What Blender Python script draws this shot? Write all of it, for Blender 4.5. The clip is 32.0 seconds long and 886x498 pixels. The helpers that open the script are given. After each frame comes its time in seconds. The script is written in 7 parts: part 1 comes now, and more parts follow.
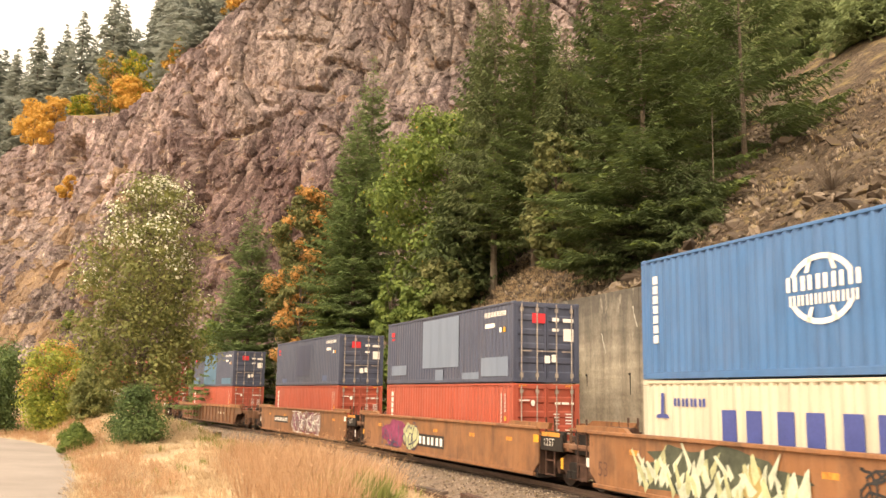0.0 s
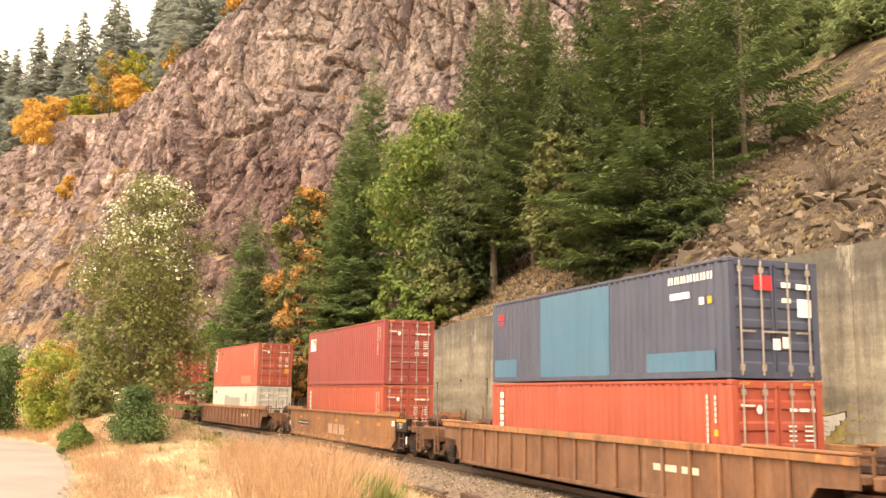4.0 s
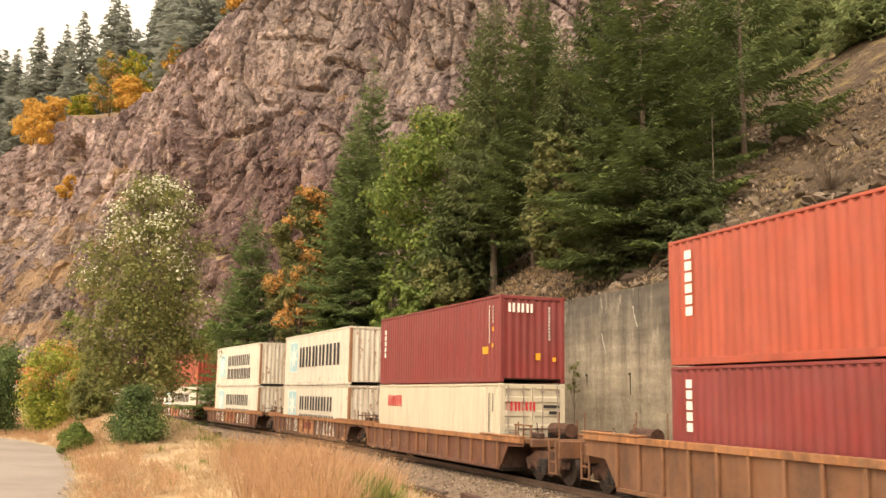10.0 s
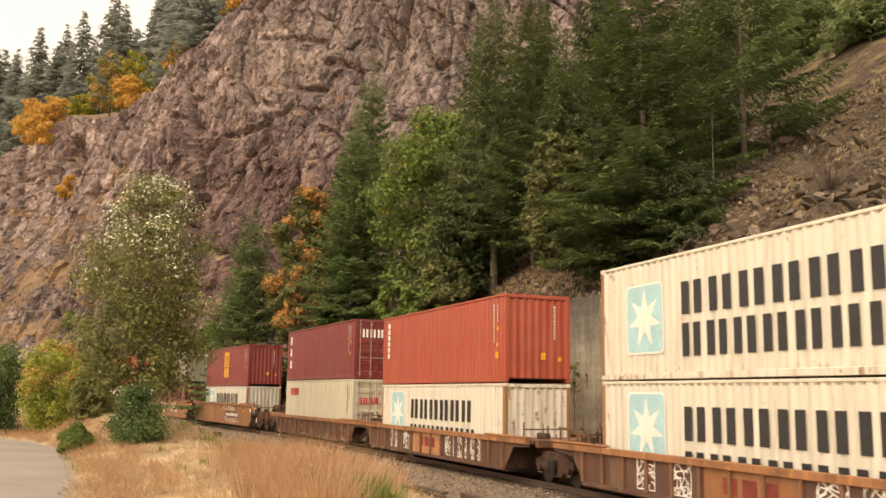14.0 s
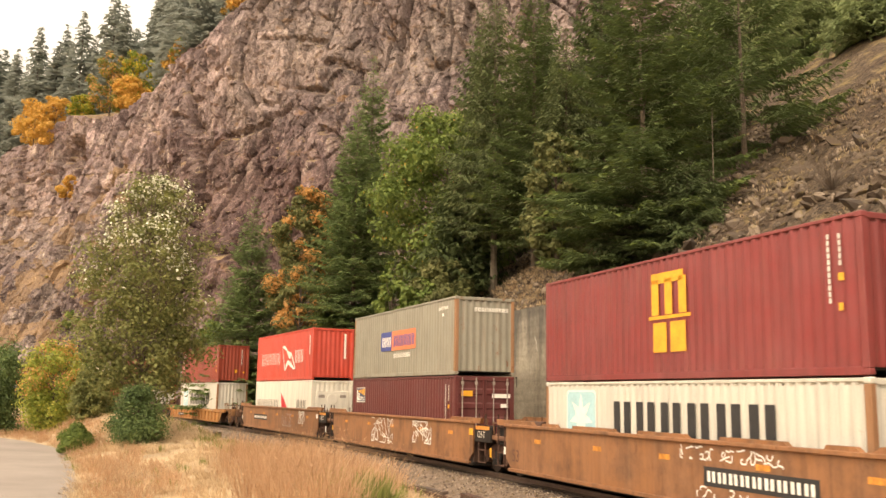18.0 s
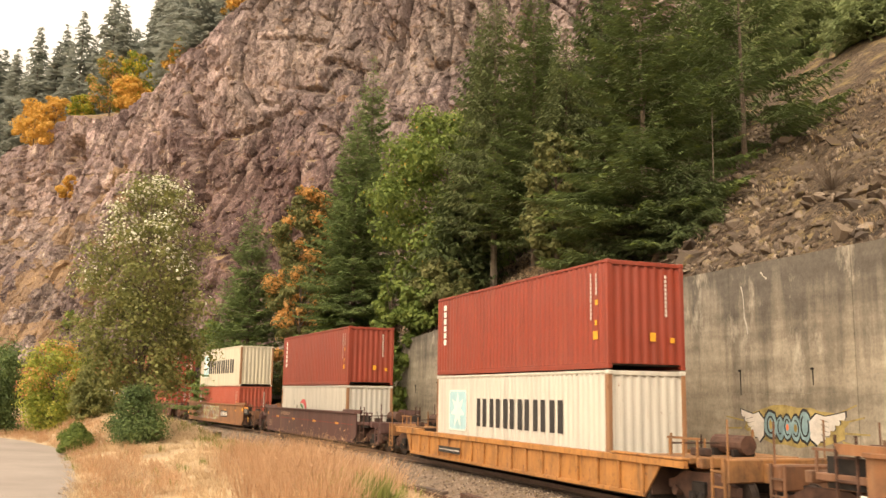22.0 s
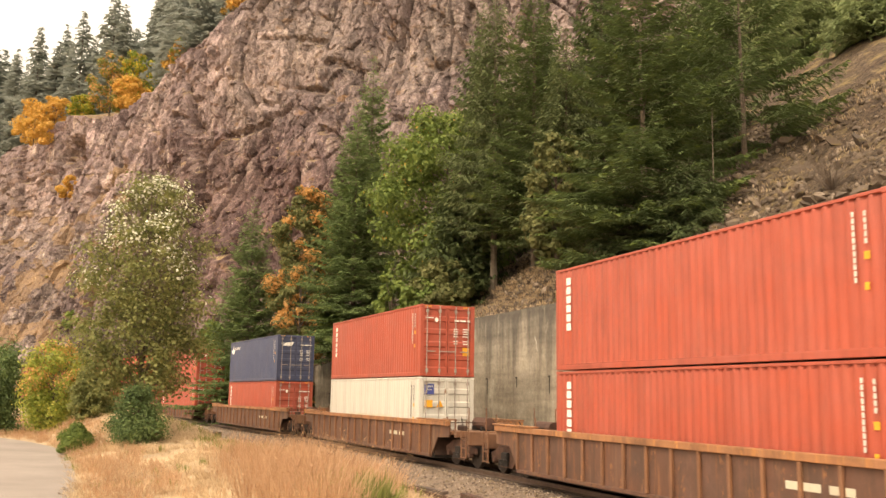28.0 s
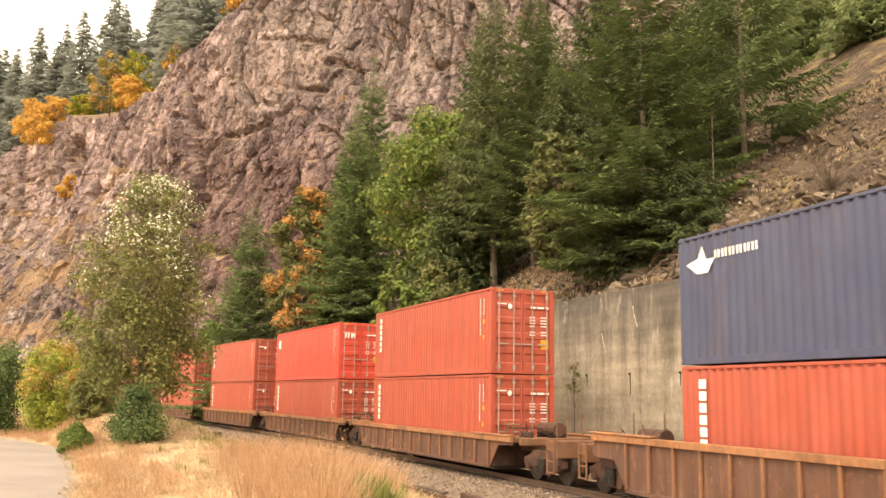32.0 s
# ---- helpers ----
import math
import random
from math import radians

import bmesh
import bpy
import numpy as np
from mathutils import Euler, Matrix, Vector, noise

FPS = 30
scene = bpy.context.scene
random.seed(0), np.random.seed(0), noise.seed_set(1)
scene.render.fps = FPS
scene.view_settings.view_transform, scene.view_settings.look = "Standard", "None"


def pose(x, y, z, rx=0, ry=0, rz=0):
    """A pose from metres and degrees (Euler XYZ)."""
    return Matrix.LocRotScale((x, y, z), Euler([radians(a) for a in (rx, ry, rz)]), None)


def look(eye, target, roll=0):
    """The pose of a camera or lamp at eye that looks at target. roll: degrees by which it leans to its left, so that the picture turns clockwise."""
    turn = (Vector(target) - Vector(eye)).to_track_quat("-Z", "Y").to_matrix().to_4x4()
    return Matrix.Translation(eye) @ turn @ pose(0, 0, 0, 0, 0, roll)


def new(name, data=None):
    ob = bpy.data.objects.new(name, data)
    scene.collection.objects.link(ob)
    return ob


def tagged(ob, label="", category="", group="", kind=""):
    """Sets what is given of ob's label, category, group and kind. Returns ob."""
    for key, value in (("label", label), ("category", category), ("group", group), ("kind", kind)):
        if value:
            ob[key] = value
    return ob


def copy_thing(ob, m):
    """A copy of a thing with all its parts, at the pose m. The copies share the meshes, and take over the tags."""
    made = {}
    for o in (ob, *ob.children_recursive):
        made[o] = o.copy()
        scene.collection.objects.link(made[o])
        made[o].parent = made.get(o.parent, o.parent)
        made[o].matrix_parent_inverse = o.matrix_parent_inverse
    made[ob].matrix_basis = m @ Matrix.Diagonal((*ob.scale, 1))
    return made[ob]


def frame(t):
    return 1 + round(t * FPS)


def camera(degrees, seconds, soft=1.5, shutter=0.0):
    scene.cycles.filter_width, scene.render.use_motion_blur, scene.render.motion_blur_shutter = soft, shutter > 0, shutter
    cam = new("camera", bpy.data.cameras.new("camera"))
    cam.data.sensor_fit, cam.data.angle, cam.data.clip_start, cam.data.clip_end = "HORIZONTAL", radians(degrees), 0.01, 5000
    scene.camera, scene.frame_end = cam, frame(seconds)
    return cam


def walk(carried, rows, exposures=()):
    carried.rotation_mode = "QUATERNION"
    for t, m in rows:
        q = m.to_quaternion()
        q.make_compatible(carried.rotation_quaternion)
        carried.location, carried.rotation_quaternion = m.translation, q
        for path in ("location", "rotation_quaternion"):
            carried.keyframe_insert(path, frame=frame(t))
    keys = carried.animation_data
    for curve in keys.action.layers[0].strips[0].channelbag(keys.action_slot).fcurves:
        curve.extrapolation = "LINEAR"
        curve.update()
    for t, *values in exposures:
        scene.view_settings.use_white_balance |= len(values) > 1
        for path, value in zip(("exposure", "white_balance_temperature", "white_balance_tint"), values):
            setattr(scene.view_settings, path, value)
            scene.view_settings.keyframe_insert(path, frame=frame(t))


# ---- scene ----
# the camera stands still beside the road, 2.5 m above the rails
cam = camera(51.5, 32.0, soft=1.5, shutter=0.12)
EYE = Vector((0.0, 0.0, 2.5))
STILL = look(EYE, EYE + Vector((0.0, math.cos(radians(9.07)), math.sin(radians(9.07)))), 0.917)
walk(cam, [(0.0, STILL), (32.0, STILL)],
     exposures=[(t, -0.24 + e, 7950, 16) for t, e in (
         (0.0, 0.05), (1.0, 0.2), (2.0, 0.3), (3.0, 0.32), (3.5, 0.32), (6.0, -0.05), (8.0, -0.18), (9.0, -0.13), (10.0, -0.22), (11.0, -0.5), (12.0, -0.68), (13.0, -0.68),
         (14.0, -0.58), (17.0, -0.2), (18.0, -0.23), (19.0, -0.29), (20.0, -0.52), (21.0, -0.9), (22.0, -0.2), (23.0, -0.2), (24.0, -0.12), (25.0, -0.24), (28.0, -0.15),
         (29.0, -0.14), (30.0, -0.17), (31.0, 0.15), (32.0, 0.1))])

# ---- world and light: a bright overcast sky, soft light from the left ----
SUN_AZ, SUN_EL = radians(214), radians(50)          # azimuth clockwise from +y
world = bpy.data.worlds.new("overcast_sky")
scene.world = world
world.use_nodes = True
wn, wl = world.node_tree.nodes, world.node_tree.links
sky = wn.new("ShaderNodeTexSky")
sky.sky_type, sky.sun_disc = "NISHITA", False
sky.sun_elevation, sky.sun_rotation = SUN_EL, SUN_AZ
sky.air_density, sky.dust_density = 1.0, 6.0
veil = wn.new("ShaderNodeHueSaturation")
veil.inputs["Saturation"].default_value = 0.22
veil.inputs["Value"].default_value = 3.6
warm = wn.new("ShaderNodeMix")
warm.data_type, warm.blend_type = "RGBA", "MULTIPLY"
warm.inputs[0].default_value = 1.0
warm.inputs[7].default_value = (1.0, 0.955, 0.86, 1)
wl.new(sky.outputs[0], veil.inputs["Color"])
wl.new(veil.outputs[0], warm.inputs[6])
cloud = wn.new("ShaderNodeMix")
cloud.data_type = "RGBA"
cloud.inputs[0].default_value = 0.6
cloud.inputs[7].default_value = (14.0, 13.6, 12.6, 1)
wl.new(warm.outputs[2], cloud.inputs[6])
wl.new(cloud.outputs[2], wn["Background"].inputs["Color"])
wn["Background"].inputs["Strength"].default_value = 0.18
sun_data = bpy.data.lights.new("sun", "SUN")
sun_data.energy, sun_data.angle, sun_data.color = 0.85, radians(26), (1.0, 0.9, 0.76)
sun = new("sun", sun_data)
sun.matrix_world = look((0, 0, 0), (-math.sin(SUN_AZ) * math.cos(SUN_EL), -math.cos(SUN_AZ) * math.cos(SUN_EL), -math.sin(SUN_EL)))


# ---- materials ----
def node_mat(name):
    m = bpy.data.materials.new(name)
    m.use_nodes = True
    return m, m.node_tree.nodes, m.node_tree.links, m.node_tree.nodes["Principled BSDF"]


def ramp(nodes, stops):
    r = nodes.new("ShaderNodeValToRGB")
    while len(r.color_ramp.elements) < len(stops):
        r.color_ramp.elements.new(0.5)
    for e, (p, c) in zip(r.color_ramp.elements, stops):
        e.position, e.color = p, (*c, 1)
    return r


def noise_tex(nodes, links, co, scale, detail=4, rough=0.6, stretch=None):
    n = nodes.new("ShaderNodeTexNoise")
    n.inputs["Scale"].default_value, n.inputs["Detail"].default_value, n.inputs["Roughness"].default_value = scale, detail, rough
    if stretch:
        mp = nodes.new("ShaderNodeMapping")
        mp.inputs["Scale"].default_value = stretch
        links.new(co, mp.inputs["Vector"])
        co = mp.outputs[0]
    links.new(co, n.inputs["Vector"])
    return n.outputs["Fac"]


def mix_col(nodes, links, fac, a, b, how="MIX"):
    m = nodes.new("ShaderNodeMix")
    m.data_type, m.blend_type = "RGBA", how
    for sock, v in ((m.inputs[0], fac), (m.inputs[6], a), (m.inputs[7], b)):
        if isinstance(v, (int, float)):
            sock.default_value = v
        elif isinstance(v, tuple):
            sock.default_value = (*v, 1)
        else:
            links.new(v, sock)
    return m.outputs[2]


def bump(nodes, links, bsdf, height, strength, distance):
    b = nodes.new("ShaderNodeBump")
    b.inputs["Strength"].default_value, b.inputs["Distance"].default_value = strength, distance
    links.new(height, b.inputs["Height"])
    links.new(b.outputs[0], bsdf.inputs["Normal"])


def edge(nodes, links, fac, lo, hi):
    r = nodes.new("ShaderNodeMapRange")
    r.inputs["From Min"].default_value, r.inputs["From Max"].default_value = lo, hi
    links.new(fac, r.inputs["Value"])
    return r.outputs[0]


def plain(name, col, rough=0.7, metal=0.0, vary=0.25, scale=3.0, fine=25.0, relief=0.0):
    """A surface with blotches and grain in one colour."""
    m, n, l, b = node_mat(name)
    co = n.new("ShaderNodeTexCoord").outputs["Object"]
    big, small = noise_tex(n, l, co, scale), noise_tex(n, l, co, fine)
    dark = tuple(c * (1 - vary) for c in col)
    light = tuple(min(1.0, c * (1 + vary)) for c in col)
    c1 = mix_col(n, l, edge(n, l, big, 0.3, 0.7), dark, light)
    c2 = mix_col(n, l, 0.25, c1, small, "OVERLAY")
    l.new(c2, b.inputs["Base Color"])
    b.inputs["Roughness"].default_value, b.inputs["Metallic"].default_value = rough, metal
    if relief:
        bump(n, l, b, small, 0.6, relief)
    return m


def paint(name, col, rust=0.3, fade=0.06, rough=0.5, rust_col=(0.2, 0.085, 0.035), ends=0.0, grime=0.0):
    """Old paint on steel: sun-faded patches, streaks that run down, rust spots, dust."""
    m, n, l, b = node_mat(name)
    co = n.new("ShaderNodeTexCoord").outputs["Object"]
    rnd = n.new("ShaderNodeObjectInfo").outputs["Random"]
    shift = n.new("ShaderNodeVectorMath")
    shift.operation = "MULTIPLY_ADD"
    l.new(co, shift.inputs[0])
    shift.inputs[1].default_value = (1, 1, 1)
    l.new(rnd, shift.inputs[2])
    co = shift.outputs[0]
    patches = noise_tex(n, l, co, 0.7, 3)
    streaks = noise_tex(n, l, co, 3.0, 4, 0.6, (1.0, 1.0, 0.12))
    spots = noise_tex(n, l, co, 4.0, 6, 0.75, (1.0, 1.0, 0.45))
    grain = noise_tex(n, l, co, 30, 3)
    faded = tuple(c * (1 - fade * 1.5) + fade * 0.5 for c in col)
    c1 = mix_col(n, l, edge(n, l, patches, 0.3, 0.75), col, faded)
    c2 = mix_col(n, l, edge(n, l, streaks, 0.45, 0.8), c1, tuple(c * 0.7 + 0.008 for c in col))
    lo = 0.76 - 0.2 * rust
    runs = noise_tex(n, l, co, 5.0, 5, 0.7, (1.0, 1.0, 0.07))
    if ends:
        # more rust towards the corner posts and the foot of the panels
        axis = n.new("ShaderNodeSeparateXYZ")
        l.new(n.new("ShaderNodeTexCoord").outputs["Object"], axis.inputs[0])
        far = n.new("ShaderNodeMath")
        far.operation = "ABSOLUTE"
        l.new(axis.outputs["X"], far.inputs[0])
        near_end, foot = edge(n, l, far.outputs[0], 4.6, 6.1), edge(n, l, axis.outputs["Z"], 0.6, 0.1)
        top = n.new("ShaderNodeMath")
        top.operation = "MAXIMUM"
        l.new(near_end, top.inputs[0])
        l.new(foot, top.inputs[1])
        worn = []
        for src in (spots, runs):
            a = n.new("ShaderNodeMath")
            a.operation = "MULTIPLY_ADD"
            l.new(top.outputs[0], a.inputs[0])
            a.inputs[1].default_value = ends
            l.new(src, a.inputs[2])
            worn.append(a.outputs[0])
        spots, runs = worn
    c3 = mix_col(n, l, edge(n, l, spots, lo, lo + 0.06), c2, rust_col)
    c3 = mix_col(n, l, edge(n, l, runs, lo - 0.04, lo + 0.08), c3, tuple(0.5 * c + 0.5 * d for c, d in zip(rust_col, col)))
    if grime:
        # brake dust and oil in blotches, pale dust runs
        soot, dust = noise_tex(n, l, co, 1.1, 6, 0.7, (1.0, 1.0, 0.8)), noise_tex(n, l, co, 2.2, 5, 0.7, (1.0, 1.0, 0.1))
        for src, lo_, hi_, tone, k in ((soot, 0.46, 0.66, (0.045, 0.028, 0.02), grime), (dust, 0.56, 0.72, (0.36, 0.23, 0.13), grime * 0.6), (dust, 0.44, 0.3, (0.06, 0.034, 0.022), grime)):
            f = n.new("ShaderNodeMath")
            f.operation = "MULTIPLY"
            f.inputs[1].default_value = k
            l.new(edge(n, l, src, lo_, hi_), f.inputs[0])
            c3 = mix_col(n, l, f.outputs[0], c3, tone)
    l.new(mix_col(n, l, 0.12, c3, grain, "OVERLAY"), b.inputs["Base Color"])
    b.inputs["Roughness"].default_value = rough
    bump(n, l, b, patches, 0.15, 0.02)
    return m


def leaf_mat(name, stops, trans=0.25, gloss=0.3):
    """Leaves or needles: each clump has its own tint."""
    m, n, l, b = node_mat(name)
    isl = n.new("ShaderNodeNewGeometry").outputs["Random Per Island"]
    co = n.new("ShaderNodeTexCoord").outputs["Object"]
    big = noise_tex(n, l, co, 0.6, 3)
    add = n.new("ShaderNodeMath")
    add.operation = "ADD"
    l.new(edge(n, l, big, 0.25, 0.75), add.inputs[0])
    l.new(isl, add.inputs[1])
    half = n.new("ShaderNodeMath")
    half.operation = "MULTIPLY"
    half.inputs[1].default_value = 0.5
    l.new(add.outputs[0], half.inputs[0])
    r = ramp(n, stops)
    l.new(half.outputs[0], r.inputs[0])
    l.new(r.outputs[0], b.inputs["Base Color"])
    b.inputs["Roughness"].default_value = 0.7
    b.inputs["Specular IOR Level"].default_value = gloss
    if trans:
        t = n.new("ShaderNodeBsdfTranslucent")
        l.new(r.outputs[0], t.inputs["Color"])
        mx = n.new("ShaderNodeMixShader")
        mx.inputs[0].default_value = trans
        l.new(b.outputs[0], mx.inputs[1])
        l.new(t.outputs[0], mx.inputs[2])
        l.new(mx.outputs[0], n["Material Output"].inputs["Surface"])
    return m


def rock_mat(name, stops, scale=0.25, moss=(0.2, 0.15, 0.055), moss_at=0.62, relief=0.25, moss_amount=1.0, upright=(1.0, 1.0, 0.6)):
    """Weathered rock: blotches, dark cracks, pale lichen, dry moss and grass on ledges."""
    m, n, l, b = node_mat(name)
    co = n.new("ShaderNodeTexCoord").outputs["Object"]
    geo = n.new("ShaderNodeNewGeometry")
    big = noise_tex(n, l, co, scale, 6, 0.65)
    mid = noise_tex(n, l, co, scale * 7, 6, 0.72, upright)
    fine = noise_tex(n, l, co, scale * 30, 5, 0.75, upright)
    vor = n.new("ShaderNodeTexVoronoi")
    vor.feature = "DISTANCE_TO_EDGE"
    vor.inputs["Scale"].default_value = scale * 3.2
    warp = n.new("ShaderNodeVectorMath")
    warp.operation = "MULTIPLY_ADD"
    nz = n.new("ShaderNodeTexNoise")
    nz.inputs["Scale"].default_value = scale * 3
    l.new(co, nz.inputs["Vector"])
    l.new(nz.outputs["Color"], warp.inputs[0])
    warp.inputs[1].default_value = (1.2, 1.2, 1.2)
    l.new(co, warp.inputs[2])
    mp = n.new("ShaderNodeMapping")
    mp.inputs["Scale"].default_value = (1.3, 1.3, 0.5)
    l.new(warp.outputs[0], mp.inputs["Vector"])
    l.new(mp.outputs[0], vor.inputs["Vector"])
    r = ramp(n, stops)
    l.new(mix_col(n, l, 0.5, big, mid), r.inputs[0])
    gapw = n.new("ShaderNodeMath")
    gapw.operation = "MULTIPLY_ADD"
    l.new(edge(n, l, big, 0.42, 0.62), gapw.inputs[0])
    gapw.inputs[1].default_value = 0.06
    l.new(vor.outputs["Distance"], gapw.inputs[2])
    crack = edge(n, l, gapw.outputs[0], 0.0, 0.035)
    streak = noise_tex(n, l, co, scale * 5, 5, 0.7, (1.0, 1.0, 0.12))
    c0 = mix_col(n, l, edge(n, l, streak, 0.55, 0.75), r.outputs[0], stops[-1][1])
    c0 = mix_col(n, l, edge(n, l, streak, 0.42, 0.3), c0, tuple(c * 0.75 for c in stops[0][1]))
    c1 = mix_col(n, l, crack, tuple(c * 0.8 for c in stops[0][1]), c0)
    chips = n.new("ShaderNodeTexVoronoi")
    chips.inputs["Scale"].default_value = scale * 9
    mp2 = n.new("ShaderNodeMapping")
    mp2.inputs["Scale"].default_value = (1.0, 1.0, 0.55)
    mp2.inputs["Rotation"].default_value = (0.3, 0.35, 0.2)
    l.new(warp.outputs[0], mp2.inputs["Vector"])
    l.new(mp2.outputs[0], chips.inputs["Vector"])
    split = n.new("ShaderNodeSeparateColor")
    l.new(chips.outputs["Color"], split.inputs[0])
    chip = split.outputs[0]
    c2 = mix_col(n, l, 0.5, c1, edge(n, l, chip, 0.0, 1.0), "OVERLAY")
    c2 = mix_col(n, l, 0.5, c2, edge(n, l, fine, 0.28, 0.72), "OVERLAY")
    speck = noise_tex(n, l, co, scale * 13, 4, 0.8, (1.0, 1.0, 0.35))
    stroke = noise_tex(n, l, co, scale * 9, 5, 0.8, (0.8, 0.8, 2.2))
    c2 = mix_col(n, l, edge(n, l, stroke, 0.41, 0.35), c2, tuple(c * 0.85 for c in stops[0][1]))
    c2 = mix_col(n, l, edge(n, l, speck, 0.4, 0.34), c2, tuple(c * 0.85 for c in stops[0][1]))
    c2 = mix_col(n, l, edge(n, l, speck, 0.58, 0.66), c2, tuple(min(0.75, c * 1.3) for c in stops[-1][1]))
    ruddy = noise_tex(n, l, co, scale * 0.45, 4, 0.7)
    c2 = mix_col(n, l, edge(n, l, ruddy, 0.5, 0.9), c2, (0.62, 0.46, 0.44), "MULTIPLY")
    sear = noise_tex(n, l, co, scale * 0.8, 5, 0.7, (1.0, 1.0, 1.6))
    c2 = mix_col(n, l, edge(n, l, mix_col(n, l, 0.35, sear, fine), 0.57, 0.66), c2, moss)
    sep = n.new("ShaderNodeSeparateXYZ")
    l.new(geo.outputs["Normal"], sep.inputs[0])
    up = n.new("ShaderNodeMath")
    up.operation = "ADD"
    l.new(sep.outputs["Z"], up.inputs[0])
    l.new(edge(n, l, big, 0.2, 0.8), up.inputs[1])
    green = n.new("ShaderNodeMath")
    green.operation = "MULTIPLY"
    green.inputs[1].default_value = moss_amount
    l.new(edge(n, l, up.outputs[0], moss_at + 0.35, moss_at + 0.75), green.inputs[0])
    c3 = mix_col(n, l, green.outputs[0], c2, mix_col(n, l, mid, tuple(c * 0.6 for c in moss), tuple(c * 1.5 for c in moss)))
    l.new(c3, b.inputs["Base Color"])
    b.inputs["Roughness"].default_value = 0.92
    b.inputs["Specular IOR Level"].default_value = 0.2
    hgt = mix_col(n, l, 0.4, mix_col(n, l, 0.5, mid, chip), mix_col(n, l, crack, (0, 0, 0), fine))
    bump(n, l, b, hgt, 0.9, relief)
    return m


def cliff_mat():
    """Jointed basalt: blocks of several sizes with their own tint, open cracks, pale weathered runs, dry grass on the ledges."""
    m, n, l, b = node_mat("cliff_rock")
    co = n.new("ShaderNodeTexCoord").outputs["Object"]
    nz = n.new("ShaderNodeTexNoise")
    nz.inputs["Scale"].default_value, nz.inputs["Detail"].default_value = 0.35, 2
    l.new(co, nz.inputs["Vector"])
    warp = n.new("ShaderNodeVectorMath")
    warp.operation = "MULTIPLY_ADD"
    l.new(nz.outputs["Color"], warp.inputs[0])
    warp.inputs[1].default_value = (0.9, 0.9, 0.9)
    l.new(co, warp.inputs[2])

    def cells(scale, stretch, turn):
        mp = n.new("ShaderNodeMapping")
        mp.inputs["Scale"].default_value, mp.inputs["Rotation"].default_value = stretch, turn
        l.new(warp.outputs[0], mp.inputs["Vector"])
        tint, rim = n.new("ShaderNodeTexVoronoi"), n.new("ShaderNodeTexVoronoi")
        rim.feature = "DISTANCE_TO_EDGE"
        for v in (tint, rim):
            v.inputs["Scale"].default_value = scale
            l.new(mp.outputs[0], v.inputs["Vector"])
        sp = n.new("ShaderNodeSeparateColor")
        l.new(tint.outputs["Color"], sp.inputs[0])
        return sp.outputs[0], rim.outputs["Distance"]

    large, large_rim = cells(0.16, (1.0, 1.0, 0.45), (0.1, 0.22, 0.0))
    block, block_rim = cells(0.5, (1.0, 1.0, 0.6), (0.15, 0.28, 0.3))
    chip, chip_rim = cells(1.7, (1.0, 1.0, 0.75), (0.3, 0.35, 0.2))
    broad = noise_tex(n, l, co, 0.055, 4, 0.6)
    mid = noise_tex(n, l, co, 0.5, 6, 0.7)
    fine = noise_tex(n, l, co, 3.2, 6, 0.75)
    run = noise_tex(n, l, co, 0.55, 5, 0.7, (1.0, 1.0, 0.16))
    base = mix_col(n, l, edge(n, l, broad, 0.36, 0.64), (0.128, 0.095, 0.094), (0.222, 0.177, 0.16))
    base = mix_col(n, l, 0.3, base, edge(n, l, large, -0.1, 1.1), "OVERLAY")
    base = mix_col(n, l, 0.22, base, edge(n, l, block, 0.0, 1.0), "OVERLAY")
    base = mix_col(n, l, 0.2, base, edge(n, l, chip, 0.0, 1.0), "OVERLAY")
    base = mix_col(n, l, edge(n, l, run, 0.58, 0.72), base, (0.38, 0.315, 0.26))
    base = mix_col(n, l, edge(n, l, run, 0.4, 0.3), base, (0.088, 0.062, 0.06))
    base = mix_col(n, l, 0.75, base, edge(n, l, fine, 0.26, 0.74), "OVERLAY")
    base = mix_col(n, l, 0.4, base, edge(n, l, mid, 0.26, 0.74), "OVERLAY")
    gate = edge(n, l, mid, 0.5, 0.4)
    dark = (0.042, 0.03, 0.029)
    for rim, wide, k in ((large_rim, 0.02, 0.85), (block_rim, 0.035, 0.75), (chip_rim, 0.06, 0.5)):
        line = n.new("ShaderNodeMath")
        line.operation = "MULTIPLY"
        l.new(edge(n, l, rim, wide, wide * 0.3), line.inputs[0])
        l.new(gate, line.inputs[1])
        soft = n.new("ShaderNodeMath")
        soft.operation = "MULTIPLY"
        soft.inputs[1].default_value = k
        l.new(line.outputs[0], soft.inputs[0])
        base = mix_col(n, l, soft.outputs[0], base, dark)
    # a broad band of darker rock with a ragged edge across the lower face
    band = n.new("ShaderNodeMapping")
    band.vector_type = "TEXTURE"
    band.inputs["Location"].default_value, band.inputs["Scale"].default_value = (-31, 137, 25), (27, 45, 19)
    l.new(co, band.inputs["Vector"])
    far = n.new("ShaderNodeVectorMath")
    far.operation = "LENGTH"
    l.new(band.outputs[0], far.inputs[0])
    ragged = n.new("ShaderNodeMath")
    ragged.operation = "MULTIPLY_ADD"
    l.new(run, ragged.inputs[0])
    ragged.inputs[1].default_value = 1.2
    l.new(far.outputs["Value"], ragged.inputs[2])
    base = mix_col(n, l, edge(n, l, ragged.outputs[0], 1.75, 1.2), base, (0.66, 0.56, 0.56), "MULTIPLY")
    # the upper left shoulder is paler: weathered rock, with haze put into the colour
    pale = n.new("ShaderNodeMapping")
    pale.vector_type = "TEXTURE"
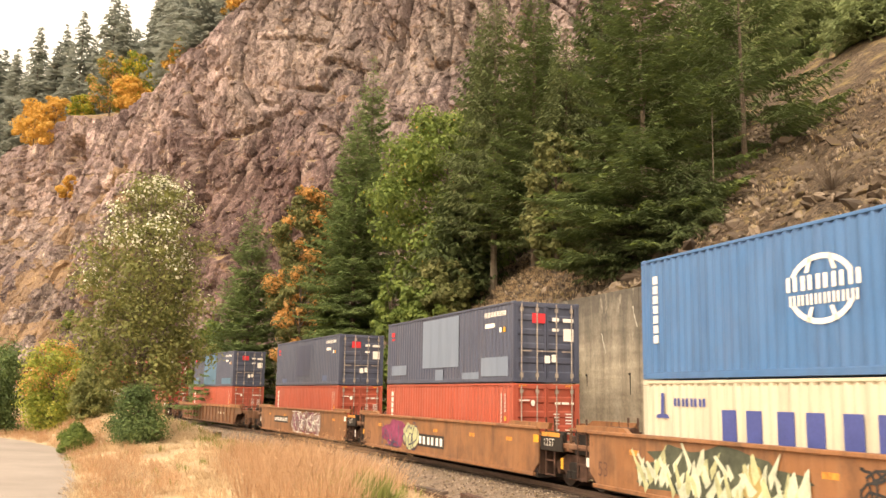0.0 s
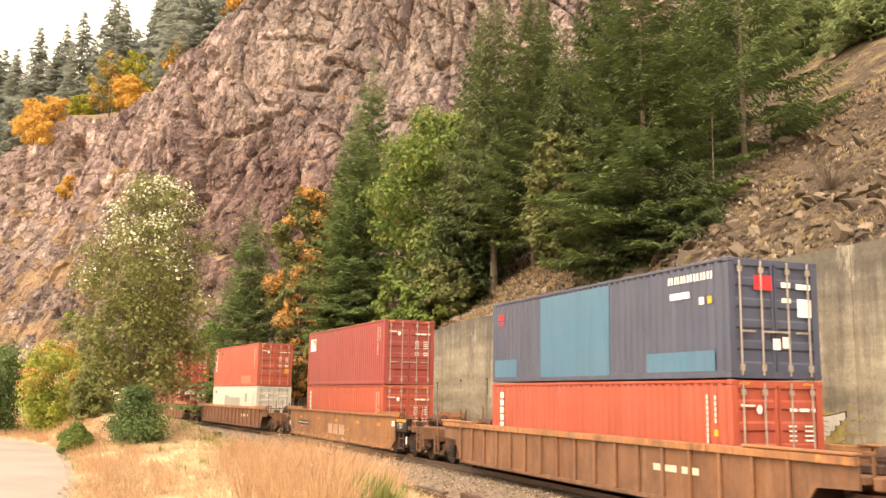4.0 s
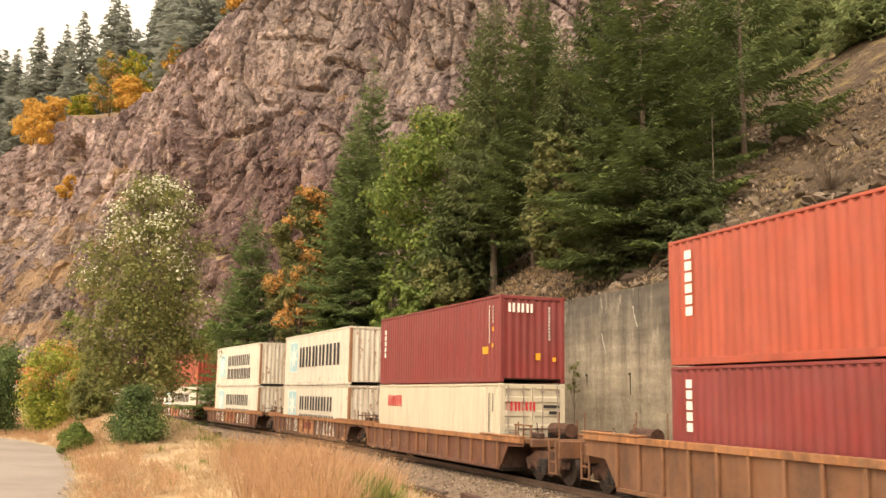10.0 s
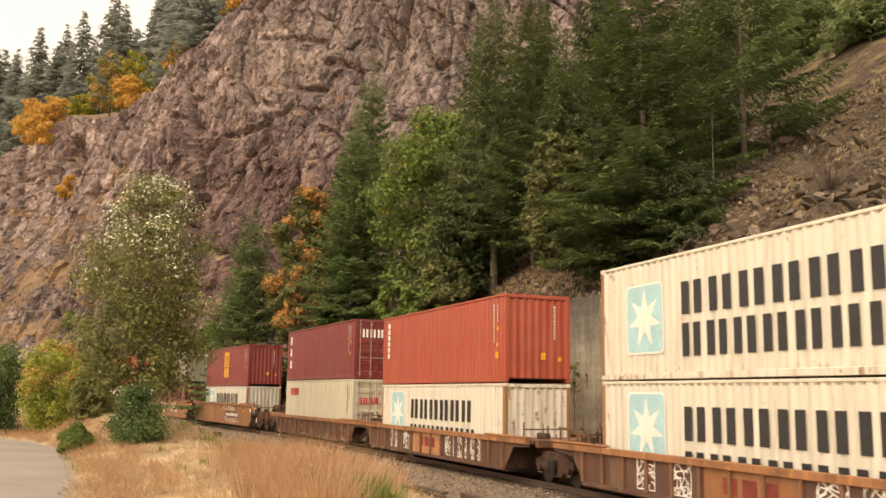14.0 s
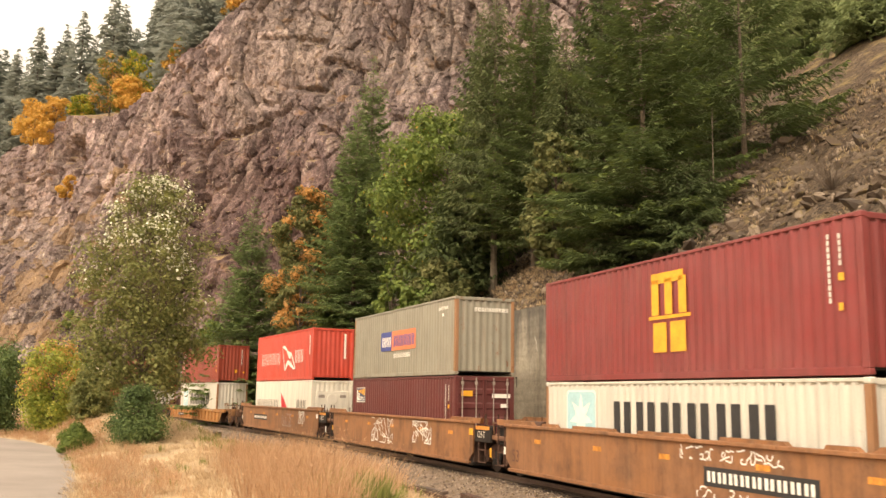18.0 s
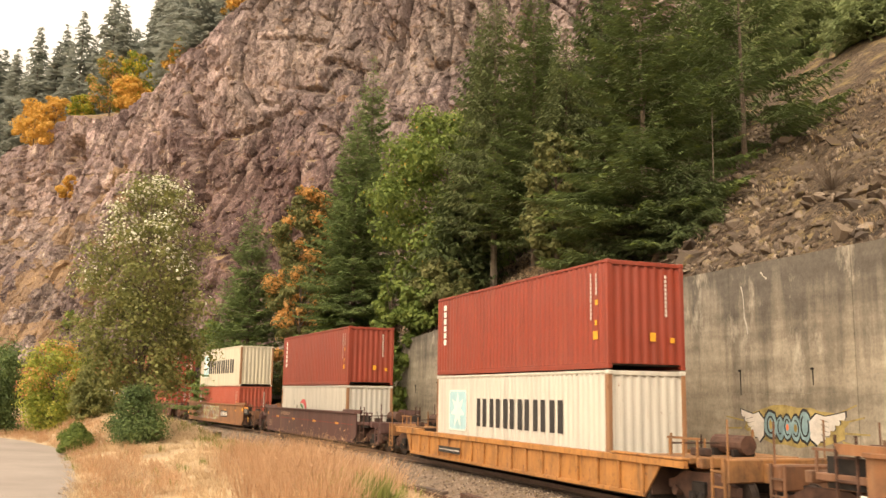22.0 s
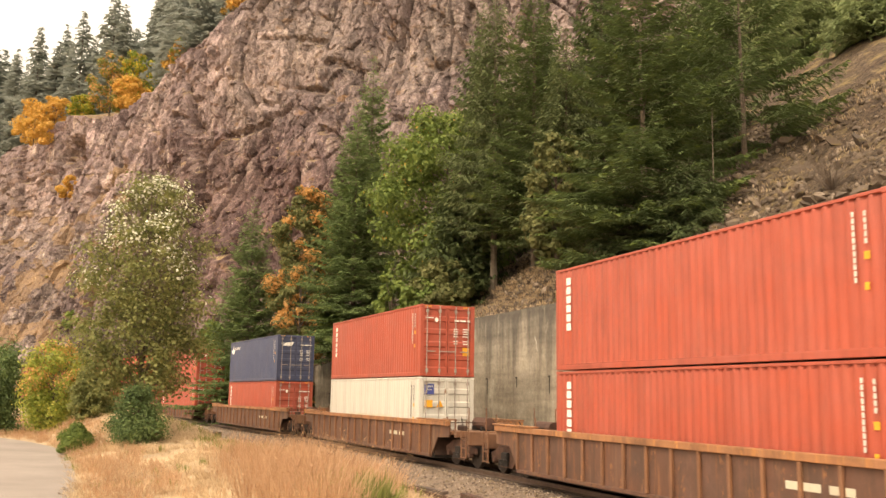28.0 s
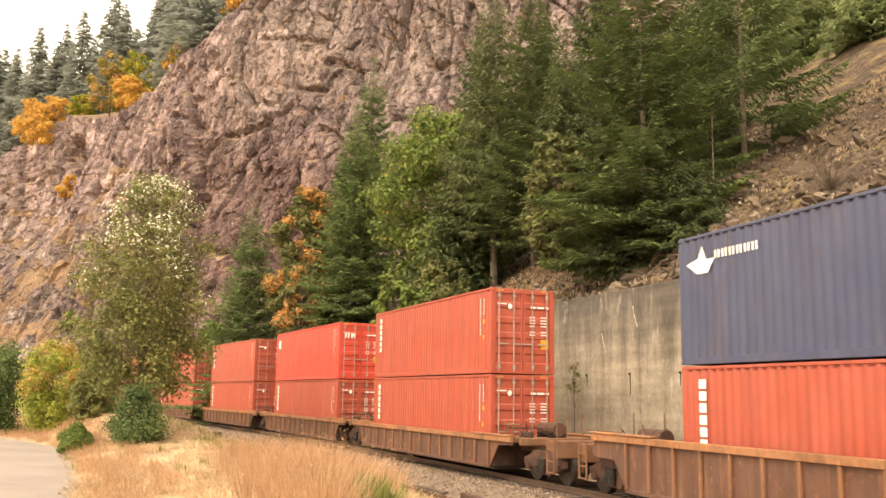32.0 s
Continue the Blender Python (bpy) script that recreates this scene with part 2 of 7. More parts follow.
    pale.inputs["Location"].default_value, pale.inputs["Scale"].default_value = (-66, 166, 51), (46, 52, 19)
    l.new(co, pale.inputs["Vector"])
    near = n.new("ShaderNodeVectorMath")
    near.operation = "LENGTH"
    l.new(pale.outputs[0], near.inputs[0])
    torn = n.new("ShaderNodeMath")
    torn.operation = "MULTIPLY_ADD"
    l.new(mid, torn.inputs[0])
    torn.inputs[1].default_value = 0.7
    l.new(near.outputs["Value"], torn.inputs[2])
    base = mix_col(n, l, edge(n, l, torn.outputs[0], 1.5, 0.95), base, (1.42, 1.38, 1.39), "MULTIPLY")
    # pale flecks and rusty stains
    fleck = noise_tex(n, l, co, 1.9, 4, 0.85, (1.0, 1.0, 0.5))
    base = mix_col(n, l, edge(n, l, fleck, 0.64, 0.7), base, (0.52, 0.46, 0.38))
    stain = noise_tex(n, l, co, 0.22, 5, 0.75, (1.0, 1.0, 1.7))
    base = mix_col(n, l, edge(n, l, stain, 0.58, 0.72), base, (0.25, 0.15, 0.085))
    # dry grass and moss where the rock lies flat enough to hold it
    geo = n.new("ShaderNodeNewGeometry")
    sep = n.new("ShaderNodeSeparateXYZ")
    l.new(geo.outputs["True Normal"], sep.inputs[0])
    up = n.new("ShaderNodeMath")
    up.operation = "ADD"
    l.new(sep.outputs["Z"], up.inputs[0])
    l.new(edge(n, l, mid, 0.2, 0.8), up.inputs[1])
    turf = mix_col(n, l, edge(n, l, fine, 0.3, 0.7), (0.16, 0.11, 0.055), (0.36, 0.26, 0.135))
    base = mix_col(n, l, edge(n, l, up.outputs[0], 1.25, 1.45), base, turf)
    l.new(base, b.inputs["Base Color"])
    b.inputs["Roughness"].default_value = 0.92
    b.inputs["Specular IOR Level"].default_value = 0.2
    hgt = mix_col(n, l, 0.5, mix_col(n, l, 0.5, chip, fine), mix_col(n, l, edge(n, l, block_rim, 0.0, 0.08), (0, 0, 0), mid))
    bump(n, l, b, hgt, 0.7, 0.2)
    return m


def slope_mat():
    """Dry grass and earth between outcrops."""
    m, n, l, b = node_mat("dry_grass_slope")
    co = n.new("ShaderNodeTexCoord").outputs["Object"]
    big, mid, fine = noise_tex(n, l, co, 0.18, 4), noise_tex(n, l, co, 0.9, 6, 0.7), noise_tex(n, l, co, 4.0, 5, 0.8, (1.0, 1.0, 0.6))
    c = mix_col(n, l, edge(n, l, big, 0.35, 0.65), (0.15, 0.098, 0.065), (0.26, 0.17, 0.1))
    c = mix_col(n, l, edge(n, l, mid, 0.56, 0.64), c, (0.15, 0.11, 0.1))
    c = mix_col(n, l, edge(n, l, mid, 0.4, 0.33), c, (0.33, 0.24, 0.15))
    l.new(mix_col(n, l, 0.7, c, edge(n, l, fine, 0.28, 0.72), "OVERLAY"), b.inputs["Base Color"])
    b.inputs["Roughness"].default_value = 0.95
    bump(n, l, b, mix_col(n, l, 0.5, mid, fine), 0.8, 0.3)
    return m


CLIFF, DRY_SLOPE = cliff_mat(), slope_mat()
TALUS = rock_mat("talus_ground", [(0.3, (0.042, 0.03, 0.021)), (0.5, (0.088, 0.062, 0.042)), (0.7, (0.15, 0.112, 0.073))], 0.6,
                 moss=(0.26, 0.19, 0.075), moss_at=1.0, relief=0.12)

BALLAST = plain("ballast", (0.18, 0.132, 0.094), 0.9, vary=0.35, scale=2.0, fine=18, relief=0.05)
SOIL = plain("dry_soil", (0.42, 0.31, 0.19), 0.95, vary=0.35, scale=0.5, fine=9, relief=0.04)
ASPHALT = plain("old_asphalt", (0.265, 0.225, 0.195), 0.85, vary=0.14, scale=0.35, fine=40, relief=0.01)
STEEL_RAIL = plain("rail_steel", (0.16, 0.11, 0.085), 0.45, 0.6, vary=0.2)
RUST_POST = paint("rust_stained_post_paint", (0.3, 0.15, 0.07), rust=0.8, rough=0.7)
RUSTY = plain("rusty_steel", (0.085, 0.042, 0.028), 0.8, 0.2, vary=0.5, scale=4, fine=40, relief=0.004)
GRIME = plain("grimy_brown_steel", (0.06, 0.032, 0.022), 0.8, 0.1, vary=0.5, scale=3, fine=30, relief=0.004)
DARK_IRON = plain("dark_iron", (0.022, 0.017, 0.014), 0.7, 0.3, vary=0.5, scale=5)
WHEEL_STEEL = plain("wheel_steel", (0.05, 0.036, 0.029), 0.6, 0.5, vary=0.4, scale=5)
TIE = plain("old_tie", (0.09, 0.065, 0.05), 0.9, vary=0.4, scale=3, fine=30, relief=0.01)
BARK = plain("bark", (0.12, 0.09, 0.065), 0.95, vary=0.4, scale=5, fine=25, relief=0.03)
PALE_BARK = plain("pale_bark", (0.17, 0.135, 0.1), 0.9, vary=0.35, scale=4, fine=20, relief=0.02)
FIR = leaf_mat("fir_needles", [(0.15, (0.08, 0.114, 0.045)), (0.5, (0.115, 0.155, 0.06)), (0.85, (0.168, 0.212, 0.08))], 0.3, 0.08)
FIR_TIP = leaf_mat("young_fir_needles", [(0.15, (0.086, 0.124, 0.034)), (0.5, (0.127, 0.170, 0.044)), (0.85, (0.190, 0.230, 0.063))], 0.3, 0.08)
FIR_DARK = leaf_mat("dark_fir_needles", [(0.15, (0.092, 0.118, 0.056)), (0.5, (0.13, 0.16, 0.072)), (0.85, (0.19, 0.215, 0.095))], 0.32, 0.08)
# haze between the camera and the shelf is mixed into this needle colour
FIR_HAZED = leaf_mat("hazed_far_fir_needles", [(0.15, (0.26, 0.285, 0.255)), (0.5, (0.3, 0.325, 0.285)), (0.85, (0.345, 0.365, 0.315))], 0.5, 0.03)
FIR_DEEP = leaf_mat("deep_fir_needles", [(0.15, (0.063, 0.087, 0.039)), (0.5, (0.094, 0.124, 0.053)), (0.85, (0.138, 0.167, 0.069))], 0.35, 0.08)
# paler copy for the rearmost firs, with distance haze put into the green
FIR_BACK_HAZE = leaf_mat("hazed_back_fir_needles", [(0.15, (0.17, 0.215, 0.1)), (0.5, (0.22, 0.265, 0.12)), (0.85, (0.29, 0.33, 0.145))], 0.5, 0.08)
MAPLE = leaf_mat("maple_leaves", [(0.1, (0.069, 0.109, 0.025)), (0.5, (0.149, 0.207, 0.048)), (0.85, (0.241, 0.299, 0.075))], 0.35)
OLIVE = leaf_mat("olive_leaves", [(0.1, (0.075, 0.085, 0.030)), (0.5, (0.144, 0.156, 0.056)), (0.9, (0.250, 0.244, 0.094))], 0.35)
AUTUMN = leaf_mat("autumn_leaves", [(0.12, (0.14, 0.18, 0.045)), (0.5, (0.27, 0.28, 0.075)), (0.62, (0.58, 0.31, 0.12)), (0.88, (0.75, 0.4, 0.17))], 0.45)
YELLOW = leaf_mat("yellow_leaves", [(0.1, (0.13, 0.19, 0.035)), (0.5, (0.28, 0.34, 0.06)), (0.66, (0.56, 0.45, 0.07)), (0.82, (0.8, 0.42, 0.1))], 0.45)
YELLOW_GREEN = leaf_mat("yellow_green_leaves", [(0.1, (0.17, 0.23, 0.045)), (0.5, (0.31, 0.36, 0.075)), (0.85, (0.52, 0.46, 0.1))], 0.45)
GOLD = leaf_mat("golden_leaves", [(0.1, (0.42, 0.26, 0.05)), (0.5, (0.62, 0.37, 0.09)), (0.9, (0.78, 0.5, 0.16))], 0.4)
ORANGE_LEAF = leaf_mat("orange_leaves", [(0.1, (0.46, 0.24, 0.06)), (0.5, (0.62, 0.33, 0.115)), (0.9, (0.78, 0.47, 0.2))], 0.45)
FIR_BLUE = leaf_mat("blue_green_fir_needles", [(0.15, (0.112, 0.158, 0.067)), (0.5, (0.157, 0.215, 0.086)), (0.85, (0.225, 0.29, 0.115))], 0.42, 0.08)
COTTON = leaf_mat("cottonwood_leaves", [(0.1, (0.094, 0.110, 0.035)), (0.5, (0.182, 0.193, 0.064)), (0.9, (0.308, 0.303, 0.110))], 0.35)
SILVER = leaf_mat("pale_leaf_undersides", [(0.1, (0.6, 0.58, 0.42)), (0.9, (0.85, 0.84, 0.72))], 0.3)
BUSH = leaf_mat("bush_leaves", [(0.1, (0.046, 0.078, 0.029)), (0.5, (0.098, 0.150, 0.049)), (0.9, (0.182, 0.234, 0.078))], 0.25)
GRASS = leaf_mat("dry_grass_blades", [(0.1, (0.32, 0.22, 0.135)), (0.5, (0.53, 0.39, 0.24)), (0.9, (0.71, 0.56, 0.37))], 0.3)
GRASS_RED = leaf_mat("reddish_grass_blades", [(0.1, (0.29, 0.16, 0.09)), (0.5, (0.48, 0.29, 0.165)), (0.9, (0.66, 0.45, 0.275))], 0.3)
GREEN_WEED = leaf_mat("green_weeds", [(0.1, (0.1, 0.12, 0.03)), (0.5, (0.2, 0.22, 0.06)), (0.9, (0.33, 0.33, 0.11))], 0.25)


def concrete():
    """Poured wall: grey, water streaks from the top, pale lime patches and dark damp."""
    m, n, l, b = node_mat("old_concrete")
    co = n.new("ShaderNodeTexCoord").outputs["Object"]
    big = noise_tex(n, l, co, 0.35, 5, 0.6)
    streak = noise_tex(n, l, co, 1.1, 5, 0.65, (1.0, 1.0, 0.07))
    patch = noise_tex(n, l, co, 0.9, 6, 0.7, (1.0, 1.0, 0.45))
    fine = noise_tex(n, l, co, 14, 5, 0.7)
    c1 = mix_col(n, l, edge(n, l, big, 0.3, 0.7), (0.275, 0.236, 0.175), (0.39, 0.34, 0.262))
    c2 = mix_col(n, l, edge(n, l, streak, 0.46, 0.72), c1, (0.185, 0.157, 0.117))
    axis = n.new("ShaderNodeSeparateXYZ")
    l.new(co, axis.inputs[0])
    drip = n.new("ShaderNodeMath")
    drip.operation = "MULTIPLY_ADD"
    l.new(streak, drip.inputs[0])
    drip.inputs[1].default_value = 6.0
    l.new(axis.outputs["Z"], drip.inputs[2])
    c2 = mix_col(n, l, edge(n, l, drip.outputs[0], 6.6, 9.0), c2, (0.108, 0.094, 0.075))
    # form boards: broad level bands, each with its own tone
    board = noise_tex(n, l, co, 0.8, 3, 0.6, (0.22, 0.22, 1.9))
    c2 = mix_col(n, l, 0.3, c2, edge(n, l, board, 0.3, 0.7), "OVERLAY")
    c3 = mix_col(n, l, edge(n, l, patch, 0.57, 0.72), c2, (0.44, 0.39, 0.305))
    blotch = noise_tex(n, l, co, 4.0, 5, 0.75)
    c3 = mix_col(n, l, 0.28, c3, edge(n, l, blotch, 0.25, 0.75), "OVERLAY")
    l.new(mix_col(n, l, 0.35, c3, fine, "OVERLAY"), b.inputs["Base Color"])
    b.inputs["Roughness"].default_value = 0.9
    bump(n, l, b, fine, 0.4, 0.02)
    return m


CONCRETE = concrete()
TAN = paint("rusty_tan_car_paint", (0.29, 0.122, 0.045), rust=0.8, rough=0.6, grime=0.5)
YELLOW_CAR = paint("yellow_car_paint", (0.46, 0.2, 0.05), rust=0.95, rough=0.6, grime=0.45)
CHORD = paint("rust_orange_chord_paint", (0.33, 0.14, 0.055), rust=0.85, rough=0.65, rust_col=(0.58, 0.25, 0.07), grime=0.6)
BROWN_CAR = paint("rusty_brown_car_paint", (0.11, 0.045, 0.026), rust=0.8, rough=0.65, rust_col=(0.22, 0.085, 0.035), grime=0.55)
RUST_CAR = paint("rusty_orange_brown_car_paint", (0.12, 0.05, 0.027), rust=0.85, rough=0.65, rust_col=(0.3, 0.13, 0.05), grime=0.55)
# rust-orange ribs, brighter than the plates: the light they catch is in the colour
RIB_LIT_RUST = paint("lit_rust_orange_rib_paint", (0.22, 0.095, 0.042), rust=0.7, rough=0.65, rust_col=(0.34, 0.15, 0.06), grime=0.4)
YELLOW_END = paint("grimy_yellow_car_paint", (0.3, 0.135, 0.042), rust=0.9, rough=0.65, grime=0.75)
RIB_TAN = paint("dark_tan_car_paint", (0.19, 0.082, 0.036), rust=0.8, rough=0.65, grime=0.55)
DARK_CAR = paint("dark_brown_car_paint", (0.135, 0.05, 0.028), rust=0.85, rough=0.65, rust_col=(0.24, 0.09, 0.035), grime=0.55)
PLUM_CAR = paint("plum_brown_car_paint", (0.09, 0.032, 0.026), rust=0.45, rough=0.65, rust_col=(0.15, 0.055, 0.03), grime=0.4)
DULL_TAN = plain("dull_tan_marking", (0.4, 0.25, 0.17), 0.7, vary=0.3)
DULL_RED = plain("dull_red_marking", (0.2, 0.035, 0.025), 0.7, vary=0.3)
DULL_WHITE = plain("dull_white_marking", (0.6, 0.56, 0.5), 0.7, vary=0.15)
FADED_PANEL = plain("faded_orange_panel", (0.4, 0.19, 0.09), 0.7, vary=0.3)
LIME_STAIN = plain("lime_stain", (0.46, 0.42, 0.35), 0.85, vary=0.2)
PINK = plain("pink_red_marking", (0.62, 0.12, 0.12), 0.6, vary=0.15)
LEAF_GREEN = plain("green_marking", (0.05, 0.2, 0.08), 0.6, vary=0.15)
GREY_MARK = plain("grey_marking", (0.28, 0.26, 0.22), 0.7, vary=0.2)
ORANGE = paint("orange_red_paint", (0.405, 0.07, 0.034), rust=0.08, rough=0.5, grime=0.16)
PALE_ORANGE = paint("pale_orange_patch_paint", (0.5, 0.15, 0.075), rust=0.05, rough=0.55)
GREY_PATCH = paint("grey_repaint", (0.3, 0.28, 0.235), rust=0.1, rough=0.55)
RED_ORANGE = paint("bright_red_paint", (0.6, 0.06, 0.032), rust=0.05, rough=0.5, grime=0.1)
BRICK_RED = paint("brick_red_paint", (0.265, 0.035, 0.014), rust=0.06, rough=0.5, fade=0.03, grime=0.16)
MAROON = paint("maroon_paint", (0.22, 0.026, 0.024), rust=0.05, rough=0.5, grime=0.16)
MAROON2 = paint("pale_maroon_paint", (0.29, 0.043, 0.036), rust=0.05, rough=0.5, grime=0.16)
SLATE = paint("slate_grey_paint", (0.054, 0.066, 0.11), rust=0.12, rough=0.5, grime=0.16)
NAVY = paint("navy_paint", (0.042, 0.055, 0.115), rust=0.12, rough=0.5, grime=0.16)
BLUE = paint("blue_paint", (0.038, 0.145, 0.340), rust=0.05, rough=0.45, grime=0.1)
CREAM = paint("cream_paint", (0.57, 0.52, 0.4), rust=0.35, rough=0.5, fade=0.02, ends=0.05)
GREYWHITE = paint("greyish_white_paint", (0.68, 0.635, 0.535), rust=0.6, rough=0.5, fade=0.02, rust_col=(0.22, 0.09, 0.038), ends=0.075)
OFFWHITE = paint("off_white_paint", (0.57, 0.545, 0.475), rust=0.3, rough=0.5, fade=0.02, ends=0.06)
PALE_GREY = paint("pale_grey_paint", (0.52, 0.495, 0.43), rust=0.3, rough=0.5, fade=0.02, ends=0.04)
DEEP_MAROON = paint("deep_maroon_paint", (0.115, 0.015, 0.013), rust=0.1, rough=0.5, grime=0.16)
OLIVE_GREY = paint("olive_grey_paint", (0.275, 0.258, 0.2), rust=0.4, rough=0.5, ends=0.08, grime=0.16)
BLUE_PATCH = paint("blue_grey_patch_paint", (0.17, 0.22, 0.3), rust=0.1)
TEAL_PATCH = paint("teal_patch_paint", (0.05, 0.15, 0.24), rust=0.1)
DEEP_PATCH = paint("deep_blue_patch_paint", (0.045, 0.08, 0.18), rust=0.1)
DARK_PATCH = paint("dark_patch_paint", (0.032, 0.04, 0.085), rust=0.1)
WHITE = plain("white_marking", (0.8, 0.77, 0.7), 0.6, vary=0.08)
BLACK = plain("black_marking", (0.025, 0.024, 0.024), 0.6, vary=0.2)
DEEPBLUE = plain("deep_blue_marking", (0.05, 0.07, 0.25), 0.6, vary=0.1)
SKYBLUE = plain("light_blue_marking", (0.35, 0.58, 0.62), 0.6, vary=0.1)
AMBER = plain("amber_marking", (0.75, 0.36, 0.03), 0.6, vary=0.15)
REEFER_WHITE = paint("cool_box_white_paint", (0.76, 0.72, 0.62), rust=0.15, rough=0.45, fade=0.02, ends=0.03)
FADED_AMBER = plain("faded_amber_strip", (0.56, 0.23, 0.04), 0.65, vary=0.4, scale=6)
MARK_RED = plain("red_marking", (0.6, 0.03, 0.04), 0.6, vary=0.1)
MARK_ORANGE = plain("orange_marking", (0.7, 0.2, 0.09), 0.6, vary=0.1)
STEEL_ROD = plain("dull_steel", (0.36, 0.31, 0.27), 0.55, 0.4, vary=0.3)
PURPLE = plain("purple_spray", (0.23, 0.04, 0.1), 0.7, vary=0.4)
LIME = plain("pale_green_spray", (0.42, 0.43, 0.24), 0.7, vary=0.3)
DARK_SPRAY = plain("dark_green_spray", (0.06, 0.07, 0.045), 0.7, vary=0.4)
PALE_SPRAY = plain("pale_spray", (0.5, 0.53, 0.4), 0.7, vary=0.25)
GREY_SPRAY = plain("grey_violet_spray", (0.33, 0.27, 0.25), 0.7, vary=0.4)
TEAL_SPRAY = plain("teal_spray", (0.2, 0.32, 0.34), 0.7, vary=0.3)
YELLOW_SPRAY = plain("yellow_spray", (0.33, 0.25, 0.09), 0.8, vary=0.4)


# ---- helpers for shapes ----
def mesh_of(name, verts, faces, mats, index=None, smooth=False):
    me = bpy.data.meshes.new(name)
    me.from_pydata([tuple(v) for v in verts], [], [tuple(f) for f in faces])
    for m in (mats if isinstance(mats, (list, tuple)) else [mats]):
        me.materials.append(m)
    if index is not None:
        me.polygons.foreach_set("material_index", index)
    if smooth:
        me.polygons.foreach_set("use_smooth", [True] * len(me.polygons))
    me.update()
    return me


class Shape:
    """Collects vertices and faces of one part."""

    def __init__(self):
        self.v, self.f = [], []

    def add(self, verts, faces):
        k = len(self.v)
        self.v += [tuple(p) for p in verts]
        self.f += [tuple(i + k for i in f) for f in faces]
        return self

    def box(self, x0, x1, y0, y1, z0, z1, bev=0.0):
        if bev <= 0:
            return self.add([(x, y, z) for z in (z0, z1) for y in (y0, y1) for x in (x0, x1)],
                            [(0, 2, 3, 1), (4, 5, 7, 6), (0, 1, 5, 4), (2, 6, 7, 3), (0, 4, 6, 2), (1, 3, 7, 5)])
        b = min(bev, (x1 - x0) / 2.5, (y1 - y0) / 2.5, (z1 - z0) / 2.5)
        bm = bmesh.new()
        bmesh.ops.create_cube(bm, size=1.0)
        for p in bm.verts:
            p.co = Vector(((x0 + x1) / 2 + p.co.x * (x1 - x0), (y0 + y1) / 2 + p.co.y * (y1 - y0), (z0 + z1) / 2 + p.co.z * (z1 - z0)))
        bmesh.ops.bevel(bm, geom=bm.edges[:], offset=b, segments=1, affect="EDGES")
        bm.verts.index_update()
        self.add([p.co for p in bm.verts], [[q.index for q in f.verts] for f in bm.faces])
        bm.free()
        return self

    def tube(self, a, b, r0, r1=None, sides=8):
        a, b = Vector(a), Vector(b)
        r1 = r0 if r1 is None else r1
        d = (b - a).normalized()
        e = d.orthogonal().normalized()
        g = d.cross(e)
        ring = [(math.cos(2 * math.pi * i / sides), math.sin(2 * math.pi * i / sides)) for i in range(sides)]
        vs = [a + (e * c + g * s_) * r0 for c, s_ in ring] + [b + (e * c + g * s_) * r1 for c, s_ in ring]
        fs = [(i, (i + 1) % sides, sides + (i + 1) % sides, sides + i) for i in range(sides)]
        return self.add(vs, fs + [tuple(range(sides))[::-1], tuple(range(sides, 2 * sides))])

    def prism(self, outline, y0, y1):
        """An outline in x and z, drawn out from y0 to y1."""
        k = len(outline)
        vs = [(x, y0, z) for x, z in outline] + [(x, y1, z) for x, z in outline]
        fs = [tuple(range(k)), tuple(range(k, 2 * k))[::-1]] + [(i, i + k, (i + 1) % k + k, (i + 1) % k) for i in range(k)]
        return self.add(vs, fs)

    def mesh(self, name, mat, smooth=False):
        return mesh_of(name, self.v, self.f, mat, None, smooth)


def part(name, shape, mat, parent, label=""):
    ob = new(name, shape if isinstance(shape, bpy.types.Mesh) else shape.mesh(name, mat))
    ob.parent = parent
    if label:
        tagged(ob, label)
    return ob


def structure(name, me, label, category):
    return tagged(new(name, me), label, category, kind="structure")


# ---- the track: a wide curve; s runs along it away from the camera, n across it to the hill ----
CX, CY, RAD, TH0 = -408.918, -132.976, 443.267, 1.19218


def on_track(s, n=0.0, z=0.0):
    a = TH0 - s / RAD
    return Vector((CX + (RAD + n) * math.sin(a), CY + (RAD + n) * math.cos(a), z))


def heading(s):
    return -math.degrees(TH0 - s / RAD)


def track_sn(x, y):
    a = math.atan2(x - CX, y - CY)
    return (TH0 - a) * RAD, math.hypot(x - CX, y - CY) - RAD


def lerp_table(t, table):
    if t <= table[0][0]:
        return table[0][1]
    for (a, u), (b, w) in zip(table, table[1:]):
        if t <= b:
            return u + (w - u) * (t - a) / (b - a)
    return table[-1][1]


ACROSS = [(-60, 0.8), (-24, -0.1), (-19.4, -0.38), (-13.7, -0.4), (-12.4, -0.2), (-9.5, 0.2), (-7, 0.08), (-4.6, -0.46), (-3.4, -0.58), (-2.0, -0.24), (2.0, -0.24), (3.4, -0.6), (6, -0.7)]
ACROSS_FAR = [(-60, 0.6), (-24, 0.3), (-14, 0.0), (-8, -0.2), (-4.6, -0.46), (-3.4, -0.58), (-2.0, -0.24), (2.0, -0.24), (3.4, -0.6), (6, -0.7)]
WALL_TOP = [(-60, 6.75), (-5, 6.65), (16, 6.42), (30, 5.35), (43, 4.45), (62, 3.2)]


def wall_top(s):
    return lerp_table(s, WALL_TOP)


def road_bend(s):
    return -max(0.0, s - 18.0) ** 2 / 100.0 - max(0.0, s - 40.0) ** 2 / 30.0


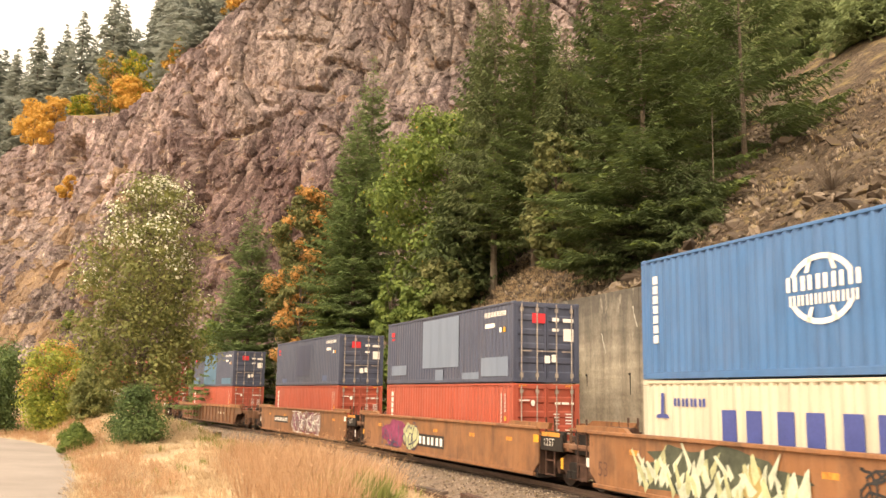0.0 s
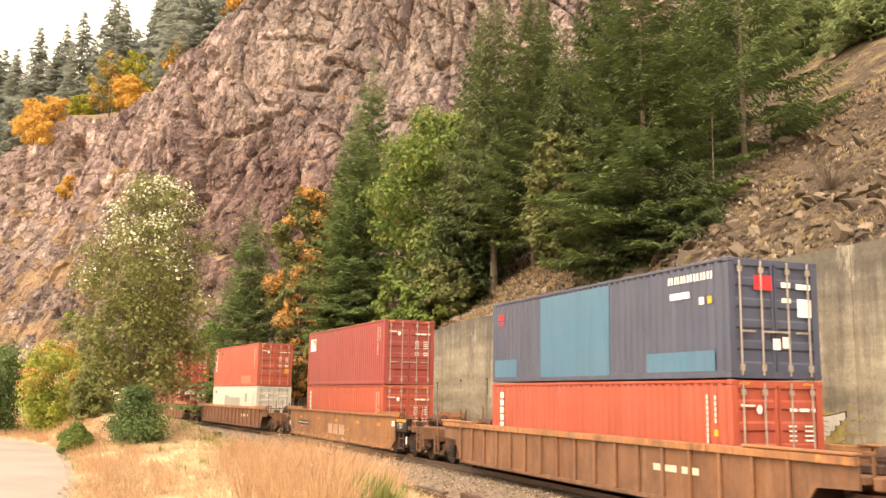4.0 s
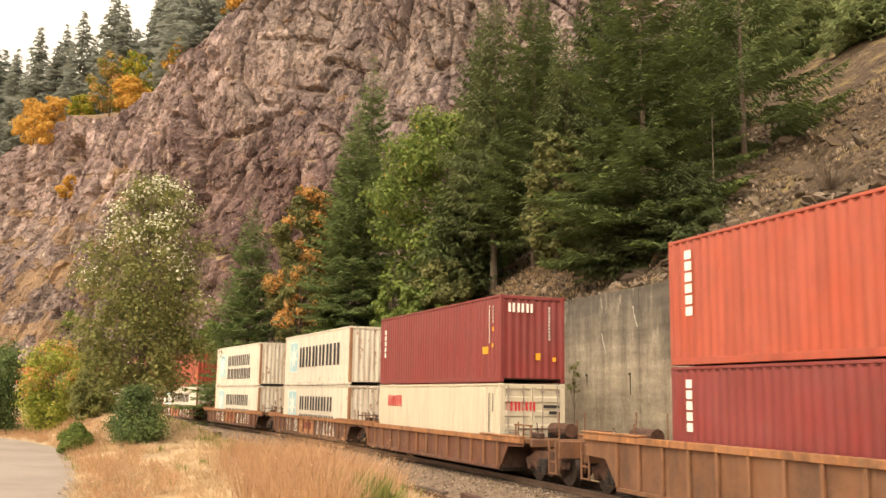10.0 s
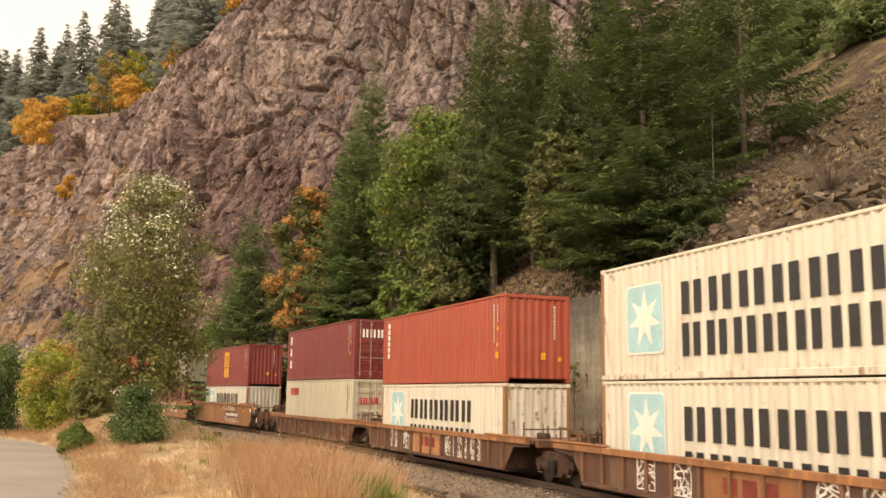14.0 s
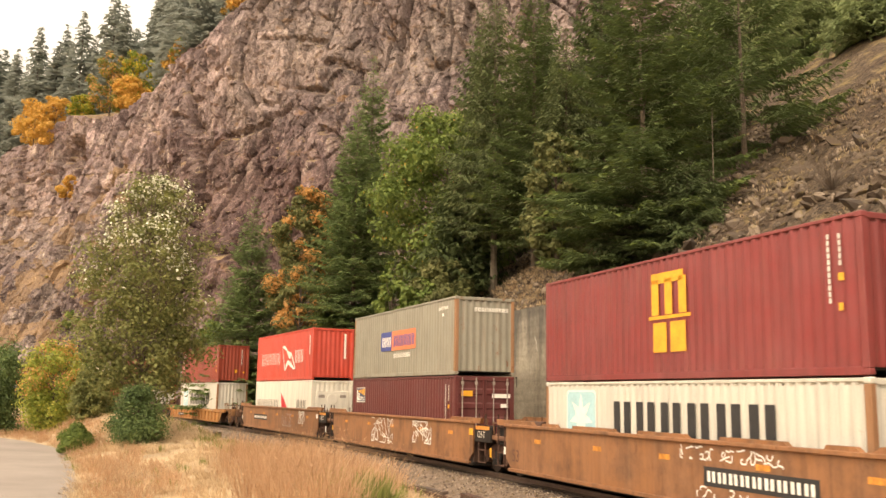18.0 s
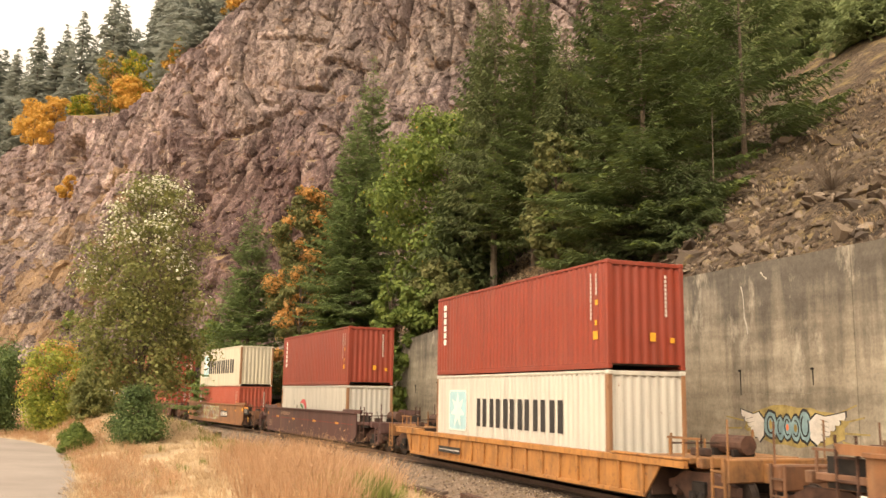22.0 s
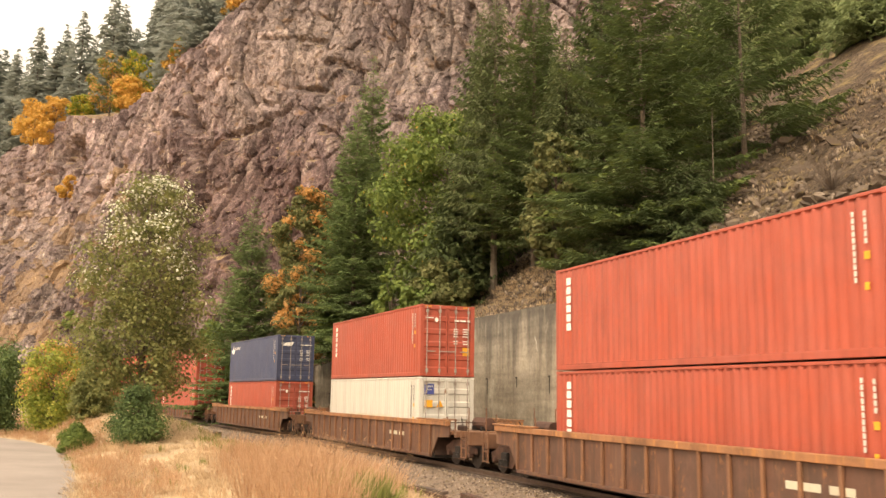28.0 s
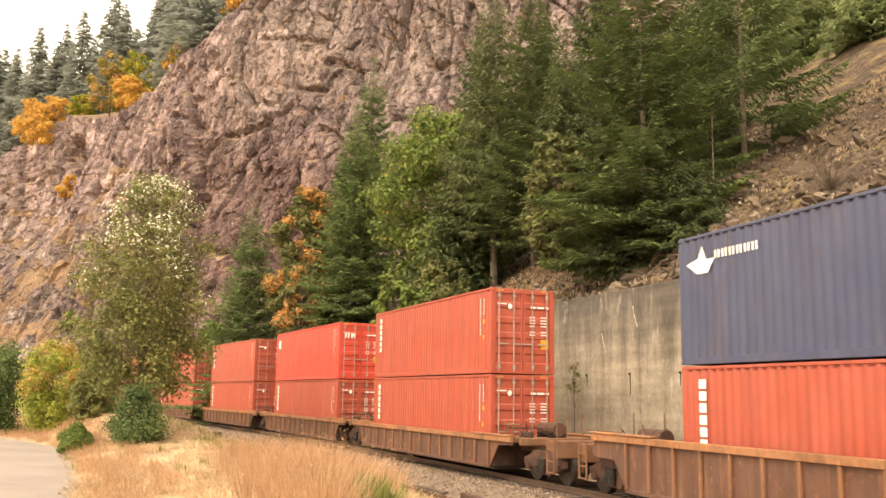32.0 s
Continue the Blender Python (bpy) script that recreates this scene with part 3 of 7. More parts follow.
def ground_z(x, y):
    s, n = track_sn(x, y)
    k = min(1.0, max(0.0, (s - 45) / 30))
    if s > 400 or s < -400:
        k = 1.0
    z = lerp_table(n, ACROSS) * (1 - k) + lerp_table(n, ACROSS_FAR) * k
    z += 1.3 * math.exp(-(x * x + y * y) / 64.0)          # the bank on which the camera stands
    if n < -4.4 and not -19.2 < n < -13.4:
        z += 0.16 * noise.fractal((x * 0.35, y * 0.35, 0), 1.0, 2.0, 3) * min(1, (-4.4 - n))
    if 10 < s < 90 and n < -6:
        # a low bank between the bend of the road and the track
        z += 0.75 * math.exp(-((x + 20) / 6.5) ** 2 - ((y - 51) / 9) ** 2) * max(0.0, min(1.0, (n + 13.2 - road_bend(s)) / 2.2))
    if -13.6 < n < -6 and 14 < s < 60:
        z += 0.55 * math.exp(-((s - 27) / 9) ** 2) * math.exp(-((n + 10.5) / 2.6) ** 2)
    return z


def hill_z(s, n):
    k = min(1.0, max(0.0, (s - 40) / 35))
    slope = 0.70 * (1 - k) + 0.34 * k
    base = lerp_table(s, [(62, 3.2), (85, 0.6), (100, -0.4)]) if s > 62 else wall_top(s)
    crest = 18 + min(20.0, max(0.0, s - 2) * 1.0)
    d = n - 5.3
    z = base - 0.25 + slope * min(d, crest) + (0.16 if s < 6 else 0.4) * max(0.0, d - crest)
    return z + min(1.0, d * 0.4) * (0.55 * noise.fractal((s * 0.22, n * 0.22, 3), 0.8, 2.0, 4))


def sheet(name, rows, mat, smooth=True):
    """A grid of points, row by row."""
    w = len(rows[0])
    vs = [p for r in rows for p in r]
    fs = [(j * w + i, j * w + i + 1, (j + 1) * w + i + 1, (j + 1) * w + i) for j in range(len(rows) - 1) for i in range(w - 1)]
    return mesh_of(name, vs, fs, mat, None, smooth)


def spread(lo, hi, near_lo, near_hi, step, far):
    """Coordinates that are close together in the middle and wide apart far off."""
    out = list(np.arange(near_lo, near_hi, step))
    x, d = near_hi, step
    while x < hi:
        out.append(x)
        d = min(d * 1.25, far)
        x += d
    out.append(hi)
    x, d = near_lo, step
    while x > lo:
        d = min(d * 1.25, far)
        x -= d
        out.append(max(x, lo))
    return sorted(set(round(float(v), 3) for v in out))


# one sheet of ground from under the camera to the horizon
gx = spread(-2500, 2500, -34, 26, 0.6, 200)
gy = spread(-2500, 2500, -6, 72, 0.6, 200)


def far_ground(x, y):
    s, n = track_sn(x, y)
    if abs(x) > 650 or abs(y) > 650:
        return -0.8
    return ground_z(x, y)


ground = structure("ground", sheet("ground", [[(x, y, far_ground(x, y)) for x in gx] for y in gy], SOIL), "dry brown earth bank with straw-coloured grass beside the track", "ground")


def strip(name, ss, offsets, mat, lift=0.0, height=None):
    rows = []
    for s in ss:
        row = []
        for n in offsets:
            p = on_track(s, n)
            row.append((p.x, p.y, (height(s, n) if height else ground_z(p.x, p.y)) + lift))
        rows.append(row)
    return sheet(name, rows, mat)


track_s = [float(v) for v in np.arange(-480, 560, 4.0)]
structure("ballast_bed", strip("ballast_bed", track_s, [-3.5, -2.7, -2.0, -1.0, 0, 1.0, 2.0, 2.7, 3.5], BALLAST, 0.03), "grey crushed-stone ballast under the rails", "ballast")
RAIL = [(-0.075, -0.17), (-0.075, -0.155), (-0.012, -0.13), (-0.012, -0.045), (-0.037, -0.035), (-0.037, 0.0), (0.037, 0.0), (0.037, -0.035),
        (0.012, -0.045), (0.012, -0.13), (0.075, -0.155), (0.075, -0.17)]
for side in (-0.7535, 0.7535):
    rows = [[on_track(s, side + dx, dz) for dx, dz in RAIL] for s in track_s]
    structure("rail", sheet("rail", rows, STEEL_RAIL, False), "worn steel rail of the main track", "rail")

# road: grey asphalt that bends away to the left
road_rows = []
for i in range(100):
    s = -45 + i * 1.0
    road_rows.append([on_track(s, n + road_bend(s)) for n in (-18.6, -17.6, -16.1, -14.7, -13.75)])
for r in road_rows:
    for p in r:
        p.z = ground_z(p.x, p.y) + 0.03
    r[2].z += 0.04
road = structure("road", sheet("road", road_rows, ASPHALT), "worn pale grey asphalt road bending away behind bushes", "road")

# retaining wall: panels of poured concrete with open joints
wall = tagged(new("retaining_wall"), "tall stained concrete retaining wall behind the track", "wall", kind="structure")
wall_s = [float(v) for v in np.arange(-59, 61, 5.0)]


def course(s, k):
    """The height of the k-th joint of the pour: a footing lift, a narrow band, the tall upper lift."""
    t = wall_top(s)
    return (-0.9, min(2.72, 0.42 * t), min(3.25, 0.5 * t), t)[k]


for s0 in wall_s:
    for k in range(3):
        cells = []
        for n in (5.0, 5.45):
            for top in (True, False):
                for s in (s0 + 0.012, s0 + 2.5, s0 + 4.988):
                    z = course(s, k + (1 if top else 0))
                    cells.append(on_track(s, n + 0.003 * (k % 2), z - (0.005 if top and k < 2 else 0.0)))
        fs = []
        for a in (0, 1):
            fs += [(a, a + 1, a + 4, a + 3), (a + 6, a + 9, a + 10, a + 7), (a, a + 6, a + 7, a + 1), (a + 3, a + 4, a + 10, a + 9)]
        fs += [(0, 3, 9, 6), (2, 8, 11, 5)]
        part("wall_panel", mesh_of("wall_panel", cells, fs, CONCRETE), CONCRETE, wall)
# short drain pipes along the wall, with damp below them
for k in range(-6, 16):
    s0 = -7.45 + 3.02 * k
    pz = min(3.4, 0.52 * wall_top(s0))
    part("drain_pipe", Shape().tube(on_track(s0, 4.93, pz), on_track(s0, 5.02, pz), 0.035), DARK_IRON, wall, "small dark drain pipe")
    part("drain_stain", Shape().tube(on_track(s0, 4.99, pz), on_track(s0, 4.994, pz - 0.45 - 0.3 * (k % 2)), 0.024, 0.012, 5), DARK_IRON, wall, "dark damp streak")
# pale lime that has run down the concrete
rl = random.Random(44)
for s0, z_hi, z_lo in ((-4.55, 6.0, 4.5), (-5.45, 6.35, 6.1), (1.4, 5.9, 5.1), (3.6, 5.0, 4.2), (-12.0, 6.0, 5.2), (9.0, 5.2, 4.5)):
    sh = Shape()
    k, off = 7, 0.0
    left, right = [], []
    for i in range(k):
        z = z_hi + (z_lo - z_hi) * i / (k - 1)
        off -= rl.uniform(0.0, 0.09)
        w = 0.015 + 0.035 * rl.random()
        left.append(on_track(s0 + off + w, 4.992, z))
        right.append(on_track(s0 + off - w, 4.992, z))
    sh.add(left + right, [(i, i + 1, k + i + 1, k + i) for i in range(k - 1)])
    part("lime_run", sh, LIME_STAIN, wall, "pale streak of lime")

# hillside above the wall, then the plateau behind it
hs = [float(v) for v in np.arange(-75, 121, 0.9)]
hn = [5.3, 5.6] + [float(v) for v in np.arange(6.2, 40, 0.9)] + [44.0, 52.0, 64.0, 80.0]
rows = [[(*on_track(s, n).xy, hill_z(s, n)) for n in hn] for s in hs]
hillside = structure("hillside", sheet("hillside", rows, TALUS), "steep hillside of loose rock, moss and dry grass", "hillside")

# cliff: a long broken rock face that leans back, with a wooded shelf on top
BASE_LINE = [(0.0, (-150, 190)), (0.2, (-92, 166)), (0.38, (-58, 142)), (0.55, (-33, 126)), (0.7, (-12, 112)), (0.85, (8, 100)), (1.0, (46, 92))]
TOPS = [(0.0, 53), (0.12, 50.5), (0.15, 51), (0.21, 58), (0.3, 54), (0.33, 57), (0.36, 58.5), (0.43, 61), (0.458, 66), (0.485, 72), (0.6, 74), (0.8, 68), (1.0, 60)]


def base_xy(u):
    return Vector((lerp_table(u, [(k, p[0]) for k, p in BASE_LINE]), lerp_table(u, [(k, p[1]) for k, p in BASE_LINE])))


def blocks(p, size):
    """The step and the tilt of the angular block at p, and how far its edge is."""
    k = Vector((p[0] / size[0], p[1] / size[1], p[2] / size[2]))
    d, pts = noise.voronoi(k)
    c = noise.cell_vector(pts[0] * 7.31)
    t = noise.cell_vector(pts[0] * 3.17 + Vector((9.1, 2.2, 5.3)))
    return c[0] - 0.5 + (k - pts[0]).dot(t - Vector((0.5, 0.5, 0.5))) * 0.6, d[1] - d[0]


def cut(u, z, line, wide):
    """How deep a point lies in a cleft that runs along a broken line of (u, z)."""
    best = 0.0
    for (u0, z0), (u1, z1) in zip(line, line[1:]):
        ax, az, dx, dz = (u - u0) * 230, z - z0, (u1 - u0) * 230, z1 - z0
        f = max(0.0, min(1.0, (ax * dx + az * dz) / (dx * dx + dz * dz)))
        best = max(best, 1 - math.hypot(ax - f * dx, az - f * dz) / wide)
    if best > 0:
        best *= 0.35 + 0.75 * abs(noise.noise((u * 110, z * 0.55, 2.0))) * 2
    return best


# clefts across the face
CLEFTS = [([(0.475, 39.5), (0.5, 42.0), (0.535, 42.6), (0.55, 43.6), (0.572, 45.5), (0.58, 48.0), (0.61, 46.6)], 0.9, 1.5), ([(0.455, 57.0), (0.46, 52.0), (0.452, 47.0), (0.468, 41.0), (0.485, 37.0), (0.49, 30.0)], 2.2, 2.2),
          ([(0.43, 47.3), (0.442, 47.0), (0.45, 46.0)], 0.8, 1.2), ([(0.6, 52.0), (0.625, 50.8), (0.65, 48.0), (0.66, 44.0)], 1.0, 1.5), ([(0.53, 58.0), (0.565, 57.0), (0.595, 55.5)], 0.7, 1.0),
          ([(0.62, 40.0), (0.635, 39.0), (0.66, 36.0)], 0.8, 1.2), ([(0.226, 50.0), (0.24, 49.0), (0.247, 46.0), (0.242, 43.5)], 3.8, 6.5), ([(0.31, 36.5), (0.337, 39.0), (0.35, 42.0)], 1.2, 1.6)]
cliff_rows, turf_rows = [], []


def grassy(u, z, b):
    """How far dry grass covers the broken slope at the foot of the face: 0 rock, 1 turf."""
    if u > 0.5 or z > 42:
        return 0.0
    low = 40 - 150 * max(0.0, u - 0.3) - 60 * max(0.0, 0.26 - u)
    k = 0.04 + (low - z) / 40 + 1.7 * noise.fractal((b.x * 0.16 + z * 0.09, b.y * 0.16, z * 0.24), 0.8, 2.0, 5) - max(0.0, 14 - z) / 18
    return max(0.0, min(1.0, (k - 0.42) * 5)) * min(1.0, max(0.0, (0.5 - u) / 0.06))


COLS, FACE, TOP = 760, 270, 18
cols_u = [float(v) for v in np.interp(np.arange(COLS), (0, 30, 600, 735, COLS - 1), (0.0, 0.12, 0.7, 0.9, 1.0))]
for j in range(FACE + TOP):
    row, turf_row = [], []
    for u in cols_u:
        b = base_xy(u)
        tan = (base_xy(min(1, u + 0.03)) - base_xy(max(0, u - 0.03))).normalized()
        out = Vector((tan.y, -tan.x))
        top = lerp_table(u, TOPS) + 1.1 * noise.fractal((b.x * 0.09, b.y * 0.09, 5), 0.9, 2.0, 4)
        v = min(1.0, j / (FACE - 1))
        z = -1.0 + (top + 1.0) * v
        left = max(0.0, min(1.0, (0.45 - u) / 0.3))
        lean = -0.22 * z - left * (0.36 * min(z, 36) + 0.05 * max(0.0, z - 36))
        lean -= min(1.0, max(0.0, (u - 0.42) / 0.05), max(0.0, (0.63 - u) / 0.05)) * 0.05 * max(0.0, z - top + 9.5) ** 2
        push = 3.4 * noise.fractal((b.x * 0.045, b.y * 0.045, z * 0.03), 0.9, 2.0, 3)
        if j < FACE + 5:
            q3 = (b.x + 0.12 * z, b.y, z)
            w = Vector(q3) + 0.3 * noise.noise_vector((q3[0] * 0.2, q3[1] * 0.2, z * 0.2))
            b1, e1 = blocks(w, (5.0, 5.0, 16.0))
            b2, e2 = blocks(w, (2.2, 2.2, 5.6))
            b3, e3 = blocks(w, (1.1, 1.1, 1.6))
            b4, e4 = blocks(w, (0.5, 0.5, 0.75))
            g = grassy(u, z, b)
            keep = 1.0 - 0.45 * g
            push += keep * (2.1 * b1 + 0.85 * b2 + 0.5 * b3 + 0.24 * b4 - 1.1 * max(0.0, 0.08 - e1) / 0.08 - 0.5 * max(0.0, 0.07 - e2) / 0.07)
            turf_row.append(g)
            if 0.2 < u < 0.67 and 28 < z:
                for line, wide, deep in CLEFTS:
                    push -= deep * min(0.6, max(0.0, cut(u, z, line, wide))) / 0.6
        rough = 1.0 if j < FACE else max(0.0, 1 - (j - FACE) / 5)
        p = b + out * (lean + push * (0.35 + 0.65 * rough))
        if j >= FACE:
            back = (j - FACE + 1) * 3.2 * (1 + 0.1 * (j - FACE))
            p -= out * back
            z += 0.33 * back + 0.6 * noise.fractal((p.x * 0.1, p.y * 0.1, 1), 1.0, 2.0, 3)
        row.append((p.x, p.y, z))
    cliff_rows.append(row)
    turf_rows.append(turf_row or [1.0] * COLS)
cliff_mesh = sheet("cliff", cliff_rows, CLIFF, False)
cliff_mesh.materials.append(DRY_SLOPE)
cliff_mesh.polygons.foreach_set("material_index", [1 if (turf_rows[j][i] + turf_rows[j + 1][i + 1]) > 1.0 else 0 for j in range(FACE + TOP - 1) for i in range(COLS - 1)])
cliff = structure("cliff", cliff_mesh, "high weathered brown rock cliff with cracks and dry ledges", "cliff")


def plateau(u, row):
    """A point on the shelf above the cliff."""
    return Vector(cliff_rows[FACE + row][int(np.searchsorted(cols_u, min(u, 0.99)))])


# ---- trees and plants ----
def leaf_quads(centres, normals, size, rng, long=1.3):
    """Many small bent leaves as two triangles each, with their own tilt."""
    k = len(centres)
    nrm = normals / (np.linalg.norm(normals, axis=1, keepdims=True) + 1e-9)
    ref = rng.normal(size=(k, 3))
    e = np.cross(nrm, ref)
    e /= np.linalg.norm(e, axis=1, keepdims=True) + 1e-9
    g = np.cross(nrm, e)
    sz = (size * rng.uniform(0.6, 1.4, k))[:, None]
    a = centres - e * sz * long * 0.5
    b = centres + g * sz * 0.42 + nrm * sz * 0.12
    c = centres + e * sz * long * 0.5
    d = centres - g * sz * 0.42 + nrm * sz * 0.12
    verts = np.stack([a, b, c, d], 1).reshape(-1, 3)
    i = np.arange(k) * 4
    faces = np.stack([i, i + 1, i + 2, i + 3], 1)
    return verts, faces


def np_mesh(name, verts, faces, mats, index=None):
    """A mesh from arrays; all faces have the same number of corners."""
    me = bpy.data.meshes.new(name)
    k = faces.shape[1]
    me.vertices.add(len(verts))
    me.vertices.foreach_set("co", np.asarray(verts, dtype=np.float32).ravel())
    me.loops.add(faces.size)
    me.loops.foreach_set("vertex_index", faces.astype(np.int32).ravel())
    me.polygons.add(len(faces))
    me.polygons.foreach_set("loop_start", np.arange(0, faces.size, k, dtype=np.int32))
    for m in (mats if isinstance(mats, (list, tuple)) else [mats]):
        me.materials.append(m)
    if index is not None:
        me.polygons.foreach_set("material_index", np.asarray(index, dtype=np.int32))
    me.update(calc_edges=True)
    return me


def fir_mesh(seed, height, radius, mat, bare=0.03, droop=0.3, levels=34, per=7, size=0.28, gap=0.0, tip=None, hang=0.12, inner=0.12, layers=1, broad=0.1):
    """The needles of a conifer: uneven whorls of drooping limbs, each a flat spray of side twigs set with needle tufts."""
    rng = np.random.default_rng(seed)
    seg_a, seg_d, seg_f, limbs = [], [], [], []
    step = size * 0.36
    for j in range(levels):
        t = (j + rng.uniform(0.1, 0.7)) / levels
        reach = radius * (1 - t) ** 0.95 * rng.uniform(0.85, 1.1) + 0.2
        if t < 0.12:
            reach *= 0.8 + 1.6 * t
        turn = rng.uniform(0, 6.283)
        count = per if t < 0.85 else 5
        for i in range(count):
            if rng.uniform() < gap:
                continue
            z = height * (bare + (1 - bare) * t) + rng.uniform(-0.2, 0.2)
            ang = turn + 6.283 * (i + rng.uniform(-0.45, 0.45)) / count
            r = reach * rng.uniform(0.72, 1.1) * (1.0 + 0.3 * noise.noise((math.cos(ang) * 1.3 + seed, math.sin(ang) * 1.3, z * 0.35)))
            rise = 0.55 * t - droop * (1 - t) + rng.uniform(-0.1, 0.1)
            d = np.array([math.cos(ang), math.sin(ang), 0.0])
            w = np.array([-d[1], d[0], 0.0])
            limbs.append((z, d, r, rise))
            m = max(3, int(r / step))
            for k in range(m):
                f = (k + rng.uniform(0.2, 0.9)) / m
                if f < inner:
                    continue
                root = d * r * f + np.array([0, 0, z + r * (rise * f + 0.2 * f * f)])
                span = (0.36 * r * (1 - f) ** 0.75 + 0.22) * (0.55 + 0.9 * f if f < 0.5 else 1.0)
                for sd in (-1, 1) * layers:
                    way = d * rng.uniform(0.45, 0.85) + w * sd * rng.uniform(0.6, 1.0) + np.array([0, 0, rng.uniform(-hang, 0.1)])
                    way /= np.linalg.norm(way)
                    ln = span * rng.uniform(0.55, 1.15)
                    q = max(1, int(ln / (size * 0.8)))
                    for e in range(q):
                        g = (e + 0.5) / q
                        seg_a.append(root + way * ln * g + np.array([0, 0, -0.5 * hang * ln * g * g]))
                        seg_d.append(way + np.array([0, 0, -hang * g]))
                        seg_f.append(f * 0.6 + 0.4 * g)
    c, way, out = np.array(seg_a), np.array(seg_d), np.array(seg_f)
    k = len(c)
    c = c + rng.normal(size=(k, 3)) * size * 0.09
    along = way + rng.normal(size=(k, 3)) * 0.2
    along /= np.linalg.norm(along, axis=1, keepdims=True)
    nrm = rng.normal(size=(k, 3)) * 0.4 + np.array([0, 0, 1.0])
    wid = np.cross(along, nrm)
    wid /= np.linalg.norm(wid, axis=1, keepdims=True) + 1e-9
    ln = (size * rng.uniform(0.75, 1.5, k) * np.clip(1.0 + 2.2 * (0.74 - c[:, 2] / height), 0.45, 1.0))[:, None]
    v = np.stack([c - along * ln * 0.5, c + wid * ln * broad, c + along * ln * 0.55 - np.array([0, 0, 0.1]) * ln, c - wid * ln * broad], 1).reshape(-1, 3)
    q_ = np.arange(k) * 4
    idx = ((out > 0.78) & (rng.uniform(size=k) < 0.6)).astype(int) if tip else None
    return np_mesh("crown", v, np.stack([q_, q_ + 1, q_ + 2, q_ + 3], 1), [mat, tip] if tip else mat, idx), limbs


def trunk_mesh(seed, height, r0, limbs, mat, lean=0.0, limb_r=0.035):
    rng = random.Random(seed)
    sh = Shape()
    prev = Vector((0, 0, -0.6))
    k = 9
    for i in range(k):
        t = (i + 1) / k
        p = Vector((lean * height * t * t + rng.uniform(-0.04, 0.04), rng.uniform(-0.04, 0.04), height * 0.985 * t))
        sh.tube(prev, p, r0 * (1 - 0.93 * i / k) * (1.25 if i == 0 else 1), r0 * (1 - 0.93 * (i + 1) / k), 8)
        prev = p
    for z, d, r, rise in limbs if limb_r else ():
        sh.tube((0, 0, z), (d[0] * r * 0.7, d[1] * r * 0.7, z + r * rise * 0.7), limb_r * min(1, r / 2), 0.008, 4)
    return sh.mesh("trunk", mat)


def fir(seed, height, radius, mat=None, bark=None, limb_r=0.022, **kw):
    crown, limbs = fir_mesh(seed, height, radius, mat or FIR, **kw)
    tree = new("fir_tree")
    part("trunk", trunk_mesh(seed, height, height * 0.0095 + 0.03, limbs, bark or BARK, limb_r=limb_r), None, tree)
    part("crown", crown, None, tree)
    return tree


def blob_points(rng, lobes, count, thin=0.75):
    """Points near the skin of several overlapping lobes (centre, radii)."""
    pts, nrm = [], []
    w = np.array([r[0] * r[1] + r[1] * r[2] + r[0] * r[2] for c, r in lobes])
    pick = rng.choice(len(lobes), count, p=w / w.sum())
    c = np.array([l[0] for l in lobes])[pick]
    r = np.array([l[1] for l in lobes])[pick]
    d = rng.normal(size=(count, 3))
    d /= np.linalg.norm(d, axis=1, keepdims=True)
    depth = rng.uniform(0.0, 1.0, count) ** 0.6 * (1 - thin) + thin
    depth *= rng.uniform(0.8, 1.12, count)
    return c + d * r * depth[:, None], d + np.array([0, 0, 0.5]) + rng.normal(size=(count, 3)) * 0.5, pick


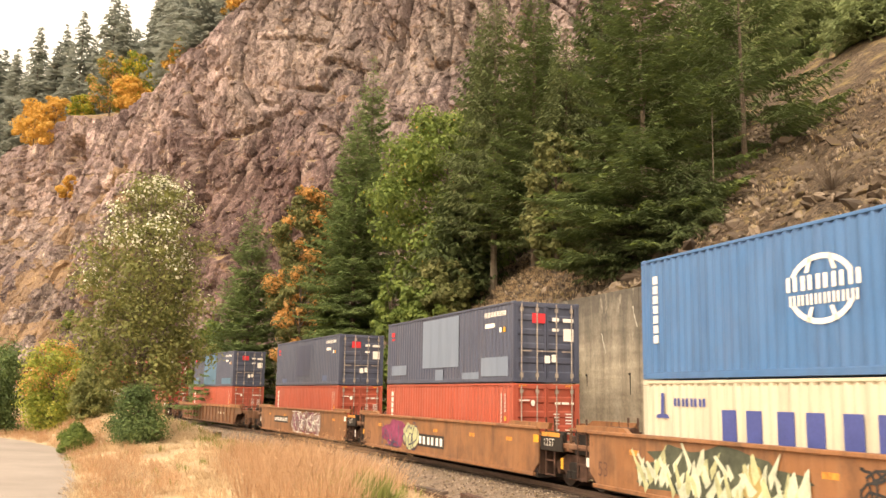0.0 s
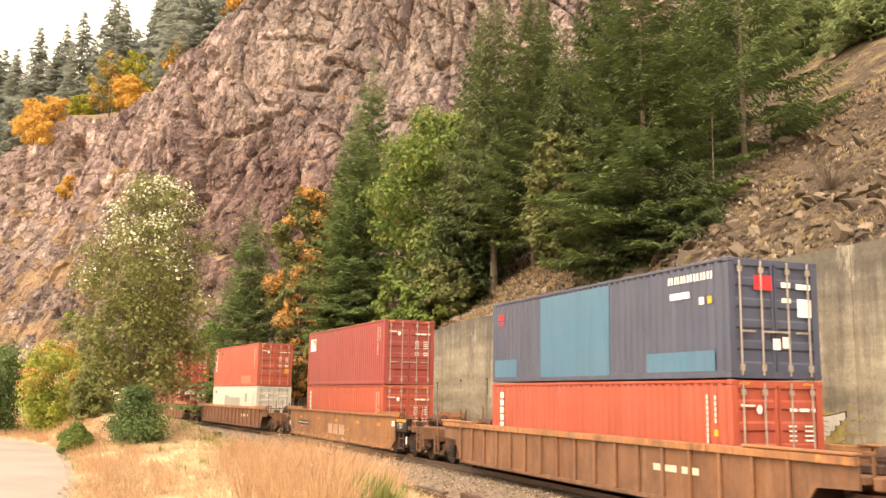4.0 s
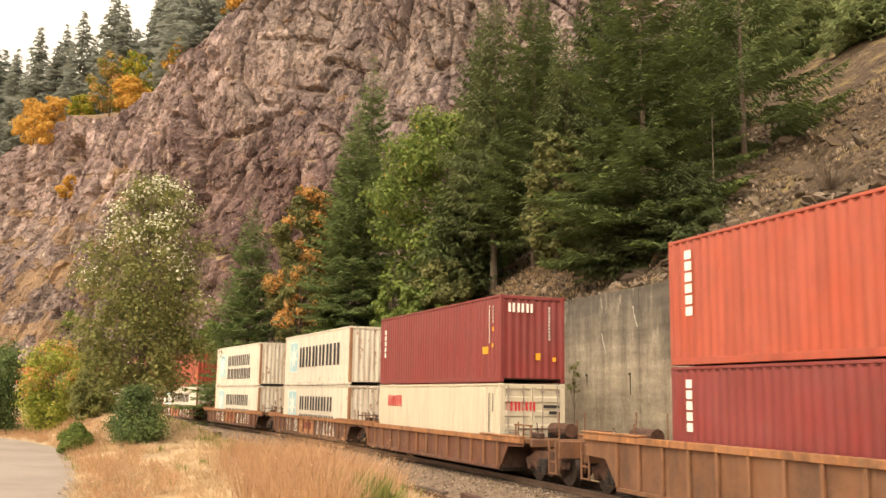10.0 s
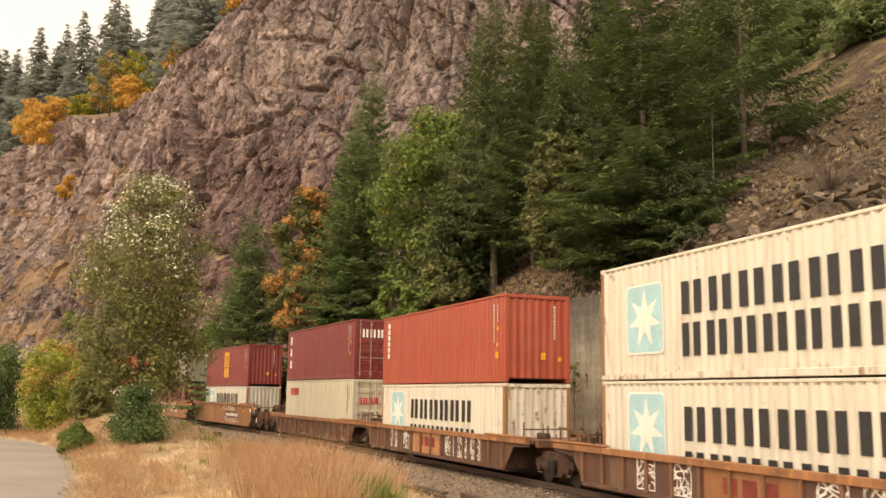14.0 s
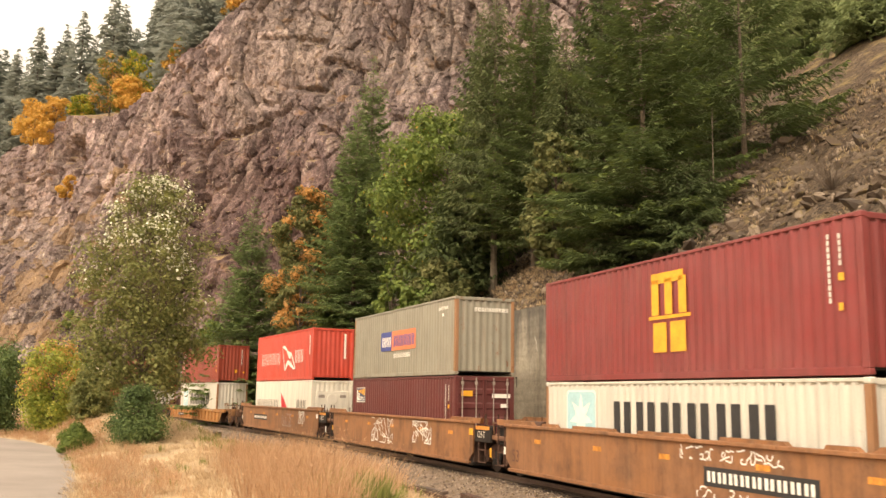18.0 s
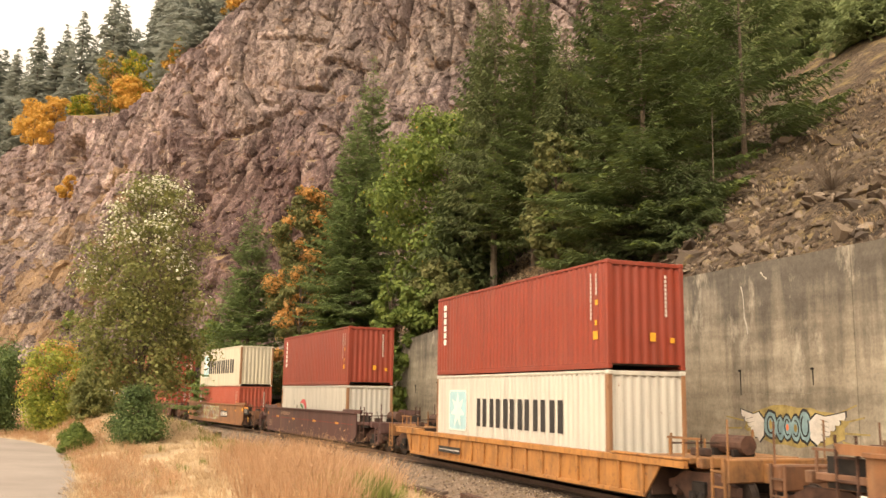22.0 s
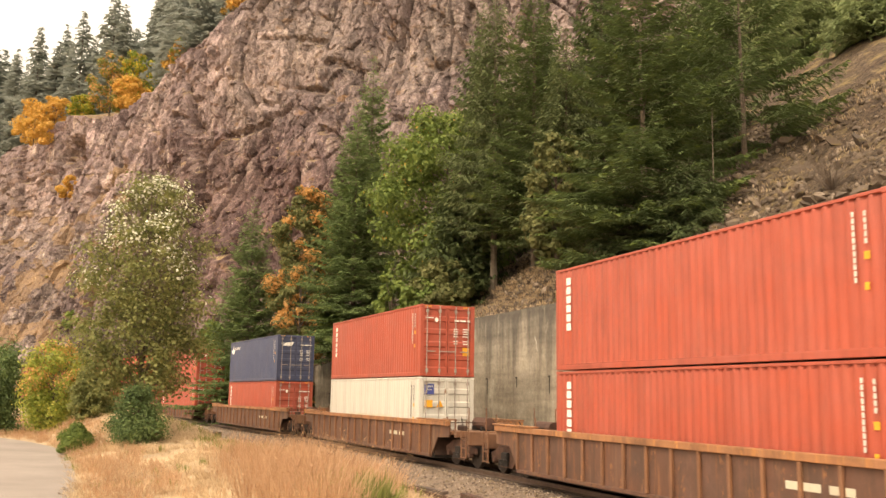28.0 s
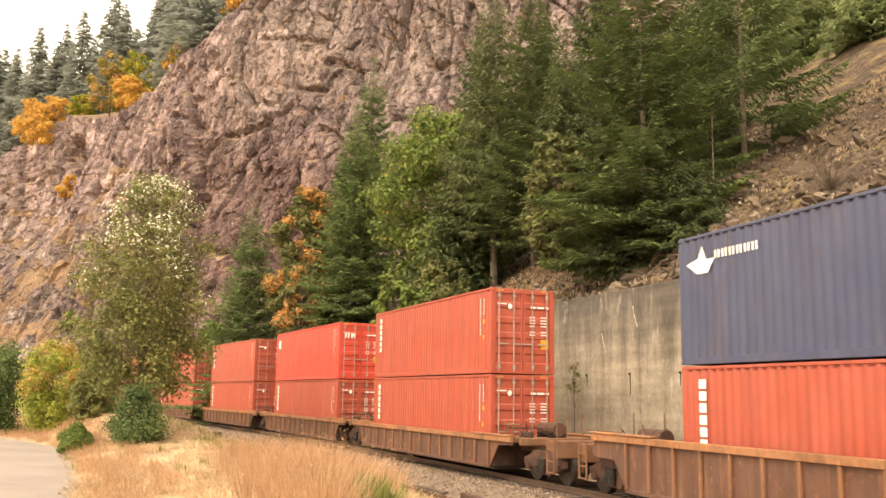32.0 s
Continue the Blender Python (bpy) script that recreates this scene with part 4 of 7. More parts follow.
def broadleaf(name, seed, height, width, mat, leaves=5200, size=0.22, bark=None, low=0.18, second=None, lobes=26, thin=0.55, top=1.0, trunk_r=None, pieces=1, clump=1.0):
    """A leafy tree or bush: trunk with limbs that reach into uneven clumps of leaves."""
    rng = np.random.default_rng(seed)
    ls = []
    for i in range(lobes):
        t = (i + 0.5) / lobes
        z = height * (low + (1 - low) * t * 0.93)
        wid = width * 0.5 * math.sqrt(max(0.05, 1 - ((t - 0.42) / 0.62) ** 2)) * (1 if t < 0.7 else top)
        ang = i * 2.4 + rng.uniform(-0.4, 0.4)
        rad = wid * rng.uniform(0.3, 0.88)
        rr = max(0.22, width * clump * rng.uniform(0.09, 0.19) * (1.1 - 0.35 * t))
        ls.append((np.array([math.cos(ang) * rad, math.sin(ang) * rad, z]), np.array([rr, rr, rr * rng.uniform(0.6, 0.9)])))
    pts, nrm, pick = blob_points(rng, ls, leaves, thin)
    pts[:, 2] = np.maximum(pts[:, 2], height * 0.03)
    v, f = leaf_quads(pts, nrm, size, rng)
    idx = None
    mats = [mat]
    if second:
        mats = [mat, second[0]]
        share = np.where(rng.uniform(size=lobes) < 0.5, 1.9, 0.12)[pick]
        idx = (rng.uniform(size=len(f)) < second[1] * share * np.clip((pts[:, 2] / height - second[2]) * 2.5, 0, 1)).astype(int)
    tree = new(name)
    sh = Shape()
    r0 = trunk_r or height * 0.012 + 0.02
    top_z = height * 0.86
    prev = Vector((0, 0, -0.4))
    for i in range(6):
        p = Vector((rng.uniform(-0.05, 0.05) * width * 0.3, rng.uniform(-0.05, 0.05) * width * 0.3, top_z * (i + 1) / 6))
        sh.tube(prev, p, r0 * (1 - 0.15 * i), r0 * (1 - 0.15 * (i + 1)), 8)
        prev = p
    for c, r in ls:
        z0 = max(0.1, c[2] - height * 0.16)
        sh.tube((0, 0, z0), tuple(c), r0 * 0.32, 0.01, 5)
    part("trunk", sh.mesh("trunk", bark or BARK), None, tree)
    if pieces == 1:
        part("crown", np_mesh("crown", v, f, mats, idx), None, tree)
        return tree
    # several leafy boughs, each free to sway about its foot on the trunk
    bough = pick * pieces // lobes
    for k in range(pieces):
        own = np.where(bough == k)[0]
        foot = np.array([0, 0, max(0.5, float(pts[own, 2].mean()) - height * 0.14)])
        vv = v.reshape(-1, 4, 3)[own].reshape(-1, 3) - foot
        ob = part("bough", np_mesh("bough", vv, np.arange(len(vv)).reshape(-1, 4), mats, idx[own] if idx is not None else None), None, tree, "leafy swaying bough")
        SWAY.append((ob, tuple(foot), k))
    return tree


SWAY = []


def stand(ob, x, y, z, turn=0.0, scale=1.0, label="", category="tree", group=""):
    ob.matrix_world = pose(x, y, z, 0, 0, turn)
    ob.scale = (scale, scale, scale)
    return tagged(ob, label, category, group)


def surface_z(x, y):
    s, n = track_sn(x, y)
    return hill_z(s, n) if n > 5.4 and -75 < s < 120 else ground_z(x, y)


# conifers on the hillside: x, y, height of the tip, radius, kind
HILL_FIRS = [
    (8.9, 40.0, 24.0, 5.9, 3), (15.0, 44.6, 27.1, 6.4, 1), (3.1, 54.9, 28.8, 3.9, 2), (5.2, 51.7, 28.1, 3.8, 0), (6.8, 49.5, 23.3, 3.4, 2),
    (-6.5, 66.5, 24.2, 4.6, 4), (-5.9, 71.8, 30.2, 4.3, 5), (-16.3, 77.5, 19.2, 5.3, 5), (13.9, 50.1, 27.3, 3.4, 2), (8.1, 39.4, 12.0, 2.6, 6), (10.2, 37.6, 12.4, 3.0, 6)]
BACK_FIRS = [
    (29.6, 75.0, 40.0, 4.6, 2), (33.0, 76.0, 41.0, 4.4, 0), (36.5, 75.0, 42.0, 4.6, 2), (10.5, 59.1, 32.6, 3.8, 2), (2.6, 66.0, 31.5, 4.4, 2), (1.0, 56.5, 16.6, 3.9, 2),
    (17.5, 57.0, 30.0, 3.6, 0), (32.0, 56.0, 30.0, 3.6, 2), (29.0, 60.0, 31.0, 3.6, 0), (12.0, 53.0, 25.0, 3.0, 2), (26.0, 73.0, 39.0, 4.4, 2), (7.4, 66.0, 33.0, 4.6, 2), (-9.5, 84.0, 27.0, 3.4, 2)]
kinds = [dict(levels=40, per=10, tip=FIR_TIP, broad=0.14), dict(levels=13, per=8, gap=0.12, bare=0.1, droop=0.1, tip=FIR_TIP, inner=0.3, hang=0.25, layers=2, broad=0.135), dict(levels=40, per=10, droop=0.42, hang=0.5, broad=0.15), dict(levels=27, per=9, gap=0.08, droop=0.3, tip=FIR_TIP, inner=0.2, layers=2, broad=0.135),
         dict(levels=42, per=12, droop=0.34, size=0.36, broad=0.17, tip=FIR_TIP), dict(levels=38, per=12, droop=0.36, size=0.4, broad=0.17), dict(levels=20, per=11, droop=0.5, tip=FIR, hang=0.4)]
CLEAR_STEM = {0: 0.0, 2: 0.2, 3: 0.1, 4: 0.1, 9: 0.1, 10: 0.04, 11: 0.2, 14: 0.2, 20: 0.2}
back_kind = dict(levels=36, per=9, size=0.46, droop=0.36, hang=0.5, broad=0.15)
for i, (x, y, tip, r, k) in enumerate(HILL_FIRS + BACK_FIRS):
    g = surface_z(x, y) - 0.2
    front = i < len(HILL_FIRS)
    t = fir(100 + i, tip - g, r, FIR_BACK_HAZE if x > 20 else ((FIR, FIR, FIR_DARK, FIR, FIR_BLUE, FIR_BLUE, FIR_DEEP)[k] if front else FIR_DEEP), PALE_BARK if i in (0, 2) else BARK, limb_r=0.013, **dict(kinds[k] if front else back_kind, bare=CLEAR_STEM.get(i, 0.04 if k != 1 else 0.1)))
    stand(t, x, y, g, label=("tall dense green fir on the rocky slope", "open-branched dark fir with bare lower trunk", "dark green fir among other conifers", "tall fir with a pale trunk on the rocky slope", "broad green fir beside the track", "dark green fir against the cliff", "young fir whose boughs hang over the concrete wall")[k], group="firs on the hillside")

# broadleaf trees behind the track: x, y, top, width, kind
MAPLES = [(0.2, 61.5, 22.2, 10.6, 0), (-11.5, 76.0, 20.4, 6.6, 1), (0.0, 54.6, 10.6, 4.0, 3), (5.7, 45.6, 16.1, 3.6, 3), (-11.0, 71.0, 12.6, 4.6, 1), (-0.8, 54.6, 9.4, 4.2, 0), (-22.0, 89.0, 9.6, 5.0, 2),
          (-18.6, 87.0, 13.0, 4.4, 2), (-3.0, 55.5, 10.2, 3.6, 0), (-7.6, 68.0, 9.5, 3.6, 0)]
for i, (x, y, tip, w, k) in enumerate(MAPLES):
    g = surface_z(x, y) - 0.1
    t = broadleaf("maple_tree", 300 + i, tip - g, w, (MAPLE, OLIVE, MAPLE, OLIVE)[k], leaves=30000 if i < 2 else 10000, size=0.21, thin=0.15, clump=1.15, lobes=60 if i < 2 else 34, second=(GOLD, 0.012, 0.1) if i == 0 else (ORANGE_LEAF, 0.36, -0.5) if k == 1 else None)
    stand(t, x, y, g, label=("leafy green maple beside the track", "maple with orange and green autumn leaves", "slender light green maple", "thin olive-leaved maple beneath the firs")[k], group="maples behind the track")

# a dead sapling on the slope
snag = new("dead_sapling")
g = surface_z(11.5, 38.3)
sh = Shape().tube((0, 0, -0.3), (0.05, 0, 15.0 - g), 0.035, 0.012, 6)
for i in range(7):
    a, z = i * 2.2, 1.2 + i * 0.45
    sh.tube((0, 0, z), (math.cos(a) * 0.5, math.sin(a) * 0.5, z + 0.2), 0.01, 0.005, 4)
part("trunk", sh.mesh("trunk", PALE_BARK), None, snag)
stand(snag, 11.5, 38.3, g, label="thin dead grey sapling on the rocky slope")

# forest on the shelf above the cliff, its firs coloured pale for haze
protos = [fir(400 + i, 24.0, 5.2, FIR_HAZED, levels=27, per=8, size=1.45, limb_r=0.0, broad=0.15) for i in range(4)]
rng = random.Random(5)
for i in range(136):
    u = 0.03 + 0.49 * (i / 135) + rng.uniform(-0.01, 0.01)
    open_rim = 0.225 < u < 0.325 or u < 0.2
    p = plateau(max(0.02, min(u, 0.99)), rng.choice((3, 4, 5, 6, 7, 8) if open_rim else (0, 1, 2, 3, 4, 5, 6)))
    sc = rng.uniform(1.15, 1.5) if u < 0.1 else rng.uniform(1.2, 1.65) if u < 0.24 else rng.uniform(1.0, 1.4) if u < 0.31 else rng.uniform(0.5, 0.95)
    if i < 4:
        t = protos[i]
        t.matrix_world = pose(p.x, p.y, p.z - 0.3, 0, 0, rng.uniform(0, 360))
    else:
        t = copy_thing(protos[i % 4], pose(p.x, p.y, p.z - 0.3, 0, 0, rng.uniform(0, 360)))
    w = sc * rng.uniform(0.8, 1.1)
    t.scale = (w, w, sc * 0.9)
    tagged(t, "fir on top of the cliff, paled with haze in its colour", "tree", "firs above the cliff")
for i, (u, row, h, w, mat) in enumerate([(0.172, 0, 11, 10, GOLD), (0.186, 0, 10, 9, GOLD), (0.2, 1, 7, 7, YELLOW), (0.25, 0, 15, 9, AUTUMN), (0.268, 1, 14, 9, YELLOW), (0.3, 0, 8, 8, GOLD), (0.37, 0, 6, 7, GOLD), (0.385, 0, 5, 6, AUTUMN), (0.455, 0, 6, 8, GOLD),
                                       (0.475, 0, 6, 8, YELLOW), (0.5, 0, 4, 8, GOLD), (0.53, 1, 4, 9, AUTUMN), (0.225, 2, 9, 8, AUTUMN)]):
    p = plateau(u, row)
    t = broadleaf("maple_tree", 500 + i, h, w, mat, leaves=3400, size=0.4)
    stand(t, p.x, p.y, p.z - 0.5, label="golden orange autumn maple on top of the cliff", group="autumn maples above the cliff")

# cottonwood with fluttering pale leaves, in front of the train
cotton = broadleaf("cottonwood_tree", 77, 13.2, 7.0, COTTON, leaves=25000, size=0.13, low=0.17, second=(SILVER, 0.2, 0.45), lobes=80, thin=0.0, top=0.85, clump=1.25, trunk_r=0.14, pieces=8)
stand(cotton, -14.4, 44.6, ground_z(-14.4, 44.6) - 0.1, 30, label="young cottonwood with grey-green leaves and pale leaf undersides")
# sapling between the track and the wall
p = on_track(4.8, 4.5)
stand(broadleaf("sapling", 91, 4.7, 0.5, OLIVE, leaves=80, size=0.13, low=0.72, lobes=9, thin=0.2, trunk_r=0.035), p.x, p.y, ground_z(p.x, p.y) - 0.05, label="thin leafy sapling against the concrete wall")
# bushes beside the road
for nm, seed, x, y, h, w, mat, lab in (
        ("bush", 81, -13.4, 41.4, 2.7, 3.3, BUSH, "round dark green bush beside the track"),
        ("maple_bush", 82, -23.6, 56.6, 5.7, 4.3, YELLOW_GREEN, "green bush turning yellow and orange"),
        ("bush", 83, -31.7, 64.6, 6.6, 7.0, BUSH, "wide dark green bush beside the road"),
        ("bush", 89, -28.6, 59.5, 5.6, 4.6, BUSH, "dark green bush behind the road bend"),
        ("bush", 84, -19.6, 52.4, 3.0, 2.6, COTTON, "loose grey-green bush beneath the cottonwood"),
        ("bush", 85, -29.5, 74.4, 6.0, 6.0, MAPLE, "green bush behind the roadside trees"),
        ("bush", 86, -16.5, 42.6, 1.3, 1.7, MAPLE, "low straggling green bush"),
        ("bush", 87, -38.4, 70.2, 7.5, 8.0, BUSH, "wide dark green bush beside the road")):
    fine = seed in (81, 86)
    t = broadleaf(nm, seed, h, w, mat, leaves=16000 if fine else 12000, size=0.075 if fine else 0.13, low=0.04, lobes=44, thin=0.0, clump=1.5, top=0.5 if fine else 1.0, second=(ORANGE_LEAF, 0.3, 0.35) if nm == "maple_bush" else None)
    stand(t, x, y, ground_z(x, y) - 0.1, label=lab, category="bush")

# autumn shrubs on the cliff's ledges
for i, (x, y, z, h, w, mat) in enumerate(((-73.0, 175.6, 39.5, 4.5, 5.5, GOLD), (-85.2, 178.6, 18.5, 4.0, 6.5, YELLOW), (-80.5, 172.0, 16.0, 3.5, 5.0, YELLOW), (-39.6, 133.6, 11.0, 4.0, 4.5, MAPLE),
                                          (-69.6, 164.6, 20.5, 3.0, 4.5, AUTUMN), (-84.5, 183.0, 52.0, 7.0, 8.0, GOLD), (-60.0, 150.0, 12.0, 3.5, 5.0, MAPLE))):
    t = broadleaf("shrub", 600 + i, h, w, mat, leaves=1300, size=0.45, low=0.05, lobes=12)
    stand(t, x, y, z, label="autumn shrub growing on a cliff ledge", category="bush", group="shrubs on the cliff")
# dry leafless bush on the talus
dry = new("dry_bush")
sh = Shape()
rb = random.Random(3)
for i in range(90):
    a, e = rb.uniform(0, 6.283), rb.uniform(0.35, 1.3)
    ln = rb.uniform(0.6, 1.5)
    p1 = Vector((math.cos(a) * math.cos(e) * ln * 0.6, math.sin(a) * math.cos(e) * ln * 0.6, math.sin(e) * ln * 0.6))
    p2 = p1 + Vector((math.cos(a + 0.4) * ln * 0.35, math.sin(a + 0.4) * ln * 0.35, ln * 0.35))
    sh.tube((0, 0, 0), p1, 0.012, 0.007, 3).tube(p1, p2, 0.007, 0.003, 3).tube(p1, p1 + Vector((math.cos(a - 0.7) * 0.4, math.sin(a - 0.7) * 0.4, 0.3)), 0.006, 0.002, 3)
part("twig", sh.mesh("twig", BARK), None, dry)
stand(dry, 13.7, 31.6, surface_z(13.7, 31.6) - 0.1, scale=1.2, label="leafless brown bush among the loose rocks", category="bush")


# ---- stones on the slope ----
def stone_mesh(seed, div=1):
    bm = bmesh.new()
    bmesh.ops.create_icosphere(bm, subdivisions=div, radius=0.5)
    off = Vector((seed * 3.7, seed * 1.3, 0))
    for v in bm.verts:
        k = noise.cell_vector(v.co * 2.2 + off)
        v.co *= 0.75 + 0.5 * noise.noise(v.co * 2.0 + off)
        v.co += (k - Vector((0.5, 0.5, 0.5))) * 0.22
        v.co.z *= 0.55
    me = bpy.data.meshes.new("stone")
    bm.to_mesh(me)
    bm.free()
    me.materials.append(STONE_TINT)
    return me


def tinted_stone(name, stops):
    m, n, l, b = node_mat(name)
    co = n.new("ShaderNodeTexCoord").outputs["Object"]
    rnd = n.new("ShaderNodeObjectInfo").outputs["Random"]
    isl = n.new("ShaderNodeNewGeometry").outputs["Random Per Island"]
    add = n.new("ShaderNodeMath")
    add.operation = "ADD"
    l.new(rnd, add.inputs[0])
    l.new(isl, add.inputs[1])
    fr = n.new("ShaderNodeMath")
    fr.operation = "FRACT"
    l.new(add.outputs[0], fr.inputs[0])
    r = ramp(n, stops)
    l.new(fr.outputs[0], r.inputs[0])
    mid = noise_tex(n, l, co, 2.5, 5, 0.7)
    fine = noise_tex(n, l, co, 14, 4, 0.7)
    c1 = mix_col(n, l, edge(n, l, mid, 0.55, 0.7), r.outputs[0], (0.17, 0.125, 0.045))
    l.new(mix_col(n, l, 0.5, c1, fine, "OVERLAY"), b.inputs["Base Color"])
    b.inputs["Roughness"].default_value = 0.92
    bump(n, l, b, fine, 0.7, 0.03)
    return m


STONE_TINT = tinted_stone("talus_stone", [(0.0, (0.055, 0.038, 0.026)), (0.4, (0.1, 0.072, 0.05)), (0.8, (0.155, 0.116, 0.084)), (0.97, (0.27, 0.21, 0.155))])
BALLAST_STONE = tinted_stone("ballast_stone", [(0.0, (0.09, 0.062, 0.045)), (0.4, (0.17, 0.124, 0.09)), (0.8, (0.27, 0.205, 0.15)), (0.97, (0.42, 0.34, 0.26))])
stone_meshes = [stone_mesh(i + 1, 2 if i < 4 else 1) for i in range(8)]
rng = random.Random(11)
for i in range(300):
    s, n = rng.uniform(-16, 9), 5.8 + 13 * rng.random() ** 1.25
    ob = new("stone", stone_meshes[rng.randrange(8)])
    p = on_track(s, n)
    k = rng.uniform(0.3, 0.6) if rng.random() < 0.55 else rng.uniform(0.6, 1.25)
    ob.matrix_world = pose(p.x, p.y, hill_z(s, n) + k * 0.08, rng.uniform(0, 360), rng.uniform(-30, 30), rng.uniform(0, 360))
    ob.scale = (k * rng.uniform(0.8, 1.4), k, k * rng.uniform(0.7, 1.0))
    ob.parent = hillside


def scatter(name, meshes, places, parent, label, mat):
    """Many small pieces joined into one mesh."""
    vs, fs, k = [], [], 0
    data = []
    for me in meshes:
        co = np.empty(len(me.vertices) * 3)
        me.vertices.foreach_get("co", co)
        data.append((co.reshape(-1, 3), np.array([p.vertices[:] for p in me.polygons])))
    for which, m in places:
        co, f = data[which]
        r = np.array(m.to_3x3())
        vs.append(co @ r.T + np.array(m.translation))
        fs.append(f + k)
        k += len(co)
    ob = new(name, np_mesh(name, np.concatenate(vs), np.concatenate(fs), mat))
    ob.parent = parent
    return tagged(ob, label, kind="stuff")


places = []
for i in range(16000):
    s = rng.uniform(-30, 46)
    n = 5.5 + (19 if s < 14 else 9) * rng.random() ** 1.2
    k = rng.uniform(0.12, 0.36) * (1.6 if rng.random() < 0.1 else 1)
    p = on_track(s, n)
    m = pose(p.x, p.y, hill_z(s, n) + 0.05 * k, rng.uniform(0, 360), rng.uniform(0, 360), rng.uniform(0, 360)) @ Matrix.Diagonal((k * rng.uniform(0.8, 1.5), k, k * 0.8, 1))
    places.append((4 + rng.randrange(4), m))
scatter("talus_stones", stone_meshes, places, hillside, "small loose stones on the slope", STONE_TINT)

# loose ballast stones along the near shoulder
places = []
for i in range(9000):
    s = -14 + 62 * rng.random() ** 1.6
    n = rng.uniform(-4.3, -0.9)
    p = on_track(s, n)
    k = rng.uniform(0.05, 0.1)
    places.append((4 + rng.randrange(4), pose(p.x, p.y, ground_z(p.x, p.y) + 0.045, rng.uniform(0, 360), rng.uniform(0, 360), 0) @ Matrix.Diagonal((k * 1.2, k, k, 1))))
for i in range(420):
    a, r = rng.uniform(0, 6.283), rng.random() ** 0.6
    x, y = -9.9 + 1.3 * r * math.cos(a), 29.0 + 3.2 * r * math.sin(a)
    k = rng.uniform(0.05, 0.14)
    places.append((4 + rng.randrange(4), pose(x, y, ground_z(x, y) + 0.02, rng.uniform(0, 360), rng.uniform(0, 360), 0) @ Matrix.Diagonal((k * 1.2, k, k, 1))))
scatter("ballast_stones", stone_meshes, places, ground, "tan crushed stones beside the rail", BALLAST_STONE)

# ties under the rails
tie_me = Shape().box(-0.11, 0.11, -1.3, 1.3, -0.3, -0.175, 0.01).mesh("tie", TIE)
for i in range(120):
    s = -22 + i * 0.55
    t = new("tie", tie_me)
    p = on_track(s)
    t.matrix_world = pose(p.x, p.y, 0, 0, 0, heading(s))
    t.parent = ground


# ---- grass ----
def blades(name, spots, per, height, mat, label, seed, spread_r=0.16, width=0.012, lean=0.35, heads=0.0):
    """Tufts of thin bent blades at the given (x, y, z, size) spots."""
    g = np.random.default_rng(seed)
    sp = np.array(spots)
    k = len(sp) * per
    c = np.repeat(sp, per, axis=0)
    a = g.uniform(0, 2 * math.pi, k)
    rr = spread_r * np.sqrt(g.uniform(0, 1, k))
    d = np.stack([np.cos(a), np.sin(a), np.zeros(k)], 1)
    base = c[:, :3] + d * rr[:, None]
    h = height * c[:, 3] * g.uniform(0.45, 1.15, k)
    a2 = a + g.normal(0, 0.9, k)
    out = np.stack([np.cos(a2), np.sin(a2), np.zeros(k)], 1) * (h * lean * g.uniform(0.2, 1.5, k))[:, None]
    side = np.stack([-np.sin(a2 + 0.6), np.cos(a2 + 0.6), np.zeros(k)], 1) * (width * g.uniform(0.6, 1.5, k))[:, None]
    up = np.array([0, 0, 1.0])
    mid = base + out * 0.35 + up * (h * 0.6)[:, None]
    tip = base + out + up * h[:, None]
    v = np.stack([base - side, mid - side * 0.8, tip, mid + side * 0.8, ], 1).reshape(-1, 3)
    i = np.arange(k) * 4
    f = np.stack([i, i + 1, i + 2, i + 3], 1)
    if heads:
        own = np.where(g.uniform(size=k) < heads)[0]
        hv, hf = leaf_quads(tip[own] - up * 0.03, np.tile([0.0, -1.0, 0.3], (len(own), 1)) + g.normal(size=(len(own), 3)) * 0.5, 0.03, g, 2.0)
        v, f = np.concatenate([v, hv]), np.concatenate([f, hf + len(v)])
    ob = new(name, np_mesh(name, v, f, mat))
    return tagged(ob, label, "grass", kind="stuff")


rng = random.Random(21)
straw, red, green, bank = [], [], [], []
for i in range(9000):
    s = -12 + 58 * rng.random() ** 1.25
    n = rng.uniform(-13.9, -3.4 if s > 1 else -4.2)
    p = on_track(s, n)
    v = noise.noise((p.x * 0.25, p.y * 0.25, 9))
    w = noise.noise((p.x * 0.7, p.y * 0.7, 4))
    z = ground_z(p.x, p.y) - 0.02
    if n > -4.6 and rng.random() < 0.55:
        continue
    size = rng.uniform(0.6, 1.2)
    if n > -5.8 and p.y < 30 and rng.random() < 0.82:
        continue
    side = p.x / p.y + 0.06 * v + rng.uniform(-0.03, 0.03)
    if -0.225 < side < -0.06 and 11 < p.y < 34 and w > (-0.05 if n > -10.5 else 0.3):
        red.append((p.x, p.y, z, size * (0.45 + max(0.0, min(0.75, 0.5 + w)))))
    elif rng.random() < 0.35 + 0.75 * max(0.0, min(1.0, 0.55 + 1.2 * v + 0.5 * w)):
        straw.append((p.x, p.y, z, size * (0.55 + 1.1 * max(0.0, 0.3 + w))))
    if w < -0.25 and v > 0 and rng.random() < 0.25:
        green.append((p.x, p.y, z, rng.uniform(0.25, 0.5)))
for i in range(150):
    a, r = rng.uniform(0, 6.28), rng.random() ** 0.5
    x, y = -1.75 + math.cos(a) * r * 0.9, 19.0 + math.sin(a) * r * 1.3
    green.append((x, y, ground_z(x, y) - 0.02, rng.uniform(0.7, 1.2)))
